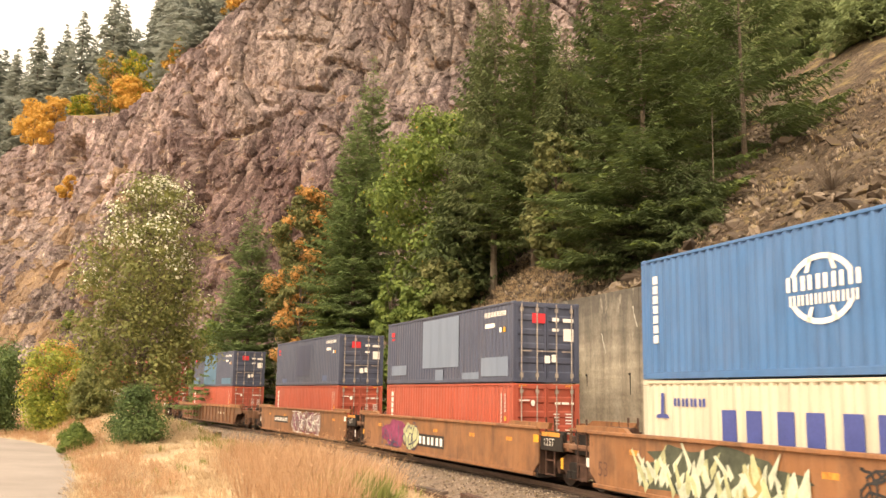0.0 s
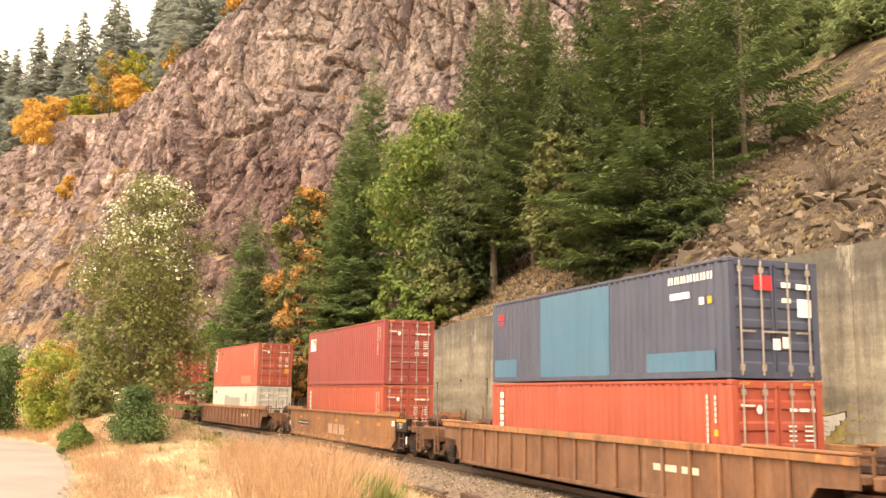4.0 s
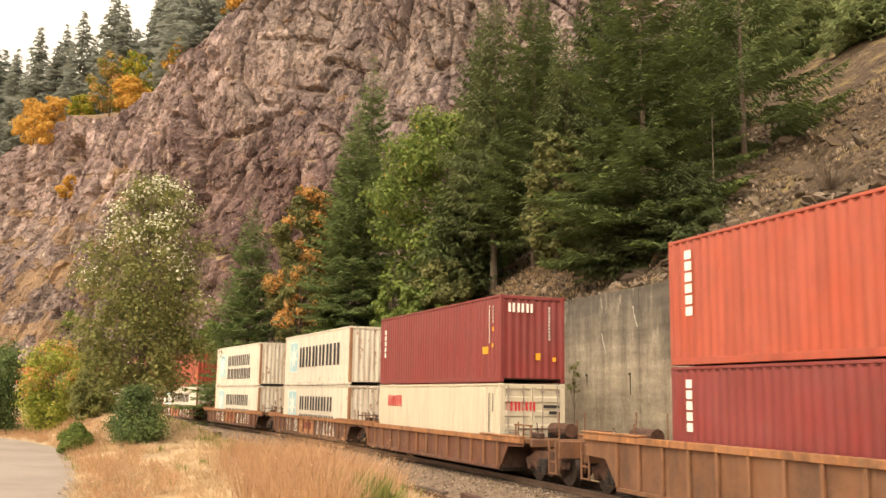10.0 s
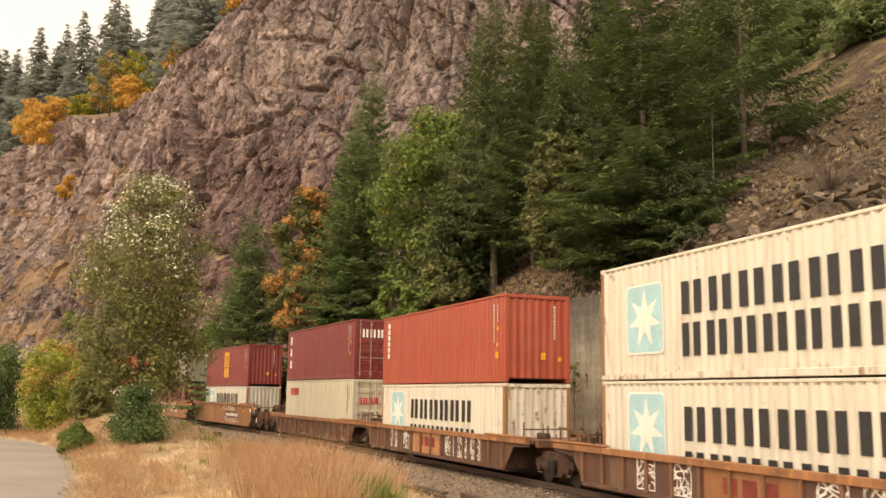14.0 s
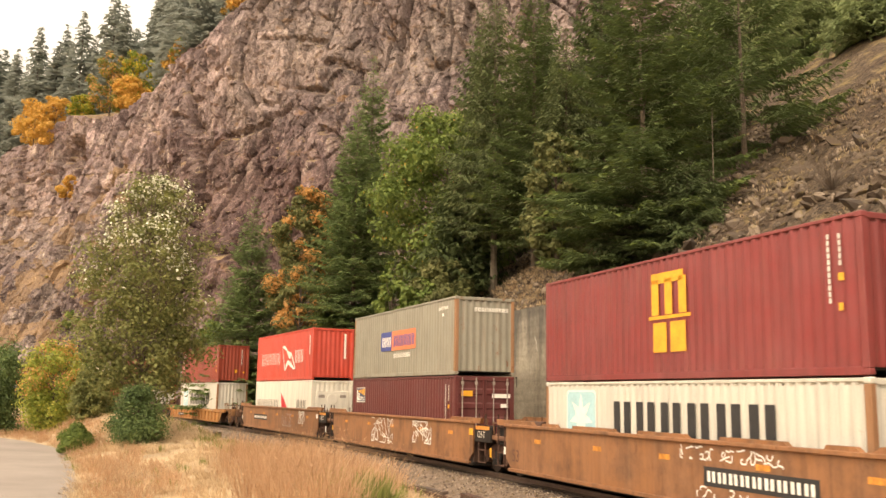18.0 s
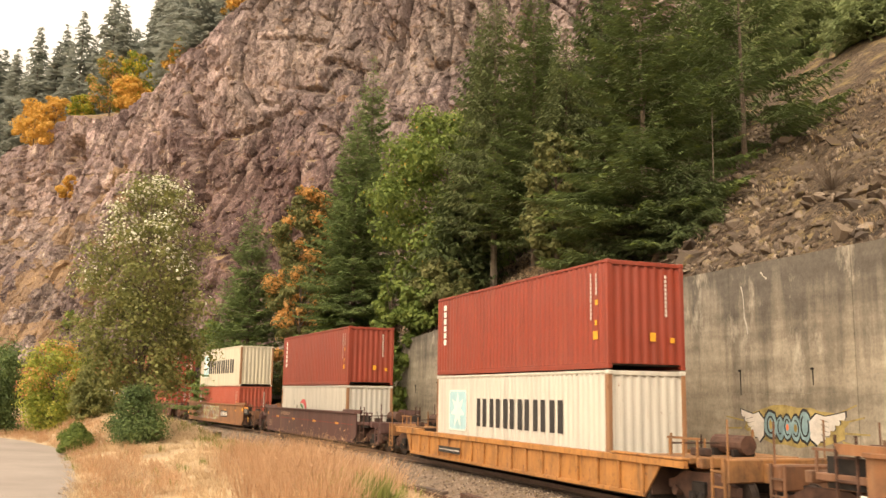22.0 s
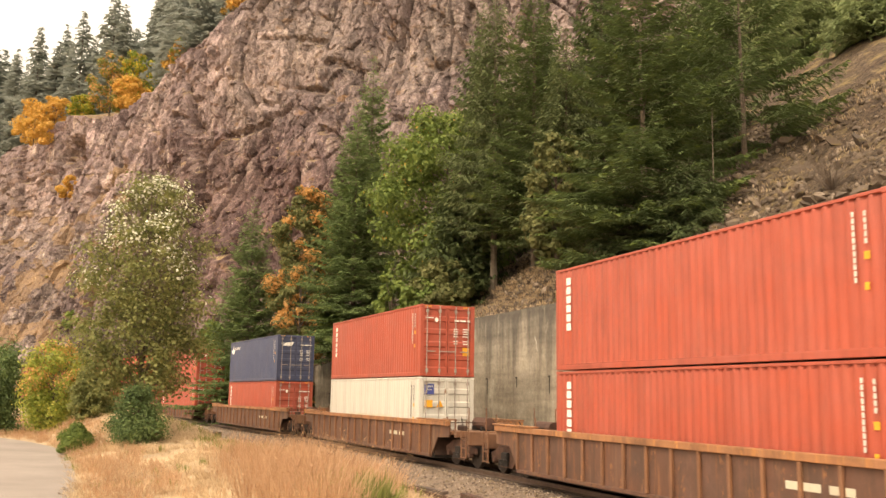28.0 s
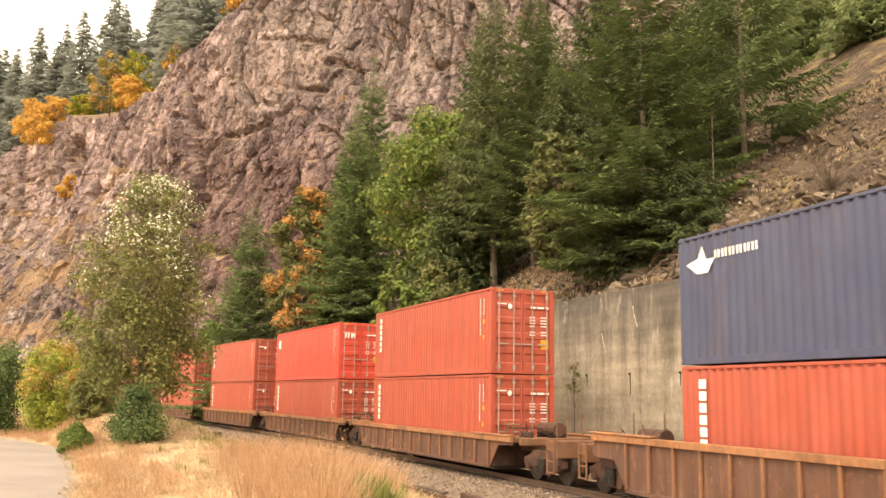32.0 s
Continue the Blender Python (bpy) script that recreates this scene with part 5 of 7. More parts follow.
for i in range(90):
    s, n = rng.uniform(-8, 30), rng.uniform(-9, -5)
    p = on_track(s, n)
    green.append((p.x, p.y, ground_z(p.x, p.y) - 0.02, rng.uniform(0.5, 0.8)))
for i in range(900):
    s = -6 + 56 * rng.random()
    n = -13.6 + road_bend(s) + 2.4 * rng.random()
    p = on_track(s, n)
    red.append((p.x, p.y, ground_z(p.x, p.y) - 0.02, rng.uniform(0.25, 0.55)))
blades("dry_grass", straw, 18, 0.25, GRASS, "pale straw-coloured dry grass on the bank", 1, 0.24, 0.009, 1.1, 0.05)
blades("reddish_grass", red, 18, 0.95, GRASS_RED, "tall reddish dry grass beside the track", 2, 0.2, 0.006, 0.5, 0.08)
blades("green_weeds", green, 16, 0.72, GREEN_WEED, "yellow-green weeds in the dry grass", 3, 0.12)
# grass on the road verge, the far bank and the slope
verge = []
for i in range(3400):
    s, n = rng.uniform(-14, 66), rng.uniform(-30, -12.4)
    if -18.9 + road_bend(s) < n < -13.6 + road_bend(s):
        continue
    p = on_track(s, n)
    verge.append((p.x, p.y, ground_z(p.x, p.y) - 0.02, rng.uniform(0.6, 1.2)))
blades("verge_grass", verge, 16, 0.38, GRASS_RED, "dry reddish grass along the road", 4, 0.2)
hill_tufts = []
for i in range(2000):
    s = rng.uniform(-25, 45)
    n = rng.uniform(16, 27) if s < 6 and rng.random() < 0.6 else rng.uniform(5.6, 14)
    if s < 6 and n < 15 and rng.random() < 0.7:
        continue
    p = on_track(s, n)
    hill_tufts.append((p.x, p.y, hill_z(s, n) - 0.03, rng.uniform(0.6, 1.3)))
under = []
for i in range(800):
    x, y = rng.uniform(0.3, 8.0), rng.uniform(42, 55)
    s, n = track_sn(x, y)
    if 5.7 < n < 13:
        under.append((x, y, hill_z(s, n) - 0.03, rng.uniform(0.6, 1.4)))
blades("bank_grass", under, 16, 0.17, GRASS, "dry tan grass on the bank beneath the firs", 6, 0.3, 0.016, 0.8)
blades("slope_grass", hill_tufts, 16, 0.22, GRASS, "dry yellow grass on the slope", 5, 0.35, 0.018, 0.8)
# thin dry weed stems close to the camera's side of the track
for i in range(16):
    s, n = -13 + i * 0.55 + rng.uniform(-0.3, 0.3), rng.uniform(-5.2, -4.0)
    p = on_track(s, n)
    st = new("weed_stem")
    h = rng.uniform(0.6, 0.95)
    part("stem", Shape().tube((0, 0, -0.05), (rng.uniform(-0.1, 0.1), 0, h), 0.009, 0.004, 4).mesh("stem", PALE_BARK), None, st)
    for j in range(7):
        z, a = h * (0.35 + 0.09 * j), j * 2.4
        part("twig", Shape().tube((0, 0, z), (math.cos(a) * 0.13, math.sin(a) * 0.13, z + 0.12), 0.005, 0.002, 3).mesh("twig", PALE_BARK), None, st)
    stand(st, p.x, p.y, ground_z(p.x, p.y), label="dry branching weed stem beside the track", category="plant", group="dry weed stems")

# old rail and timbers left beside the track
p0, p1 = on_track(6.0, -3.9), on_track(-12, -4.0)
rows = [[on_track(s, -4.0 + dx, ground_z(*on_track(s, -4.0).xy) + 0.19 + dz) for dx, dz in RAIL] for s in np.arange(-12, 7.1, 1.0)]
tagged(new("old_rail", sheet("old_rail", rows, RUSTY, False)), "rusty length of rail lying beside the track", "rail")
for s, n, ln, w, h, turn, mat, lab in ((0.4, -3.35, 2.3, 0.22, 0.16, 4, TIE, "dark old timber lying beside the track"), (-3.2, -3.2, 2.6, 0.24, 0.2, -3, RUSTY, "rusty beam lying beside the track"),
                                       (-2.4, -3.05, 0.9, 0.06, 0.04, 8, WHITE, "pale wooden stick on the ballast"), (4.2, -4.6, 2.0, 0.25, 0.18, 14, TIE, "weathered timber in the grass"),
                                       (29.5, -5.4, 2.4, 0.3, 0.45, 20, TIE, "stack of dark timbers beside the track"), (27.0, -5.3, 3.0, 0.2, 0.15, 8, PALE_BARK, "pale plank beside the track")):
    p = on_track(s, n)
    ob = new("timber", Shape().box(-ln / 2, ln / 2, -w / 2, w / 2, 0, h, 0.012).mesh("timber", mat))
    ob.matrix_world = pose(p.x, p.y, ground_z(p.x, p.y) + 0.01, 0, 0, heading(s) + turn)
    tagged(ob, lab, "timber")


# ---- spray painting on the wall ----
def on_wall(name, outlines, mat, n, label):
    sh = Shape()
    for o in outlines:
        sh.add([on_track(-s, n, 1.76 + (z - 1.4) * 1.12) for s, z in o], [tuple(range(len(o)))])
    return part(name, sh, mat, wall, label)


def grow(o, k):
    cx, cz = sum(p[0] for p in o) / len(o), sum(p[1] for p in o) / len(o)
    return [(cx + (x - cx) * k, cz + (z - cz) * k) for x, z in o]


def patch(seed, x0, x1, z0, z1, k=14):
    r = random.Random(seed)
    return [((x0 + x1) / 2 + math.cos(6.283 * i / k) * (x1 - x0) / 2 * r.uniform(0.86, 1.03), (z0 + z1) / 2 + math.sin(6.283 * i / k) * (z1 - z0) / 2 * r.uniform(0.86, 1.03)) for i in range(k)]


def feathers(x0, x1, z, d):
    """The outline of a spread wing from x0 (root) to x1 (tip), with rounded feather ends along its lower edge."""
    ln = abs(x1 - x0)
    out = [(x0, z - 0.3), (x0 - 0.03 * d, z + 0.1), (x0 + 0.2 * ln * d, z + 0.3), (x0 + 0.45 * ln * d, z + 0.24), (x0 + 0.75 * ln * d, z + 0.3), (x1, z + 0.36)]
    for i in range(5):
        a, b = 1.0 - 0.14 * i, 0.82 - 0.13 * i
        out += [(x0 + a * ln * d, z + 0.24 - 0.13 * i), (x0 + (a - 0.04) * ln * d, z + 0.17 - 0.13 * i), (x0 + b * ln * d, z + 0.17 - 0.13 * i)]
    return out + [(x0 + 0.2 * ln * d, z - 0.46)]


def ring_of(cx, cz, rx, rz, k, wide, start=0.0, span=1.0):
    """A curved stroke: part of an oval band."""
    a = [6.283 * (start + span * i / k) for i in range(k + 1)]
    return [(cx + rx * math.cos(t), cz + rz * math.sin(t)) for t in a] + [(cx + (rx - wide) * math.cos(t), cz + (rz - wide) * math.sin(t)) for t in reversed(a)]


on_wall("spray_halo", [patch(1, 4.3, 8.75, 0.9, 1.98, 26)] + [[(x0, z), (x0, z + 0.05), (x1, z + dz + 0.04), (x1, z + dz)] for x0, x1, z, dz in ((4.5, 3.7, 1.5, 0.1), (4.4, 3.75, 1.3, -0.02), (4.5, 3.9, 1.1, -0.12), (8.5, 9.2, 1.55, 0.14), (8.5, 9.35, 1.3, 0.0), (8.4, 9.2, 1.1, -0.12), (8.3, 8.95, 1.75, 0.22))],
        YELLOW_SPRAY, 4.994, "yellow spray-paint halo")
wings = [feathers(5.38, 4.42, 1.46, -1.0), feathers(7.25, 8.55, 1.46, 1.0)]
letters = [patch(2, 5.4, 5.98, 1.08, 1.8), patch(4, 5.9, 6.25, 1.05, 1.68), patch(6, 6.18, 6.55, 1.08, 1.7), patch(7, 6.5, 6.9, 1.02, 1.72), patch(8, 6.82, 7.32, 1.05, 1.85)]
on_wall("spray_outline", [grow(w, 1.1) for w in wings] + [grow(o, 1.2) for o in letters], BLACK, 4.990, "black spray-paint outline")
on_wall("spray_wing", wings, DULL_WHITE, 4.986, "white painted wings")
on_wall("feather_line", [[(x, z), (x + 0.02, z + 0.02), (x + 0.3 * d, z - 0.04), (x + 0.3 * d, z - 0.06)] for x, d in ((4.95, -1), (7.65, 1)) for z in (1.62, 1.5, 1.38, 1.26)], GREY_MARK, 4.983, "grey feather lines")
for o in letters:
    on_wall("spray_letter", [o], TEAL_SPRAY, 4.986, "teal spray-paint shape")
on_wall("spray_stroke", [ring_of(5.69, 1.44, 0.17, 0.24, 10, 0.05), ring_of(6.07, 1.4, 0.1, 0.2, 8, 0.04, 0.25, 0.6), ring_of(6.37, 1.4, 0.12, 0.22, 8, 0.04, 0.1, 0.75), ring_of(6.7, 1.38, 0.13, 0.22, 8, 0.04, 0.6, 0.7), ring_of(7.06, 1.45, 0.17, 0.28, 10, 0.05, 0.3, 0.8)], BLACK, 4.983, "black strokes inside the shapes")
on_wall("spray_letter", [patch(10, 5.62, 5.76, 1.3, 1.6, 8), patch(11, 6.62, 6.78, 1.28, 1.5, 6)], YELLOW_SPRAY, 4.980, "yellow spray-paint shape")
on_wall("spray_letter", [patch(3, 6.3, 6.44, 1.3, 1.5, 6)], MARK_ORANGE, 4.980, "orange spray-paint shape")


# ---- the train ----
HL, HW = 6.096, 1.219
HC, STD = 2.896, 2.591
cache = {}


def shared(key, make, mat):
    """One mesh for all parts that are alike."""
    k = (key, mat.name)
    if k not in cache:
        cache[k] = make().mesh(key[0], mat)
    return cache[k]


def corrugated(x0, x1, z0, z1, y, deep, pitch, pocket=0.0):
    """A trapezoid-ribbed steel sheet in the xz plane; y is the outer face, deep the depth behind it."""
    sh = Shape()
    n = max(1, round((x1 - x0) / pitch))
    p = (x1 - x0) / n
    xs = []
    for i in range(n):
        a = x0 + i * p
        xs += [(a, 0), (a + 0.26 * p, 0), (a + 0.5 * p, 1), (a + 0.76 * p, 1)]
    xs.append((x1, 0))
    k = len(xs)
    rows = [(z0, deep), (z1, deep)] if not pocket else [(z0, deep), (z1 - pocket, deep), (z1 - pocket + 0.004, deep + 0.05), (z1, deep + 0.05)]
    vs = [(x, y + dd * d, z) for z, dd in rows for x, d in xs]
    return sh.add(vs, [(q * k + i, q * k + i + 1, (q + 1) * k + i + 1, (q + 1) * k + i) for q in range(len(rows) - 1) for i in range(k - 1)])


def turn_end(sh, x_end, sign):
    """Turn a shape drawn in the xz plane onto an end of the container."""
    sh.v = [(x_end - sign * y, sign * x, z) for x, y, z in sh.v]
    return sh


def door_leaf(half, h):
    """One door leaf with four pressed bands."""
    sh = Shape()
    x0, x1 = (-HW + 0.12, -0.012) if half < 0 else (0.012, HW - 0.12)
    bands = 5
    z = [0.18 + (h - 0.32) * i / bands for i in range(bands + 1)]
    prof = []
    for i in range(bands):
        a, b = z[i], z[i + 1]
        prof += [(a, 0.0), (a + 0.3 * (b - a), 0.0), (a + 0.4 * (b - a), 0.035), (a + 0.9 * (b - a), 0.035)]
    prof.append((z[-1], 0.0))
    k = len(prof)
    inset = 0.07
    sh.add([(x0 + inset, 0.02 + d, q) for q, d in prof] + [(x1 - inset, 0.02 + d, q) for q, d in prof], [(i, i + k, i + k + 1, i + 1) for i in range(k - 1)])
    for a, b in ((x0, x0 + inset), (x1 - inset, x1)):
        sh.box(a, b, 0.005, 0.07, z[0], z[-1])
    sh.box(x0, x1, 0.005, 0.07, z[0] - 0.04, z[0] + 0.03).box(x0, x1, 0.005, 0.07, z[-1] - 0.03, z[-1] + 0.03)
    return sh


def container(h, mat, doors, frame_mat=None, post_mat=None, flat=False):
    """A forty-foot steel container; its base is at z = 0, x runs forward, the near side is -y."""
    fm = frame_mat or mat
    c = new("shipping_container")
    for sg in (-1, 1):
        sh = lambda: corrugated(-HL + 0.16, HL - 0.16, 0.15, h - 0.079, -HW + 0.012, 0.004 if flat else 0.019, 0.6 if flat else 0.275, 0.0 if flat else 0.06)
        if sg < 0:
            part("side_panel", shared(("side_panel", h, flat), sh, mat), mat, c)
        else:
            far = part("side_panel", shared(("side_panel", h, flat), sh, mat), mat, c)
            far.rotation_euler.z = math.pi
        yb = -HW if sg < 0 else HW - 0.07
        part("bottom_rail", shared(("bottom_rail", sg), lambda: Shape().box(-HL + 0.15, HL - 0.15, yb, yb + 0.07, 0.0, 0.155, 0.012), fm), fm, c)
        part("top_rail", shared(("top_rail", sg, h), lambda: Shape().box(-HL + 0.15, HL - 0.15, yb, yb + 0.07, h - 0.08, h - 0.012, 0.01), fm), fm, c)
    for sx in (-1, 1):
        for sy in (-1, 1):
            x0, y0 = (HL - 0.16 if sx > 0 else -HL), (HW - 0.14 if sy > 0 else -HW)
            part("corner_post", shared(("corner_post", sx, sy, h), lambda: Shape().box(x0, x0 + 0.16, y0 + 0.002, y0 + 0.138, 0.115, h - 0.115, 0.015), post_mat or fm), fm, c)
            for top in (0, 1):
                z0 = h - 0.118 if top else 0.0
                part("corner_casting", shared(("corner_casting", sx, sy, top, h),
                     lambda: Shape().box(x0 - 0.003, x0 + 0.165, y0 - 0.003, y0 + 0.15, z0, z0 + 0.118, 0.02), fm), fm, c)
    part("roof", shared(("roof", h), lambda: Shape().box(-HL + 0.06, HL - 0.06, -HW + 0.05, HW - 0.05, h - 0.06, h - 0.02), mat), mat, c)
    part("floor", shared(("floor",), lambda: Shape().box(-HL + 0.1, HL - 0.1, -HW + 0.08, HW - 0.08, 0.1, 0.16), DARK_IRON), DARK_IRON, c)
    for sg in (-1, 1):
        x_end = sg * HL
        for nm, z0, z1 in (("end_sill", 0.0, 0.15), ("end_header", h - 0.13, h - 0.015)):
            a, b = (x_end - 0.09, x_end - 0.01) if sg > 0 else (x_end + 0.01, x_end + 0.09)
            if not (nm == "end_sill" and not doors and sg > 0):
                part(nm, shared((nm, sg, h), lambda: Shape().box(a, b, -HW + 0.14, HW - 0.14, z0, z1, 0.01), fm), fm, c)
        if doors == (sg > 0):
            for half in (-1, 1):
                d = part("door", shared(("door", half, sg, h), lambda: turn_end(door_leaf(half, h), x_end, sg), mat), mat, c)
                for k in (0.27, 0.82):
                    yy = half * (k * (HW - 0.2) + 0.08)
                    part("lock_rod", shared(("lock_rod", half, k, sg, h),
                         lambda: Shape().tube((x_end + sg * 0.02, yy * sg, 0.06), (x_end + sg * 0.02, yy * sg, h - 0.06), 0.021, None, 6)
                         .box(x_end + (0.0 if sg > 0 else -0.05), x_end + (0.05 if sg > 0 else 0.0), yy * sg - 0.05, yy * sg + 0.05, h - 0.32, h - 0.2)
                         .box(x_end + (0.0 if sg > 0 else -0.05), x_end + (0.05 if sg > 0 else 0.0), yy * sg - 0.05, yy * sg + 0.05, 0.16, 0.3)
                         .box(x_end + (0.0 if sg > 0 else -0.05), x_end + (0.05 if sg > 0 else 0.0), min(yy * sg, yy * sg - 0.36 * half * sg), max(yy * sg, yy * sg - 0.36 * half * sg), 0.98, 1.02),
                         STEEL_ROD), STEEL_ROD, d, "pale steel locking bar")
        else:
            part("front_wall", shared(("front_wall", sg, h), lambda: turn_end(corrugated(-HW + 0.13, HW - 0.13, 0.14, h - 0.12, 0.03, 0.024, 0.27, 0.07), x_end, sg), mat), mat, c)
    return c


def mark(c, name, rects, mat, label, at_end=False, y=None):
    """Flat painted marks: rectangles (x0, x1, z0, z1) or outlines on the near side, or on the forward end (y across)."""
    groups = [[r] for r in rects] if len(rects) <= 18 else [rects]
    for g in groups:
        sh = Shape()
        for r in g:
            pts = [(r[0], r[2]), (r[1], r[2]), (r[1], r[3]), (r[0], r[3])] if len(r) == 4 and not isinstance(r[0], tuple) else r
            yy = -HW - 0.003 if y is None else y
            vs = [(HL + 0.004, p, z) for p, z in pts] if at_end else [(p, yy, z) for p, z in pts]
            sh.add(vs, [tuple(range(len(vs)))])
        part(name, sh, mat, c, label)


def word(x0, x1, z0, z1, count, thick=0.28):
    """Upright bars in place of lettering: two for each character."""
    out, p = [], (x1 - x0) / (count - 0.2)
    for i in range(count):
        a = x0 + i * p
        out += [(a, a + thick * p, z0, z1), (a + 0.46 * p, a + (0.46 + thick) * p, z0, z1)]
    return out


def column(x, z_top, z_bot, count, w):
    """Small bars one above another in place of lettering that runs down."""
    p = (z_top - z_bot) / count
    return [(x - w / 2, x + w / 2, z_top - (i + 0.78) * p, z_top - i * p) for i in range(count)]


def star(cx, cz, r, points=7):
    return [(cx + math.sin(math.pi * i / points) * (r if i % 2 == 0 else r * 0.42), cz + math.cos(math.pi * i / points) * (r if i % 2 == 0 else r * 0.42)) for i in range(2 * points)]


def blob(seed, x0, x1, z0, z1, k=14):
    rng = random.Random(seed)
    out = []
    for i in range(k):
        a = 2 * math.pi * i / k
        r = rng.uniform(0.72, 1.05)
        out.append(((x0 + x1) / 2 + math.cos(a) * (x1 - x0) / 2 * r, (z0 + z1) / 2 + math.sin(a) * (z1 - z0) / 2 * r))
    return out


def codes(c, h, mat=None, amber=True):
    mat = mat or DULL_WHITE
    mark(c, "marking", column(5.28, h - 0.32, h - 1.62, 11, 0.065) + column(5.56, h - 0.34, h - 0.95, 5, 0.065), mat, "white number bars")
    if amber:
        mark(c, "marking", [(5.5, 5.64, h - 1.2, h - 1.06), (5.48, 5.59, h - 1.74, h - 1.6)], AMBER, "small amber label")


def door_marks(c, h, square=True):
    ov = [(-0.5 + 0.075 * math.cos(a), h - 0.62 + 0.1 * math.sin(a)) for a in np.linspace(0, 2 * math.pi, 13)[:-1]]
    rows = [(0.3, 0.5, h - 0.66, h - 0.59), (0.55, 0.82, h - 0.66, h - 0.59), (0.88, 1.0, h - 0.66, h - 0.59)]
    for i in range(6):
        z = h - 0.95 - i * 0.1 - (0.1 if i > 3 else 0)
        rows += [(0.26, 0.46, z - 0.035, z), (0.68, 0.94, z - 0.035, z)]
    mark(c, "marking", [ov, (-0.98, -0.62, h - 0.56, h - 0.52)] + rows, WHITE, "white bars on the doors", True)
    if square:
        mark(c, "marking", [(0.68, 0.98, h - 2.05, h - 1.72)], AMBER, "amber square label", True)
    stripes = [[(y + k * 0.07, h - 0.10), (y + k * 0.07 + 0.035, h - 0.10), (y + k * 0.07 + 0.06, h - 0.05), (y + k * 0.07 + 0.025, h - 0.05)] for y in (-1.0, 0.68) for k in range(4)]
    mark(c, "marking", stripes, AMBER, "amber height stripes", True)


def drop(c, h, col=None, tall=1.55):
    mark(c, "marking", column(-5.32, h - 0.3, h - 0.3 - tall, 6, 0.26), col or WHITE, "white blocks running down")
    codes(c, h)


def soft_square(x0, x1, z0, z1, r=0.14):
    """The outline of a square with rounded corners."""
    out = []
    for cx, cz, a0 in ((x1 - r, z1 - r, 0), (x0 + r, z1 - r, 90), (x0 + r, z0 + r, 180), (x1 - r, z0 + r, 270)):
        out += [(cx + r * math.cos(radians(a0 + k * 30)), cz + r * math.sin(radians(a0 + k * 30))) for k in range(4)]
    return out


def starbox(c, h, z0, z1, x0=-2.45, x1=3.5, sq=(0.62, 2.3), second=False, count=6):
    mark(c, "emblem_border", [soft_square(-4.82, -3.18, sq[0] - 0.02, sq[1] + 0.02)], WHITE, "white border of the panel", y=-HW - 0.001)
    mark(c, "emblem_panel", [soft_square(-4.77, -3.23, sq[0] + 0.03, sq[1] - 0.03)], SKYBLUE, "light blue square panel")
    mark(c, "emblem", [star(-4.0, (sq[0] + sq[1]) / 2, min(0.72, (sq[1] - sq[0]) * 0.45))], WHITE, "white seven-pointed star", y=-HW - 0.007)
    mark(c, "marking", word(x0, x1, z0, z1, count), BLACK, "bold black bars")
    if second:
        mark(c, "marking", word(x0, x1 + 0.3, z0 - 0.95, z0 - 0.2, 7), BLACK, "black bars in a second line")


def number_end(c, h):
    mark(c, "marking", column(0.62, h - 0.35, h - 1.5, 10, 0.065), DULL_WHITE, "white number bars", True)
    mark(c, "marking", [(0.1, 0.28, 0.75, 0.98), (0.74, 0.88, 0.72, 0.86)], AMBER, "amber label", True)


def mat_of(c):
    return c.children[0].data.materials[0]


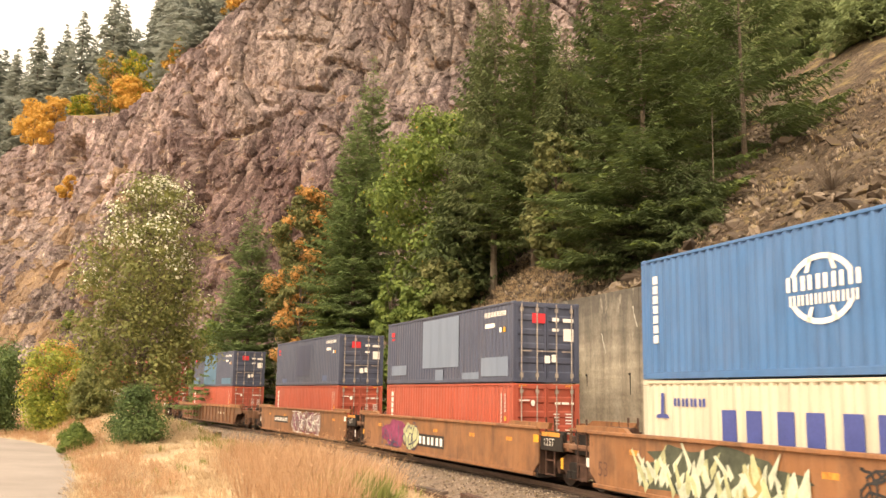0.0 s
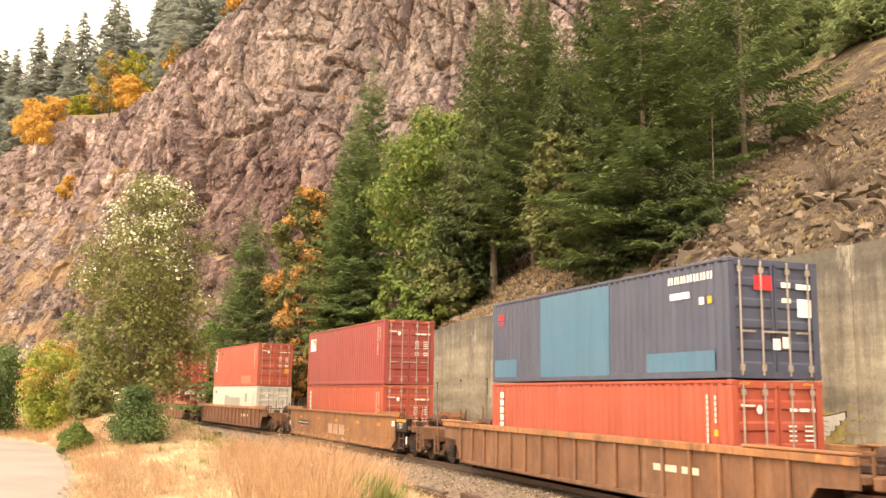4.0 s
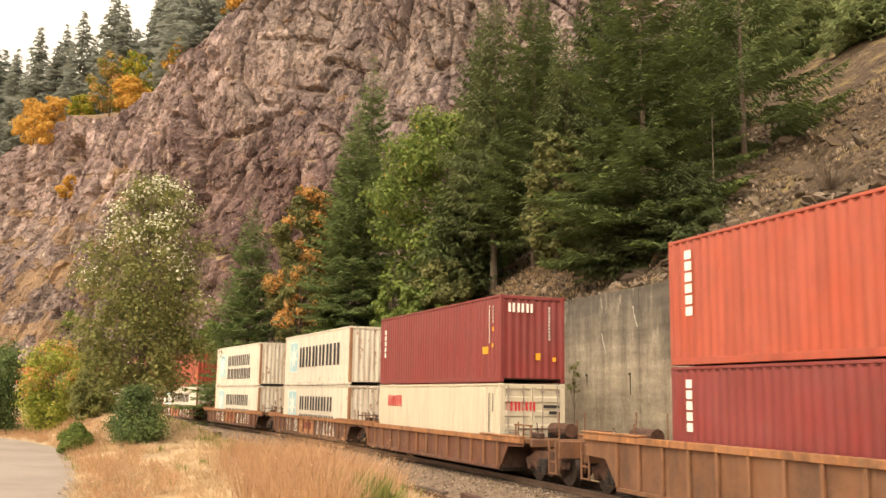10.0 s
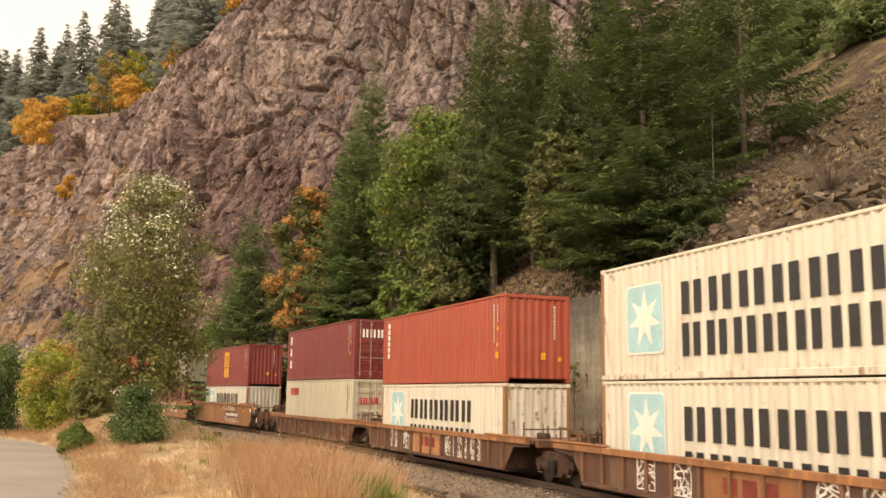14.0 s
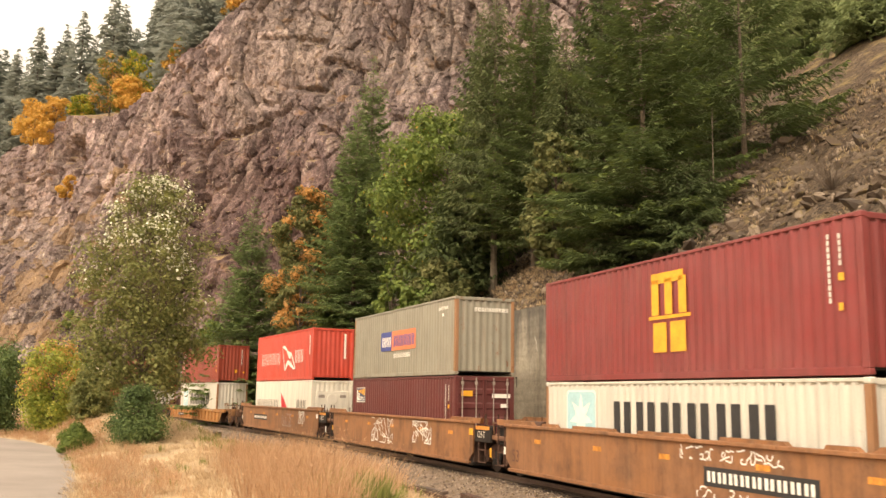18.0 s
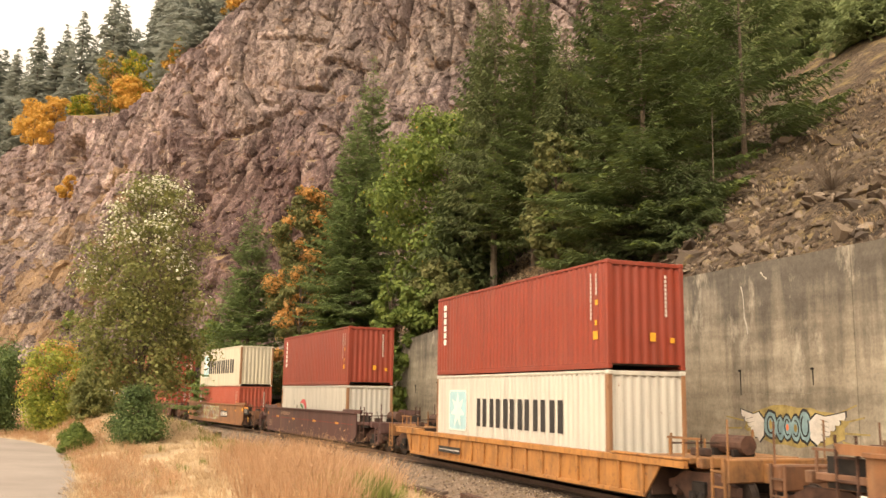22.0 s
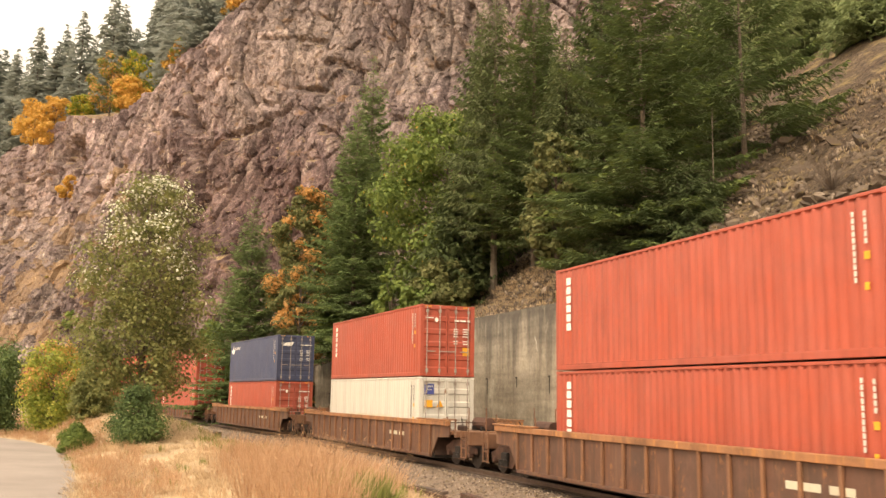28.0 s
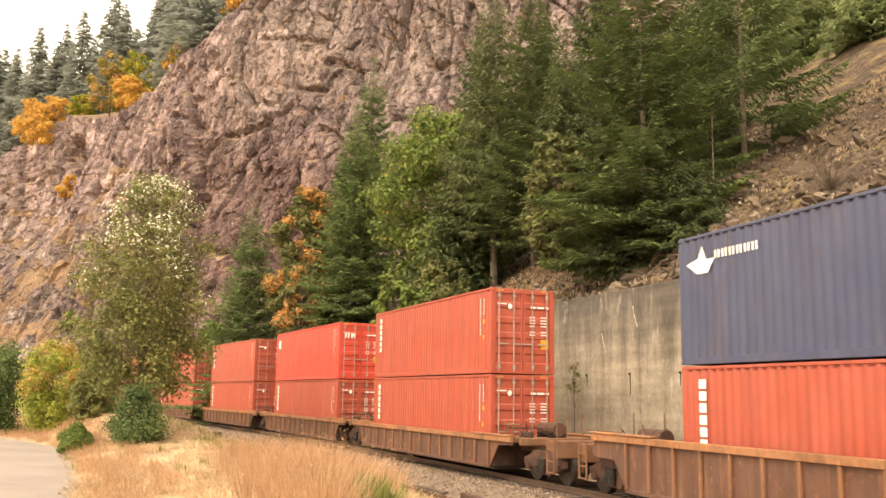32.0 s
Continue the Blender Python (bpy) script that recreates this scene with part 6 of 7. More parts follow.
def deco(c, kind, h):
    d = kind
    if d in ("drop_d", "drop_pale"):
        drop(c, h)
        if d == "drop_pale":
            mark(c, "repaint_patch", [(2.05, 4.6, 0.16, 0.7)], PALE_ORANGE, "paler orange repainted panel")
        door_marks(c, h)
    elif d == "drop_low":
        drop(c, h, tall=1.4)
        door_marks(c, h, False)
    elif d == "drop_b":
        drop(c, h)
        number_end(c, h)
        mark(c, "marking", [(5.38, 5.62, 0.78, 1.0)], AMBER, "amber label")
    elif d == "globe_up":
        mark(c, "marking", column(-5.48, h - 0.45, h - 2.1, 7, 0.2), WHITE, "white bars running down")
        ring = []
        for r in (0.66,):
            for i in range(28):
                a, b = 2 * math.pi * i / 28, 2 * math.pi * (i + 1) / 28
                if abs(math.sin((a + b) / 2)) > 0.42:
                    ring.append([(r * 1.35 * math.cos(a), 1.6 + r * math.sin(a)), (r * 1.35 * math.cos(b), 1.6 + r * math.sin(b)),
                                 (0.86 * r * 1.35 * math.cos(b), 1.6 + 0.84 * r * math.sin(b)), (0.86 * r * 1.35 * math.cos(a), 1.6 + 0.84 * r * math.sin(a))])
        for sg in (-1, 1):
            for zz in ((1.93, 2.2), (1.0, 1.27)):
                ring.append([(sg * 0.3, zz[0]), (sg * 0.42, zz[0]), (sg * 0.3, zz[1]), (sg * 0.2, zz[1])])
        mark(c, "emblem", ring + word(-0.92, 1.0, 1.6, 1.88, 5) + word(-0.85, 0.92, 1.32, 1.52, 8), WHITE, "white globe emblem in plain bars")
        codes(c, h)
    elif d == "globe_low":
        mark(c, "marking", word(-3.05, 5.2, 1.0, 1.95, 5) + word(-4.8, -3.6, 2.0, 2.18, 4), DEEPBLUE, "deep blue bars")
        mark(c, "emblem", [[(-5.55, 1.72), (-4.98, 1.72), (-5.05, 1.8), (-5.2, 1.82), (-5.2, 2.3), (-5.32, 2.3), (-5.34, 1.82), (-5.5, 1.8)]], DEEPBLUE, "small blue ship shape")
        codes(c, h, BLACK, False)
    elif d.startswith("patchy"):
        pm = TEAL_PATCH if d == "patchy3" else (DARK_PATCH if d == "patchy2" else BLUE_PATCH)
        big = {"patchy1": (-1.85, 1.75, 0.58, 2.42), "patchy2": (-1.6, 1.0, 0.5, 2.25), "patchy3": (-2.6, 1.3, 0.12, 2.45)}[d]
        mark(c, "repaint_patch", [big], pm, "repainted rectangle")
        others = {"patchy1": [(3.7, 5.75, 0.2, 0.82), (-5.5, -3.7, 0.35, 0.75), (2.1, 3.5, 0.12, 0.35), (-0.5, 0.3, 0.1, 0.5)],
                  "patchy2": [(-4.6, -3.6, 0.15, 0.4), (3.4, 4.2, 0.2, 0.5)], "patchy3": [(-5.9, -4.2, 0.15, 0.7), (3.0, 5.6, 0.15, 0.6)]}[d]
        mark(c, "repaint_patch", others, {"patchy1": BLUE_PATCH, "patchy2": DEEP_PATCH, "patchy3": TEAL_PATCH}[d], "repainted rectangle")
        mark(c, "emblem", [(-5.6, -5.2, 2.0, 2.18), (-5.55, -5.2, 1.84, 1.93)], MARK_RED, "small red label")
        mark(c, "marking", word(3.95, 5.6, 2.16, 2.33, 7) + [(4.0, 4.75, 1.8, 1.95), (5.1, 5.28, 1.62, 1.78)], WHITE, "white number bars")
        mark(c, "marking", [(5.4, 5.55, 1.62, 1.78)], AMBER, "small amber label")
        mark(c, "emblem", [(-0.53, -0.05, 1.9, 2.22)], MARK_RED, "red label on the door", True)
        mark(c, "marking", [(0.2, 0.45, 1.98, 2.1), (0.6, 1.0, 1.96, 2.08), (0.2, 0.45, 1.65, 1.75), (0.62, 1.0, 1.35, 1.75), (-0.08, 0.12, 0.62, 0.86), (0.18, 0.34, 0.66, 0.9)], WHITE, "white bars on the doors", True)
    elif d == "label_maroon":
        mark(c, "emblem", [(-5.65, -4.6, 1.85, 2.5)], WHITE, "white panel with a yellow wedge")
        mark(c, "emblem", [[(-5.3, 2.44), (-4.65, 2.44), (-4.65, 2.1)]], AMBER, "yellow wedge", y=-HW - 0.007)
        codes(c, h, amber=False)
        door_marks(c, h, False)
    elif d == "plain_low_d":
        codes(c, h, BLACK)
        mark(c, "marking", [(-0.98, -0.56, 2.2, 2.62)], DEEPBLUE, "small blue square", True)
        mark(c, "emblem", [(-0.92, -0.62, 2.48, 2.55), (-0.86, -0.66, 2.36, 2.42), (-0.9, -0.84, 2.26, 2.5)], WHITE, "white bars on the blue square", True)
        mark(c, "marking", [(-0.95, -0.62, 1.68, 1.98), [(-0.45, 1.7), (-0.15, 1.7), (-0.3, 1.98)]], AMBER, "amber labels", True)
        mark(c, "repaint_patch", [(-2.8, 3.0, 0.2, 1.3)], CREAM, "paler repainted panel")
    elif d == "plain_low2":
        codes(c, h, BLACK, False)
        mark(c, "emblem", [(-5.26, -4.9, 2.04, 2.27)], MARK_RED, "small red label")
        mark(c, "emblem", [(-5.26, -4.9, 1.97, 2.03)], WHITE, "white strip under the label")
        mark(c, "repaint_patch", [(-2.38, -1.1, 0.5, 1.94), (-1.09, 1.95, 0.5, 1.8), (3.2, 3.85, 1.5, 2.1)], GREY_PATCH, "grey repainted panel")
        door_marks(c, h, False)
    elif d == "doorword_up":
        mark(c, "marking", column(-5.4, h - 0.55, h - 1.8, 5, 0.22), WHITE, "white bars running down")
        codes(c, h)
        mark(c, "marking", [(4.75, 5.2, 0.95, 1.2)], AMBER, "amber label")
        mark(c, "emblem", word(-0.92, 0.02, 2.32, 2.62, 3), WHITE, "three white blocks", True)
        number_end(c, h)
    elif d == "doorword_low":
        mark(c, "marking", column(-5.4, h - 0.3, h - 1.5, 5, 0.22), WHITE, "white bars running down")
        codes(c, h)
        mark(c, "emblem", word(-0.85, -0.05, 1.9, 2.35, 3), WHITE, "three white blocks", True)
        door_marks(c, h, False)
        mark(c, "marking", [(-0.95, -0.4, 0.95, 1.2)], AMBER, "amber label", True)
        mark(c, "marking", [(4.6, 5.15, 0.95, 1.3)], AMBER, "amber label")
    elif d == "redword_low":
        mark(c, "emblem", word(-5.1, -3.4, 2.05, 2.48, 4) if h > 2.7 else word(-4.9, -3.2, 1.7, 2.15, 4), MARK_RED, "red blocks")
        mark(c, "emblem", word(-0.95, 0.1, 1.7, 2.0, 4), MARK_RED, "red blocks on the door", True)
        mark(c, "marking", [(0.4, 1.0, 1.8, 1.9), (0.6, 0.9, 1.6, 1.7)], BLACK, "black bars", True)
        codes(c, h, BLACK, False)
    elif d == "three_up":
        mark(c, "marking", [(-5.48, -5.16, h - 0.82, h - 0.35), (-5.46, -5.14, h - 1.5, h - 1.05), (-5.44, -5.12, h - 2.2, h - 1.75)], WHITE, "white block")
        codes(c, h)
        mark(c, "emblem", word(-0.8, 0.3, 2.0, 2.4, 3) + [(0.3, 1.0, 1.6, 1.75)], WHITE, "white blocks on the door", True)
    elif d == "starbox_up_big":
        starbox(c, h, 1.02, 2.15, -2.8, 4.5, (0.75, 2.5))
    elif d == "starbox_up2":
        starbox(c, h, 1.45, 2.2, second=True)
    elif d == "starbox_up":
        starbox(c, h, 0.95, 1.95, -3.1, 4.3, (0.7, 2.4))
    elif d == "starbox_hi":
        starbox(c, h, 1.15, 2.08, -2.3, 3.75, (0.95, 2.35))
    elif d == "starbox_low":
        starbox(c, h, 1.25, 2.0)
        mark(c, "marking", word(-2.45, 3.8, 0.45, 1.02, 7), BLACK, "black bars in a second line")
    elif d == "goldmark":
        mark(c, "emblem", [(-0.5, -0.2, 1.5, 2.35), (0.05, 0.35, 1.5, 2.35), (0.6, 0.9, 1.5, 2.35), (-0.5, 0.8, 2.25, 2.5), (-0.62, 1.05, 1.4, 1.48), (-0.45, 0.1, 0.62, 1.32), (0.25, 0.85, 0.62, 1.32)], AMBER, "yellow block emblem")
        codes(c, h)
        number_end(c, h)
    elif d == "twopanel":
        mark(c, "emblem_panel", [(-2.15, -0.75, 1.12, 1.95)], DEEPBLUE, "dark blue panel")
        mark(c, "emblem_panel", [(-0.75, 2.1, 1.12, 1.95)], MARK_ORANGE, "orange panel")
        mark(c, "marking", word(-1.95, -0.85, 1.3, 1.72, 3) + word(-0.45, 1.5, 0.8, 0.98, 8) + word(4.5, 5.4, 2.45, 2.58, 5) + [(4.85, 5.0, 2.2, 2.32)], WHITE, "white bars", y=-HW - 0.007)
        mark(c, "marking", word(-0.5, 1.95, 1.28, 1.75, 8), DEEPBLUE, "dark blue bars", y=-HW - 0.007)
        mark(c, "marking", word(-0.45, 0.95, 2.35, 2.5, 10), WHITE, "white bars", True)
    elif d == "wedge_low":
        mark(c, "emblem_border", [(-5.46, -4.2, 1.8, 2.47)], WHITE, "white border of the label")
        mark(c, "emblem_panel", [(-5.43, -4.23, 1.83, 2.44)], NAVY, "dark navy label", y=-HW - 0.005)
        for k in range(4):
            mark(c, "beam", [[(-5.22, 2.29 + 0.01 * k), (-4.24, 2.1 + 0.085 * k), (-4.24, 2.168 + 0.085 * k), (-5.22, 2.298 + 0.01 * k)]], AMBER, "yellow beam", y=-HW - 0.007)
        mark(c, "emblem", [[(-5.39, 1.86), (-5.24, 1.86), (-5.27, 2.15), (-5.24, 2.18), (-5.27, 2.35), (-5.32, 2.39), (-5.37, 2.35), (-5.39, 2.18)], (-5.2, -5.02, 1.87, 2.2)], WHITE, "white emblem", y=-HW - 0.007)
        mark(c, "marking", word(-4.98, -4.28, 1.87, 2.06, 5, 0.24), WHITE, "white bars", y=-HW - 0.007)
        codes(c, h)
        mark(c, "emblem", [(-0.95, -0.5, 2.15, 2.35)], AMBER, "yellow block on the door", True)
        mark(c, "marking", [(0.3, 1.05, 2.1, 2.25), (0.65, 0.95, 1.75, 1.88)], WHITE, "white bars on the door", True)
    elif d == "kite_up":
        mark(c, "marking", word(-4.8, -0.4, 0.97, 1.72, 7, 0.13) + word(2.75, 4.4, 1.0, 1.75, 3, 0.17), WHITE, "thin white bars")
        mark(c, "emblem", [[(-0.1, 2.05), (0.5, 2.1), (1.2, 1.75), (1.95, 1.62), (1.75, 1.25), (1.45, 1.3), (0.9, 1.75), (0.2, 1.95)], [(1.2, 1.2), (1.8, 1.1), (2.75, 0.65), (2.45, 0.62), (1.3, 0.95), (0.75, 0.55), (0.85, 1.0)], [(-0.1, 2.05), (0.05, 1.9), (0.72, 0.62), (0.6, 0.55)], [(1.95, 1.62), (2.85, 0.72), (2.75, 0.65), (1.8, 1.55)]], WHITE, "white kite-shaped emblem")
        mark(c, "marking", [(5.5, 5.62, 1.4, 2.5)], WHITE, "white bar")
        mark(c, "marking", [(0.62, 0.74, 1.2, 2.6)], WHITE, "white bar", True)
    elif d == "kite_low":
        mark(c, "marking", word(-5.5, -0.4, 1.0, 1.75, 7, 0.1) + word(3.4, 5.2, 1.05, 1.8, 3, 0.14), DARK_IRON, "grey bars")
        mark(c, "emblem", [[(0.0, 2.2), (0.9, 1.7), (1.75, 1.05), (1.2, 1.12), (0.75, 0.9), (0.35, 0.9)], [(2.3, 1.25), (2.75, 0.9), (2.05, 0.9)]], MARK_RED, "red kite-shaped emblem")
        part("cooling_cover", Shape().box(HL + 0.002, HL + 0.06, -0.95, 0.95, 0.9, 2.3, 0.02).tube((HL + 0.05, 0.0, 1.85), (HL + 0.09, 0.0, 1.85), 0.34, 0.3, 16), mat_of(c), c, "white cover of the cooling unit")
        part("cooling_port", Shape().box(HL + 0.005, HL + 0.03, -0.45, 0.0, 0.35, 0.8, 0.02).box(HL + 0.005, HL + 0.03, 0.35, 0.62, 0.45, 0.78, 0.02), DARK_IRON, c, "dark service opening")
        for y0, y1, z in ((-0.8, -0.45, 2.1), (0.45, 0.8, 2.1), (-0.85, 0.85, 1.25)):
            part("cooling_panel", Shape().box(HL + 0.06, HL + 0.075, y0, y1, z - 0.16, z, 0.006), STEEL_ROD, c)
        mark(c, "emblem", [[(-0.16, 2.26), (0.2, 2.12), (-0.05, 2.08)]], MARK_RED, "small red emblem", True)
    elif d == "curve_low":
        mark(c, "emblem", [[(-2.02, 1.66), (-1.6, 1.84), (-1.1, 1.82), (-0.82, 1.5), (-0.78, 1.1), (-1.05, 1.1), (-1.12, 1.45), (-1.5, 1.6), (-2.0, 1.6)]], PINK, "pink curved emblem")
        mark(c, "emblem", [[(-2.02, 1.58), (-1.55, 1.5), (-1.32, 1.15), (-1.6, 1.1), (-1.62, 1.3), (-1.98, 1.48)]], LEAF_GREEN, "green curved emblem")
        mark(c, "marking", [(-2.85, -2.5, 1.2, 1.5), (-3.3, -3.2, 1.5, 1.75)], GREY_MARK, "grey patch")
    elif d == "bird":
        mark(c, "emblem", [[(-5.8, 2.25), (-5.35, 2.35), (-5.2, 2.62), (-5.05, 2.3), (-4.75, 2.3), (-5.0, 2.0), (-5.4, 2.0)]], WHITE, "white bird-like emblem")
        mark(c, "marking", word(-4.75, -3.3, 2.28, 2.46, 6), WHITE, "white bars")
        codes(c, h)
        door_marks(c, h, False)
        mark(c, "emblem", [[(-0.9, 2.2), (-0.3, 2.2), (-0.15, 2.45), (-0.7, 2.4)]], WHITE, "white emblem on the door", True)
    elif d == "red_d":
        mark(c, "emblem", [(-5.6, -5.1, 1.95, 2.45)], WHITE, "white square label")
        codes(c, h)
        door_marks(c, h, True)
        mark(c, "emblem", word(-0.9, -0.3, 2.1, 2.35, 2), WHITE, "white blocks", True)


# ---- well cars ----
def ribbed_side(x0, x1, z0, z1, y, style, mat):
    """One side of a well car: plate with chamfered ends over the trucks."""
    if style == "smooth":
        return Shape().prism([(x0 - 0.15, 0.62), (x0 + 0.3, z0), (x1 - 0.3, z0), (x1 + 0.15, 0.62), (x1 + 0.15, z1), (x0 - 0.15, z1)], y, y + 0.05)
    return Shape().prism([(x0 - 1.5, 1.02), (x0 - 0.5, 0.98), (x0 + 0.1, z0), (x1 - 0.1, z0), (x1 + 0.5, 0.98), (x1 + 1.5, 1.02), (x1 + 1.5, z1), (x0 - 1.5, z1)], y, y + 0.05)


def truck(parent, x, mat):
    t = part("truck", Shape().box(x - 0.22, x + 0.22, -1.2, 1.2, 0.42, 0.72, 0.03).box(x - 0.3, x + 0.3, -0.4, 0.4, 0.7, 0.98, 0.03), DARK_IRON, parent, "dark cast-steel railway truck")
    for sy in (-1, 1):
        y0 = sy * 1.02 - 0.07
        prof = [(-1.2, 0.5), (-1.2, 0.68), (-0.95, 0.74), (-0.55, 0.92), (0.55, 0.92), (0.95, 0.74), (1.2, 0.68), (1.2, 0.5), (0.75, 0.5), (0.42, 0.24), (-0.42, 0.24), (-0.75, 0.5)]
        part("side_frame", Shape().prism([(x + a, b) for a, b in prof], y0, y0 + 0.14), RUSTY, t)
        for k in (-1, 1):
            part("bearing_cap", Shape().tube((x + k * 0.89, sy * 1.0, 0.46), (x + k * 0.89, sy * 1.16, 0.46), 0.13, 0.11, 10), RUSTY, t)
        part("spring_nest", Shape().tube((x - 0.15, y0 + 0.1 * sy, 0.3), (x - 0.15, y0 + 0.1 * sy, 0.5), 0.1, None, 8).tube((x + 0.15, y0 + 0.1 * sy, 0.3), (x + 0.15, y0 + 0.1 * sy, 0.5), 0.1, None, 8), DARK_IRON, t)
    sets = []
    for k in (-1, 1):
        key = ("wheelset", "wheels")
        if key not in cache:
            w = Shape().tube((0, -0.95, 0), (0, 0.95, 0), 0.085, None, 10)
            for sy in (-1, 1):
                w.tube((0, sy * 0.69, 0), (0, sy * 0.82, 0), 0.457, 0.45, 24)
                w.tube((0, sy * 0.66, 0), (0, sy * 0.69, 0), 0.49, 0.487, 24)
                w.box(-0.05, 0.05, sy * 0.83 - 0.012, sy * 0.83 + 0.012, 0.1, 0.36)
            cache[key] = w.mesh("wheelset", WHEEL_STEEL)
        ws = part("wheelset", cache[key], None, t)
        ws.location = (x + k * 0.89, 0, 0.457)
        sets.append((ws, x + k * 0.89))
    return sets


def well_car(style, mat, lf, lr, front, rear, deep, chord, well):
    """A well car unit: x forward; joints at +lf and -lr. front and rear: own truck there ("C": coupler, "A": shared joint with a truck, "": none)."""
    car = new("well_car")
    z0, z1 = 0.28, chord
    end_mat = {YELLOW_CAR: YELLOW_END, TAN: RIB_TAN, PLUM_CAR: PLUM_CAR}.get(mat, RIB_TAN)
    rib_mat = RIB_LIT_RUST if mat in (RUST_CAR, BROWN_CAR, RIB_TAN, DARK_CAR) else mat
    chord_mat = mat if style == "smooth" or mat is YELLOW_CAR else CHORD
    for sy in (-1, 1):
        y = -1.49 if sy < 0 else 1.44
        part("side_sill", ribbed_side(-well, well, z0, z1, y, style, mat), mat, car)
        reach_c = well + (0.15 if style == "smooth" else 1.5)
        part("top_chord", Shape().box(-reach_c, reach_c, min(y, y - 0.02 * -sy) - (0.07 if sy < 0 else 0.0), y + 0.05 + (0.07 if sy > 0 else 0.0), z1, z1 + (0.09 if style == "smooth" else 0.165), 0.015), chord_mat, car, "" if style == "smooth" else "rust-orange top chord")
        part("bottom_chord", Shape().box(-well + 0.1, well - 0.1, y - (0.05 if sy < 0 else 0.0), y + 0.05 + (0.05 if sy > 0 else 0.0), z0 - 0.04, z0 + 0.06, 0.01), mat, car)
        if style == "ribbed":
            k = round((2 * well - 0.3) / 1.03) + 1
            for i in range(k):
                x = -well + 0.15 + (2 * well - 0.3) * i / (k - 1)
                ys = (-1.57, -1.492) if sy < 0 else (1.492, 1.57)
                part("rib", shared(("rib", round(x, 2), sy, z1), lambda: Shape().box(x - 0.045, x + 0.045, ys[0], ys[1], z0 + 0.06, z1 - 0.001, 0.012), rib_mat), rib_mat, car)
        for k in (-1, 1):
            if style == "smooth":
                continue
            x = k * (well + 0.1)
            ys = (-1.6, -1.38) if sy < 0 else (1.38, 1.6)
            part("walk_plate", Shape().box(x - 1.5, x + 1.4, ys[0], ys[1], z1 + 0.175, z1 + 0.225, 0.012), chord_mat, car)
        if style == "smooth":
            for k in (-1, 1):
                ys = (-1.52, -1.4) if sy < 0 else (1.4, 1.52)
                part("guide_plate", Shape().prism([(k * 6.2, z1 + 0.02), (k * 8.9, z1 + 0.02), (k * 9.0, z1 + 0.2), (k * 6.55, z1 + 0.2)][::k], ys[0], ys[1]), mat, car)
                part("end_panel", Shape().box(*sorted((k * (well + 0.15), k * (well + 1.3))), *sorted((sy * 1.2, sy * 1.3)), 0.98, z1 - 0.04, 0.01), DARK_IRON, car)
                part("step_ladder", Shape().box(k * (well + 0.45) - 0.02, k * (well + 0.45) + 0.02, *sorted((sy * 1.38, sy * 1.42)), 0.3, z1 + 0.35).box(k * (well + 0.95) - 0.02, k * (well + 0.95) + 0.02, *sorted((sy * 1.38, sy * 1.42)), 0.3, z1 + 0.35)
                     .box(*sorted((k * (well + 0.45), k * (well + 0.95))), *sorted((sy * 1.38, sy * 1.42)), 0.32, 0.36).box(*sorted((k * (well + 0.45), k * (well + 0.95))), *sorted((sy * 1.38, sy * 1.42)), 0.72, 0.76)
                     .box(*sorted((k * (well + 0.45), k * (well + 0.95))), *sorted((sy * 1.38, sy * 1.42)), 1.12, 1.16).box(*sorted((k * (well + 0.45), k * (well + 0.95))), *sorted((sy * 1.38, sy * 1.42)), 1.52, 1.56), RUSTY, car, "steel ladder at the car's end")
    part("well_floor", Shape().box(-well, well, -1.44, 1.44, 0.2, 0.3).box(-well, well, -1.42, 1.42, 0.3, 0.34), DARK_IRON, car)
    sets = []
    for sg, reach, kind in ((1, lf, front), (-1, -lr, rear)):
        a, b = sorted((sg * (well - 0.05), reach - (sg * 0.55 if kind == "C" else sg * 0.25)))
        part("bulkhead", Shape().box(sg * well - 0.05, sg * well + 0.05, -1.4, 1.4, 0.3, 1.2, 0.01), GRIME, car)
        part("end_platform", Shape().box(a, b, -0.42, 0.42, 0.78, 1.18, 0.02).box(*sorted((sg * well, sg * (well + 1.5))), -1.4, 1.4, 1.1, 1.24, 0.02), end_mat, car)
        cross = sg * (well + 1.75)
        part("cross_beam", Shape().box(cross - 0.09, cross + 0.09, -1.35, 1.35, 1.02, 1.25, 0.02), end_mat, car)
        if kind == "C":
            part("coupler", Shape().box(*sorted((reach - sg * 0.75, reach + sg * 0.02)), -0.16, 0.16, 0.72, 1.0, 0.05).box(*sorted((reach - sg * 0.2, reach - sg * 0.02)), -0.24, 0.24, 0.66, 1.05, 0.06), RUSTY, car, "rusty coupler")
            part("end_sill", Shape().box(*sorted((reach - sg * 0.95, reach - sg * 0.7)), -1.35, 1.35, 0.78, 1.28, 0.03), end_mat, car)
            for y in (-1.3, 1.3):
                part("grab_post", Shape().tube((reach - sg * 0.75, y, 0.5), (reach - sg * 0.75, y, 2.1), 0.022, None, 6), end_mat, car)
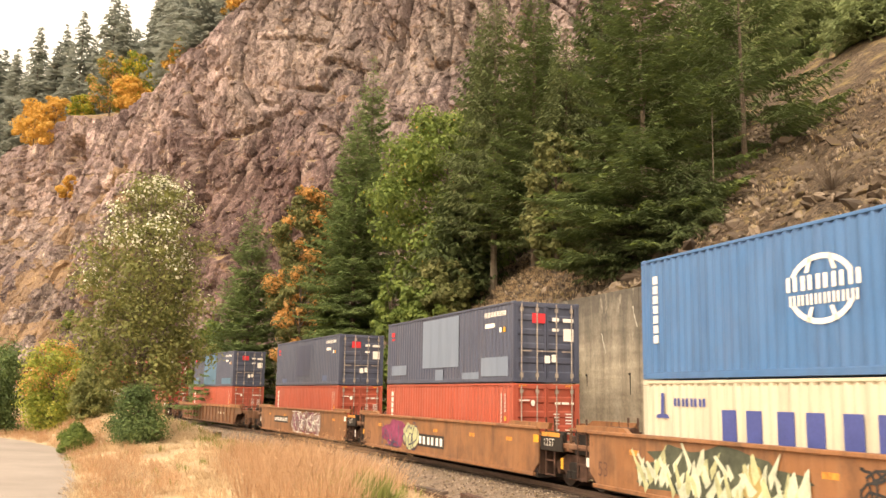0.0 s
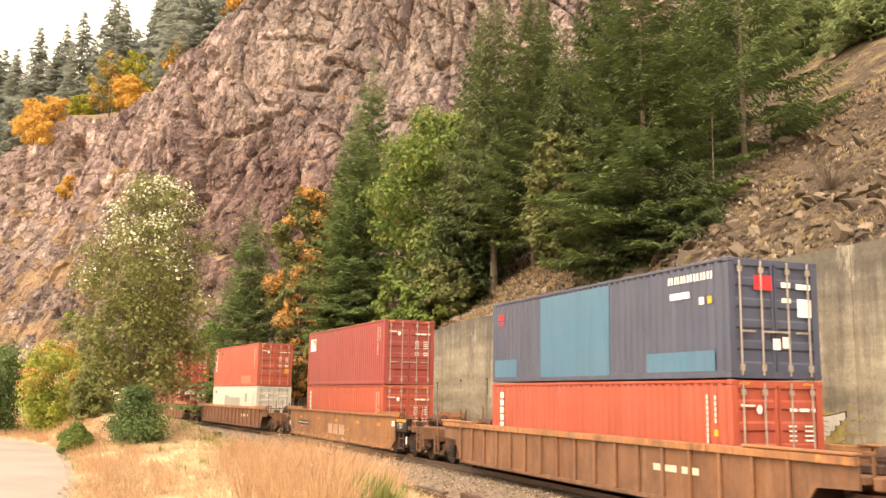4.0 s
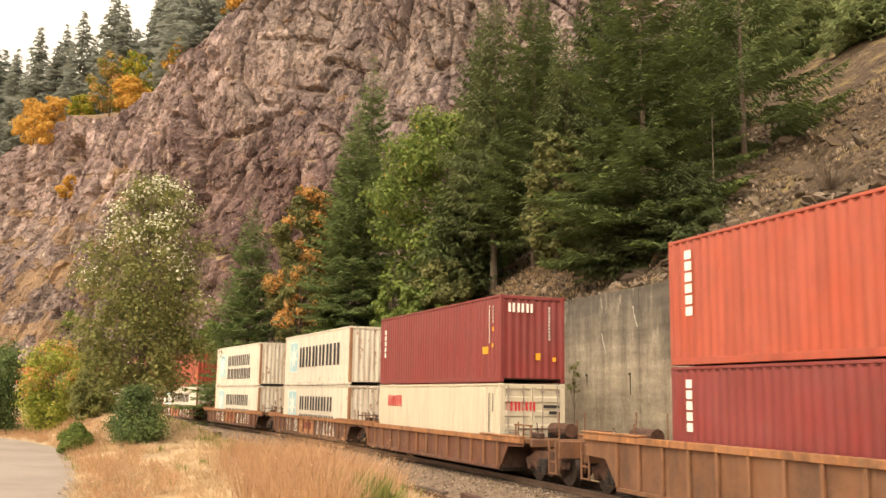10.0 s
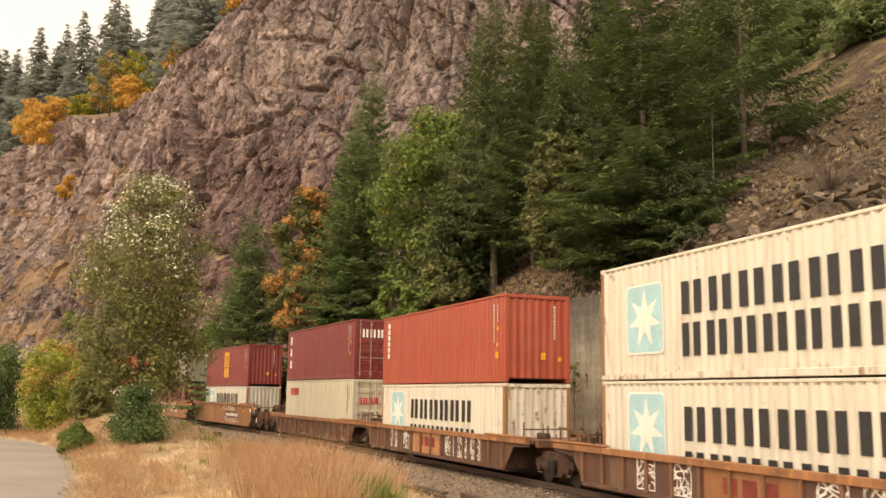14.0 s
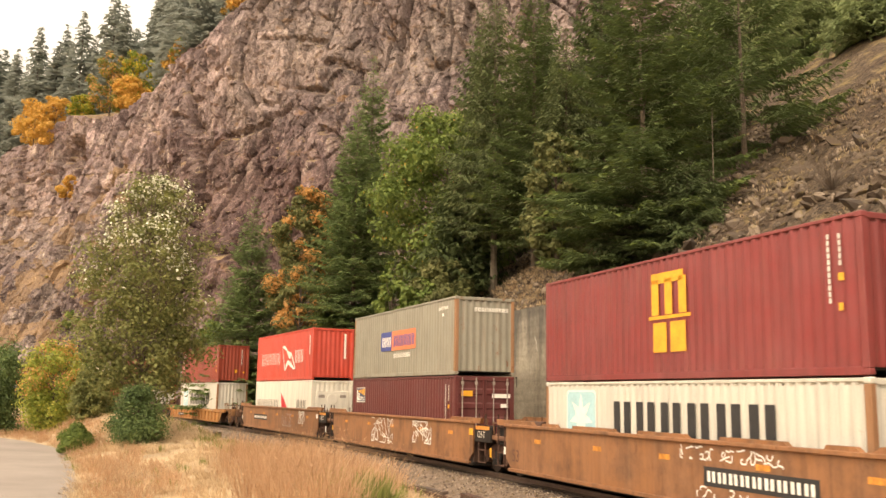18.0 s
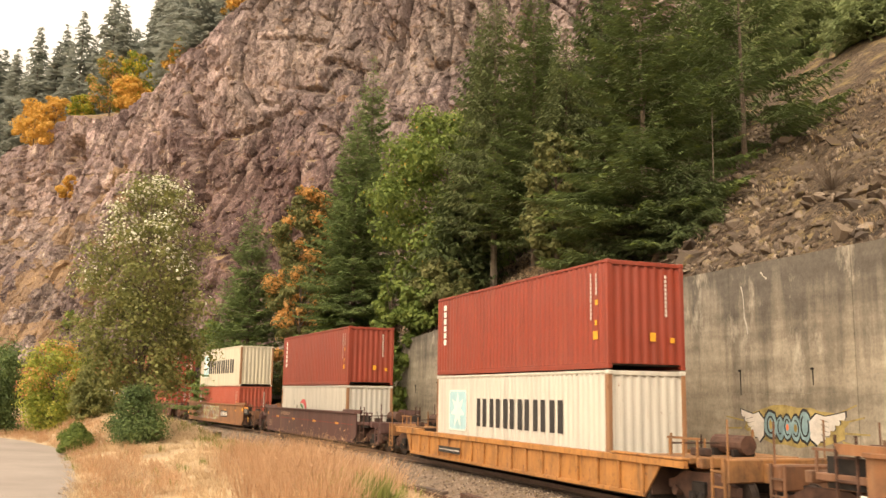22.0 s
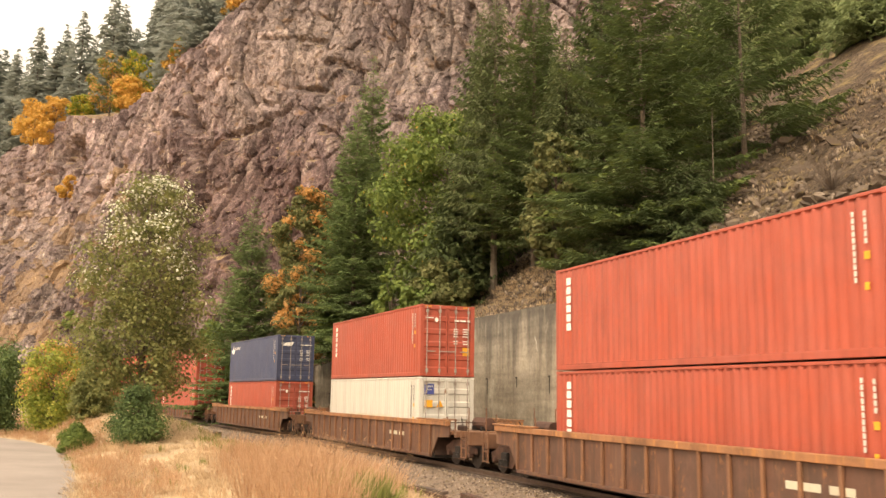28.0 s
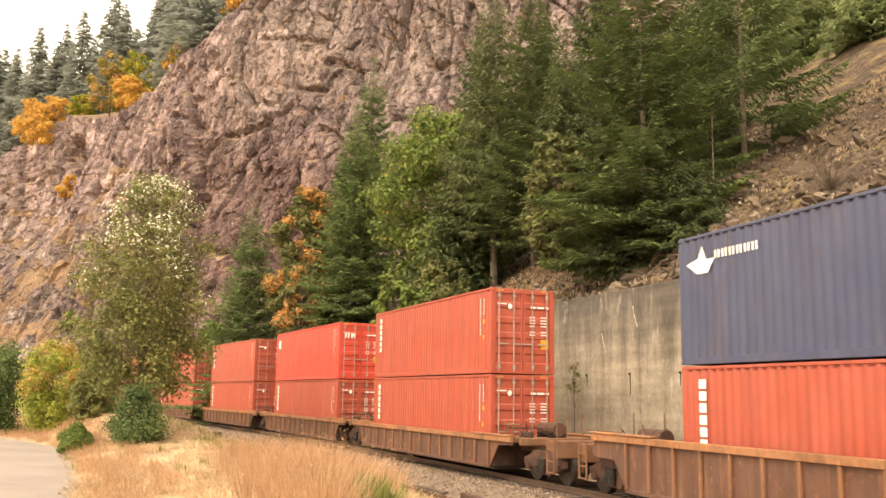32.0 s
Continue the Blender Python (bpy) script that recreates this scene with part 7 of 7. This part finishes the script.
            part("ladder", Shape().box(reach - sg * 0.75 - 0.03, reach - sg * 0.75 + 0.03, -1.42, -1.38, 0.35, 1.3).box(reach - sg * 1.15 - 0.03, reach - sg * 1.15 + 0.03, -1.42, -1.38, 0.35, 1.3)
                 .box(*sorted((reach - sg * 0.75, reach - sg * 1.15)), -1.43, -1.39, 0.36, 0.4).box(*sorted((reach - sg * 0.75, reach - sg * 1.15)), -1.43, -1.39, 0.68, 0.72).box(*sorted((reach - sg * 0.75, reach - sg * 1.15)), -1.43, -1.39, 1.0, 1.04), end_mat, car)
            sets += truck(car, reach - sg * 1.95, mat)
        elif kind == "A":
            sets += truck(car, reach, mat)
        # stanchions, a cross rail and a lever crowd the platform
        for k, yy in enumerate((-1.05, -0.45, 0.55)):
            x = sg * (well + 0.35 + 0.45 * k)
            part("stanchion", Shape().tube((x, yy, 1.2), (x, yy, 1.62 + 0.11 * ((k * 2 + (sg > 0)) % 3)), 0.03, 0.026, 6), end_mat, car)
        part("cross_rail", Shape().tube((sg * (well + 0.35), -1.05, 1.5), (sg * (well + 1.25), 0.55, 1.54), 0.022, None, 6), GRIME, car)
        part("brake_lever", Shape().box(*sorted((sg * (well + 0.7), sg * (well + 1.3))), -0.8, -0.62, 1.24, 1.42, 0.03).tube((sg * (well + 1.0), -0.7, 1.4), (sg * (well + 1.2), -0.85, 1.72), 0.02, 0.016, 5), GRIME, car, "grimy brake lever and box")
        if sg < 0 or kind == "C":
            ex = sg * (well + 1.1)
            part("brake_reservoir", Shape().tube((ex - 0.55, 0.1, 1.5), (ex + 0.55, 0.1, 1.5), 0.22, None, 12), RUSTY, car, "rusty air tank")
            for dx in (-0.35, 0.35):
                part("tank_cradle", Shape().box(ex + dx - 0.05, ex + dx + 0.05, -0.2, 0.4, 1.2, 1.4, 0.01), DARK_IRON, car)
            for i in range(3):
                part("handrail_post", Shape().box(ex - 0.5 + 0.5 * i, ex - 0.45 + 0.5 * i, -1.3, -1.26, 1.2, 1.65), end_mat, car)
            part("handrail", Shape().box(ex - 0.55, ex + 0.6, -1.31, -1.25, 1.62, 1.67), end_mat, car)
    return car, sets


# ---- writing and spray paint on the cars ----
font = {}


def text_mesh(body, size):
    if body not in font:
        cu = bpy.data.curves.new("text", "FONT")
        cu.body, cu.size = body, size
        tmp = bpy.data.objects.new("text", cu)
        me = bpy.data.meshes.new_from_object(tmp)
        bpy.data.objects.remove(tmp)
        me.name = "number"
        for v in me.vertices:
            v.co = (v.co.x, 0, v.co.y)
        font[body] = me
    return font[body]


def fifty_three(car, x, z, mat, y):
    me = text_mesh("53", 0.52).copy()
    me.materials.clear()
    me.materials.append(mat)
    ob = part("number", me, None, car, "painted number 53")
    ob.location = (x, y, z)


def capacity(car, x, z, y):
    me = text_mesh("125T", 0.3).copy()
    me.materials.clear()
    me.materials.append(DULL_WHITE)
    ob = part("number", me, None, car, "white stencilled load figure")
    ob.location = (x, y, z)


def tag(car, rects, mat, name, label, y):
    for r in rects:
        sh = Shape()
        pts = [(r[0], r[2]), (r[1], r[2]), (r[1], r[3]), (r[0], r[3])] if not isinstance(r[0], tuple) else r
        sh.add([(p, y, z) for p, z in pts], [tuple(range(len(pts)))])
        part(name, sh, mat, car, label)


def scrawl(car, seed, x0, x1, z0, z1, mat, y, strokes=16, w=0.035):
    """Spray-paint strokes: crossing curves inside a field."""
    rng = random.Random(seed)
    sh = Shape()
    for i in range(strokes):
        a = x0 + (x1 - x0) * (i + rng.random()) / strokes
        p = Vector((a, z0 + (z1 - z0) * rng.random()))
        d = rng.uniform(0, 6.283)
        for j in range(6):
            q = p + Vector((math.cos(d), math.sin(d))) * (z1 - z0) * rng.uniform(0.14, 0.3)
            q.x, q.y = min(x1, max(x0, q.x)), min(z1, max(z0, q.y))
            e = (q - p)
            if e.length > 0.01:
                e = Vector((-e.y, e.x)).normalized() * w * 0.5
                sh.add([(v.x, y - 0.0002 * i, v.y) for v in (p - e, q - e, q + e, p + e)], [(0, 1, 2, 3)])
            p, d = q, d + rng.uniform(-1.3, 1.3)
    part("spray_stroke", sh, mat, car, "sprayed scribble")


def car_marks(car, i, style, cmat, chord):
    y = -1.494
    if i == 12:
        for x0, x1 in ((-5.8, -4.85), (-4.0, -1.8), (-0.8, 1.2), (2.3, 4.35), (5.25, 6.1)):
            part("guide_plate", Shape().prism([(x0, chord + 0.085), (x1, chord + 0.085), (x1 - 0.12, chord + 0.17), (x0 + 0.06, chord + 0.17)], -1.52, -1.4), cmat, car)
    if style == "smooth" and cmat is TAN:
        tag(car, [(x, x + 0.42, 1.16, 1.28) for x in (-6.3, -2.9, 0.1, 3.4, 6.2)], FADED_AMBER, "reflector_strip", "yellow reflective strip", y - 0.004)
        tag(car, [(8.0, 8.32, 1.2, 1.42), (-8.45, -8.3, 0.72, 0.95), (9.62, 9.75, 0.55, 0.85)], AMBER if i % 2 else WHITE, "label_plate", "small label plate", y - 0.006)
        fifty_three(car, -7.85, 0.55, BROWN_CAR, y - 0.003)
        part("end_plate", Shape().box(8.35, 9.6, -1.46, -1.4, 1.0, 1.5, 0.02), DARK_IRON, car, "dark steel end plate")
        capacity(car, 8.55, 1.14, -1.466)
        tag(car, [(8.45, 9.5, 1.4, 1.52)], FADED_AMBER, "reflector_strip", "orange reflective strip", -1.468)
    if cmat is PLUM_CAR:
        tag(car, word(-5.05, -3.2, 1.26, 1.42, 8), DULL_TAN, "number_bar", "dull number bar", y - 0.004)
        tag(car, [(x, x + 0.3, 1.06, 1.1) for x in np.arange(-7.3, 8, 0.45)], DULL_RED, "reflector_strip", "faded red strip", y - 0.004)
        tag(car, [(-6.1, -5.55, 1.08, 1.18), (-2.6, -2.05, 1.02, 1.12), (1.4, 1.95, 1.02, 1.12), (5.2, 5.75, 1.02, 1.12), (-8.25, -8.0, 1.2, 1.36)], FADED_AMBER, "reflector_plate", "amber reflective plate", y - 0.006)
        fifty_three(car, -7.75, 0.52, DULL_TAN, y - 0.003)
    box = {1: (-1.45, 1.15, 0.58, 1.04), 2: (-5.05, -2.0, 0.78, 1.16), 4: (-6.65, -4.5, 0.82, 1.06), 12: (1.75, 5.1, 0.72, 1.12), 14: (-5.2, -1.95, 0.8, 1.14), 15: (-4.9, -2.9, 0.5, 0.72), 17: (2.25, 4.2, 0.7, 1.16)}.get(i)
    if box:
        yy = y - 0.004 if style == "smooth" else -1.576
        tag(car, [box], BLACK, "number_panel", "black number panel", yy)
        x0, x1, z0, z1 = box
        tag(car, word(x0 + 0.12, x1 - 0.1, z0 + 0.09, z1 - 0.09, 3 if i in (1, 17) else 9), WHITE, "number_bar", "white bar", yy - 0.004)
    yy = y - 0.010
    if i == 0:
        tag(car, [blob(1, -6.2, 0.0, 0.15, 1.6, 30)], DARK_SPRAY, "spray_fill", "dark green sprayed ground", yy)
        rs = random.Random(12)
        for k in range(60):
            x, z, ln, lean = -5.95 + 5.7 * (k + rs.random()) / 60, rs.uniform(0.28, 0.9), rs.uniform(0.35, 0.8), rs.uniform(-0.4, 0.4)
            w = rs.uniform(0.07, 0.15)
            tag(car, [[(x - w * 0.4, z), (x + w, z + ln * 0.3), (x + lean + w * 0.3, min(1.57, z + ln)), (x + lean - w * 0.4, min(1.55, z + ln * 0.9)), (x - w, z + ln * 0.35)]],
                (LIME, PALE_SPRAY, PALE_SPRAY)[k % 3], "spray_shape", "pale green sprayed leaf shape", yy - 0.003 - 0.0004 * k)
        tag(car, [blob(90, -2.2, -1.3, 0.55, 1.3, 12)], YELLOW_SPRAY, "spray_fill", "yellow sprayed blot", yy - 0.016)
        scrawl(car, 4, 1.0, 2.4, 0.4, 1.4, BLACK, yy, 18, 0.05)
    elif i == 1:
        tag(car, [blob(5, -5.9, -2.4, 0.3, 1.5, 18)], PURPLE, "spray_fill", "purple sprayed field", yy)
        tag(car, [blob(6, -3.2, -1.3, 0.35, 1.5, 16)], LIME, "spray_fill", "pale green sprayed field", yy - 0.004)
        scrawl(car, 7, -5.7, -1.5, 0.4, 1.45, DARK_PATCH, yy - 0.008, 14, 0.05)
    elif i == 2:
        for k in range(6):
            tag(car, [blob(10 + k, -1.1 + k * 0.88, -0.1 + k * 0.88, 0.35, 1.55, 10)], GREY_SPRAY, "spray_fill", "grey-violet sprayed block", yy - 0.001 * k)
        scrawl(car, 8, -1.1, 4.2, 0.35, 1.5, WHITE, yy - 0.012, 26, 0.05)
        scrawl(car, 9, -1.0, 4.1, 0.4, 1.45, PURPLE, yy - 0.02, 18, 0.06)
    elif i == 4:
        tag(car, [(-1.0, -0.25, 0.55, 1.03), (-0.1, 0.65, 0.55, 1.03), (0.8, 1.6, 0.55, 1.03)], DULL_TAN, "emblem", "pale block emblem", yy)
    elif i == 12:
        scrawl(car, 20, 0.8, 4.2, 1.25, 1.52, WHITE, yy, 22)
        scrawl(car, 21, 1.5, 5.3, 0.42, 0.7, WHITE, yy, 24)
    elif i == 13:
        scrawl(car, 22, -2.3, 0.4, 0.5, 1.5, WHITE, yy, 18)
        scrawl(car, 23, 2.7, 4.6, 0.7, 1.5, WHITE, yy, 20)
    elif i == 14:
        scrawl(car, 24, 4.8, 5.9, 0.85, 1.5, WHITE, yy, 16)
        scrawl(car, 25, 1.5, 3.6, 0.6, 1.3, GREY_SPRAY, yy, 14)
    elif i == 17:
        scrawl(car, 26, -5.6, 1.9, 0.5, 1.45, GREY_SPRAY, yy, 34, 0.09)
        scrawl(car, 27, -3.0, 2.0, 0.5, 1.4, LIME, yy - 0.012, 20, 0.07)
    elif i in (8, 9, 10):
        tag(car, [(-1.4, 1.4, 0.34, 1.18)], FADED_PANEL if i != 9 else TAN, "panel_paint", "orange painted panel", y - 0.003)
        tag(car, [(-0.75, -0.3, 0.6, 0.95), (-0.15, 0.3, 0.6, 0.95), (0.45, 0.9, 0.6, 0.95)], DULL_RED, "emblem", "red block emblem", y - 0.007)
        for k, x in enumerate((-4.0, -2.6, 1.9, 3.0, 4.1)):
            scrawl(car, 30 + 5 * i + k, x, x + 0.75, 0.42, 1.12, WHITE, y - 0.005, 20, 0.028)
    elif i in (18, 19, 20, 3, 5, 6):
        tag(car, [(3.6, 4.5, 0.9, 1.05), (4.7, 5.3, 0.9, 1.05)], CREAM, "number_bar", "pale number bars", y - 0.005)


# offset along the track at 0 s, lower box, upper box, car
UNITS = [
    (-14.59, (STD, CREAM, True, "globe_low", "cream container with deep blue blocks"), (HC, BLUE, True, "globe_up", "blue container with a white globe emblem"), ("smooth", TAN)),
    (4.98, (STD, ORANGE, True, "drop_low", "orange-red container with white blocks"), (STD, SLATE, True, "patchy1", "slate grey container with blue-grey repaint patches"), ("smooth", TAN)),
    (24.40, (STD, ORANGE, True, "drop_low", "orange-red container with white blocks"), (STD, SLATE, True, "patchy2", "slate grey container with a dark repaint patch"), ("smooth", TAN)),
    (47.96, (STD, ORANGE, True, "drop_low", "orange-red container with white blocks"), (STD, SLATE, True, "patchy3", "slate grey container with teal repaint patches"), ("ribbed", RIB_TAN)),
    (71.38, (STD, ORANGE, True, "drop_low", "orange container with white blocks"), (HC, MAROON2, True, "label_maroon", "faded maroon container with a white and yellow label"), ("smooth", TAN)),
    (94.97, (STD, PALE_GREY, True, "plain_low2", "off-white container with grey patches"), (HC, ORANGE, True, "drop_pale", "orange-red container with white blocks"), ("ribbed", DARK_CAR)),
    (118.17, (HC, MAROON, True, "doorword_low", "maroon container with white blocks on its doors"), (HC, ORANGE, True, "drop_d", "orange-red container with white blocks"), ("ribbed", RIB_TAN)),
    (139.89, (STD, CREAM, True, "redword_low", "cream container with red blocks"), (HC, MAROON, False, "doorword_up", "maroon container with white blocks on its end"), ("ribbed", DARK_CAR)),
    (156.59, (STD, GREYWHITE, False, "starbox_low", "rust-streaked white container with a blue star panel"), (HC, GREYWHITE, False, "starbox_up_big", "rust-streaked white container with a blue star panel"), ("ribbed", BROWN_CAR)),
    (174.66, (STD, GREYWHITE, False, "starbox_low", "rusty white container with a blue star panel"), (HC, GREYWHITE, False, "starbox_up2", "rusty white container with rows of black bars"), ("ribbed", BROWN_CAR)),
    (192.88, (STD, GREYWHITE, False, "starbox_low", "rust-stained white container with a blue star panel"), (HC, ORANGE, False, "drop_b", "orange-red container with white marks"), ("ribbed", BROWN_CAR)),
    (209.30, (HC, CREAM, True, "redword_low", "cream container with red blocks"), (HC, MAROON, True, "three_up", "dark maroon container with white blocks"), ("ribbed", BROWN_CAR)),
    (231.06, (STD, OFFWHITE, False, "starbox_hi", "white container with a blue star panel"), (HC, MAROON, False, "goldmark", "maroon container with a yellow block emblem"), ("smooth", TAN)),
    (250.30, (HC, DEEP_MAROON, True, "wedge_low", "deep maroon container with a yellow wedge label"), (HC, OLIVE_GREY, False, "twopanel", "grey container with a blue and orange panel"), ("smooth", TAN)),
    (269.69, (HC, REEFER_WHITE, False, "kite_low", "white container with a red kite emblem"), (HC, RED_ORANGE, False, "kite_up", "bright red container with a white kite emblem"), ("smooth", TAN)),
    (292.93, (HC, OFFWHITE, False, "starbox_hi", "white container with a blue star panel"), (HC, BRICK_RED, False, "drop_b", "brick-red container with white blocks"), ("ribbed", YELLOW_CAR)),
    (316.58, (STD, PALE_GREY, False, "curve_low", "white container with pale blocks"), (HC, BRICK_RED, False, "drop_b", "brick-red container with white blocks"), ("smooth", PLUM_CAR)),
    (339.55, (STD, ORANGE, False, "drop_b", "orange-red container with white blocks"), (HC, CREAM, False, "starbox_up", "cream container with a blue star panel"), ("smooth", TAN)),
    (362.99, (HC, ORANGE, True, "drop_d", "orange-red container with white blocks"), (HC, ORANGE, True, "drop_d", "orange-red container with white blocks"), ("ribbed", RUST_CAR)),
    (386.49, (HC, OFFWHITE, True, "plain_low_d", "off-white container with labelled doors"), (HC, ORANGE, True, "drop_d", "orange-red container with white blocks"), ("ribbed", RUST_CAR)),
    (409.73, (HC, ORANGE, True, "drop_d", "orange-red container with white blocks"), (HC, NAVY, True, "bird", "navy blue container with a white bird emblem"), ("ribbed", RUST_CAR)),
    (432.60, (HC, ORANGE, True, "drop_d", "orange-red container with white blocks"), (HC, ORANGE, True, "drop_d", "orange-red container with white blocks"), ("ribbed", RUST_CAR)),
    (450.43, (HC, ORANGE, True, "drop_d", "orange-red container with white blocks"), (HC, RED_ORANGE, True, "red_d", "bright red container with a white label"), ("ribbed", RUST_CAR)),
    (468.07, (HC, ORANGE, True, "drop_d", "orange-red container with white blocks"), (HC, ORANGE, True, "drop_d", "smoke-stained orange container with white blocks"), ("ribbed", RUST_CAR)),
    (486.07, (HC, ORANGE, True, "drop_d", "orange-red container with white blocks"), (HC, ORANGE, True, "drop_d", "orange-red container with white blocks"), ("ribbed", RUST_CAR)),
    (503.8, (HC, ORANGE, True, "drop_d", "orange-red container with white blocks"), (HC, ORANGE, True, "drop_d", "orange-red container with white blocks"), ("ribbed", RUST_CAR)),
]
LINKED = {(0, 1), (1, 2), (7, 8), (8, 9), (9, 10), (10, 11), (12, 13), (13, 14), (21, 22), (22, 23), (23, 24), (24, 25)}
ON_FLOOR = 0.345


def gone(t):
    """How far the train has come at t seconds."""
    return 13.4325 * t - 0.003828 * t * t


RIDERS, WHEELS = [], []
for i, (off, low, up, (style, cmat)) in enumerate(UNITS):
    lf = (off - UNITS[i - 1][0]) / 2 if i else 11.0
    lr = (UNITS[i + 1][0] - off) / 2 if i + 1 < len(UNITS) else 9.0
    front = "" if (i - 1, i) in LINKED else "C"
    rear = "A" if (i, i + 1) in LINKED else "C"
    well = 8.15 if i in (0, 1, 2, 12, 13, 14) else (6.75 if 7 <= i <= 11 or i >= 21 else 8.2)
    chord = 1.58 if style == "smooth" else (1.0 if cmat is YELLOW_CAR else (1.1 if 7 <= i <= 11 or i >= 21 else 1.42))
    car, sets = well_car(style, cmat, lf, lr, front, rear, 0, chord, well)
    names = {TAN: "rusty tan", RIB_TAN: "dark rusty tan", YELLOW_CAR: "yellow", BROWN_CAR: "rusty brown", RUST_CAR: "rusty orange-brown", DARK_CAR: "dark brown", PLUM_CAR: "plum brown"}
    tagged(car, "%s %s-sided well car carrying two stacked containers" % (names[cmat], style), "railway car", "well cars of the train")
    car_marks(car, i, style, cmat, chord)
    RIDERS.append((car, off, 0.0))
    WHEELS += [(ws, off, x) for ws, x in sets]
    z = ON_FLOOR
    for h, mat, doors, dk, label in (low, up):
        box = container(h, mat, doors, None, RUST_POST if mat in (GREYWHITE, OLIVE_GREY) or dk in ("starbox_up", "curve_low", "starbox_hi") else None, mat is REEFER_WHITE)
        deco(box, dk, h)
        tagged(box, label + (", on top" if z > 1 else ", in a well car"), "container", "containers on the train")
        RIDERS.append((box, off, z))
        z += h + 0.03


def motions():
    times = [float(v) for v in np.arange(0, 32.01, 1.0)]
    for ob, off, z in RIDERS:
        rows = []
        for t in times:
            s = off - gone(t)
            p = on_track(s)
            rows.append((t, pose(p.x, p.y, z, 0, 0, heading(s))))
        walk(ob, rows)
    for ob, foot, k in SWAY:
        rows = []
        for t in np.arange(0, 32.01, 0.5):
            a = 1.1 * math.sin(2.1 * t + 1.7 * k) + 0.6 * math.sin(5.3 * t + 2.9 * k)
            b = 0.9 * math.sin(1.7 * t + 0.9 * k) + 0.5 * math.sin(4.4 * t + 1.3 * k)
            rows.append((float(t), pose(*foot, a, b, 0.6 * a)))
        walk(ob, rows)
    for ws, off, x in WHEELS:
        seen = [float(v) for v in np.arange(0, 32.001, 1 / 30) if -22 < off - gone(v) < 42]
        rows, start = [], None
        for t in ([0.0] if not seen or seen[0] > 0 else []) + seen + ([32.0] if not seen or seen[-1] < 31.99 else []):
            if seen:
                tt = min(max(t, seen[0]), seen[-1])
            else:
                tt = 0.0
            rows.append((t, pose(x, 0, 0.457) @ Matrix.Rotation(gone(tt) / 0.457, 4, "Y")))
        walk(ws, rows)


motions()
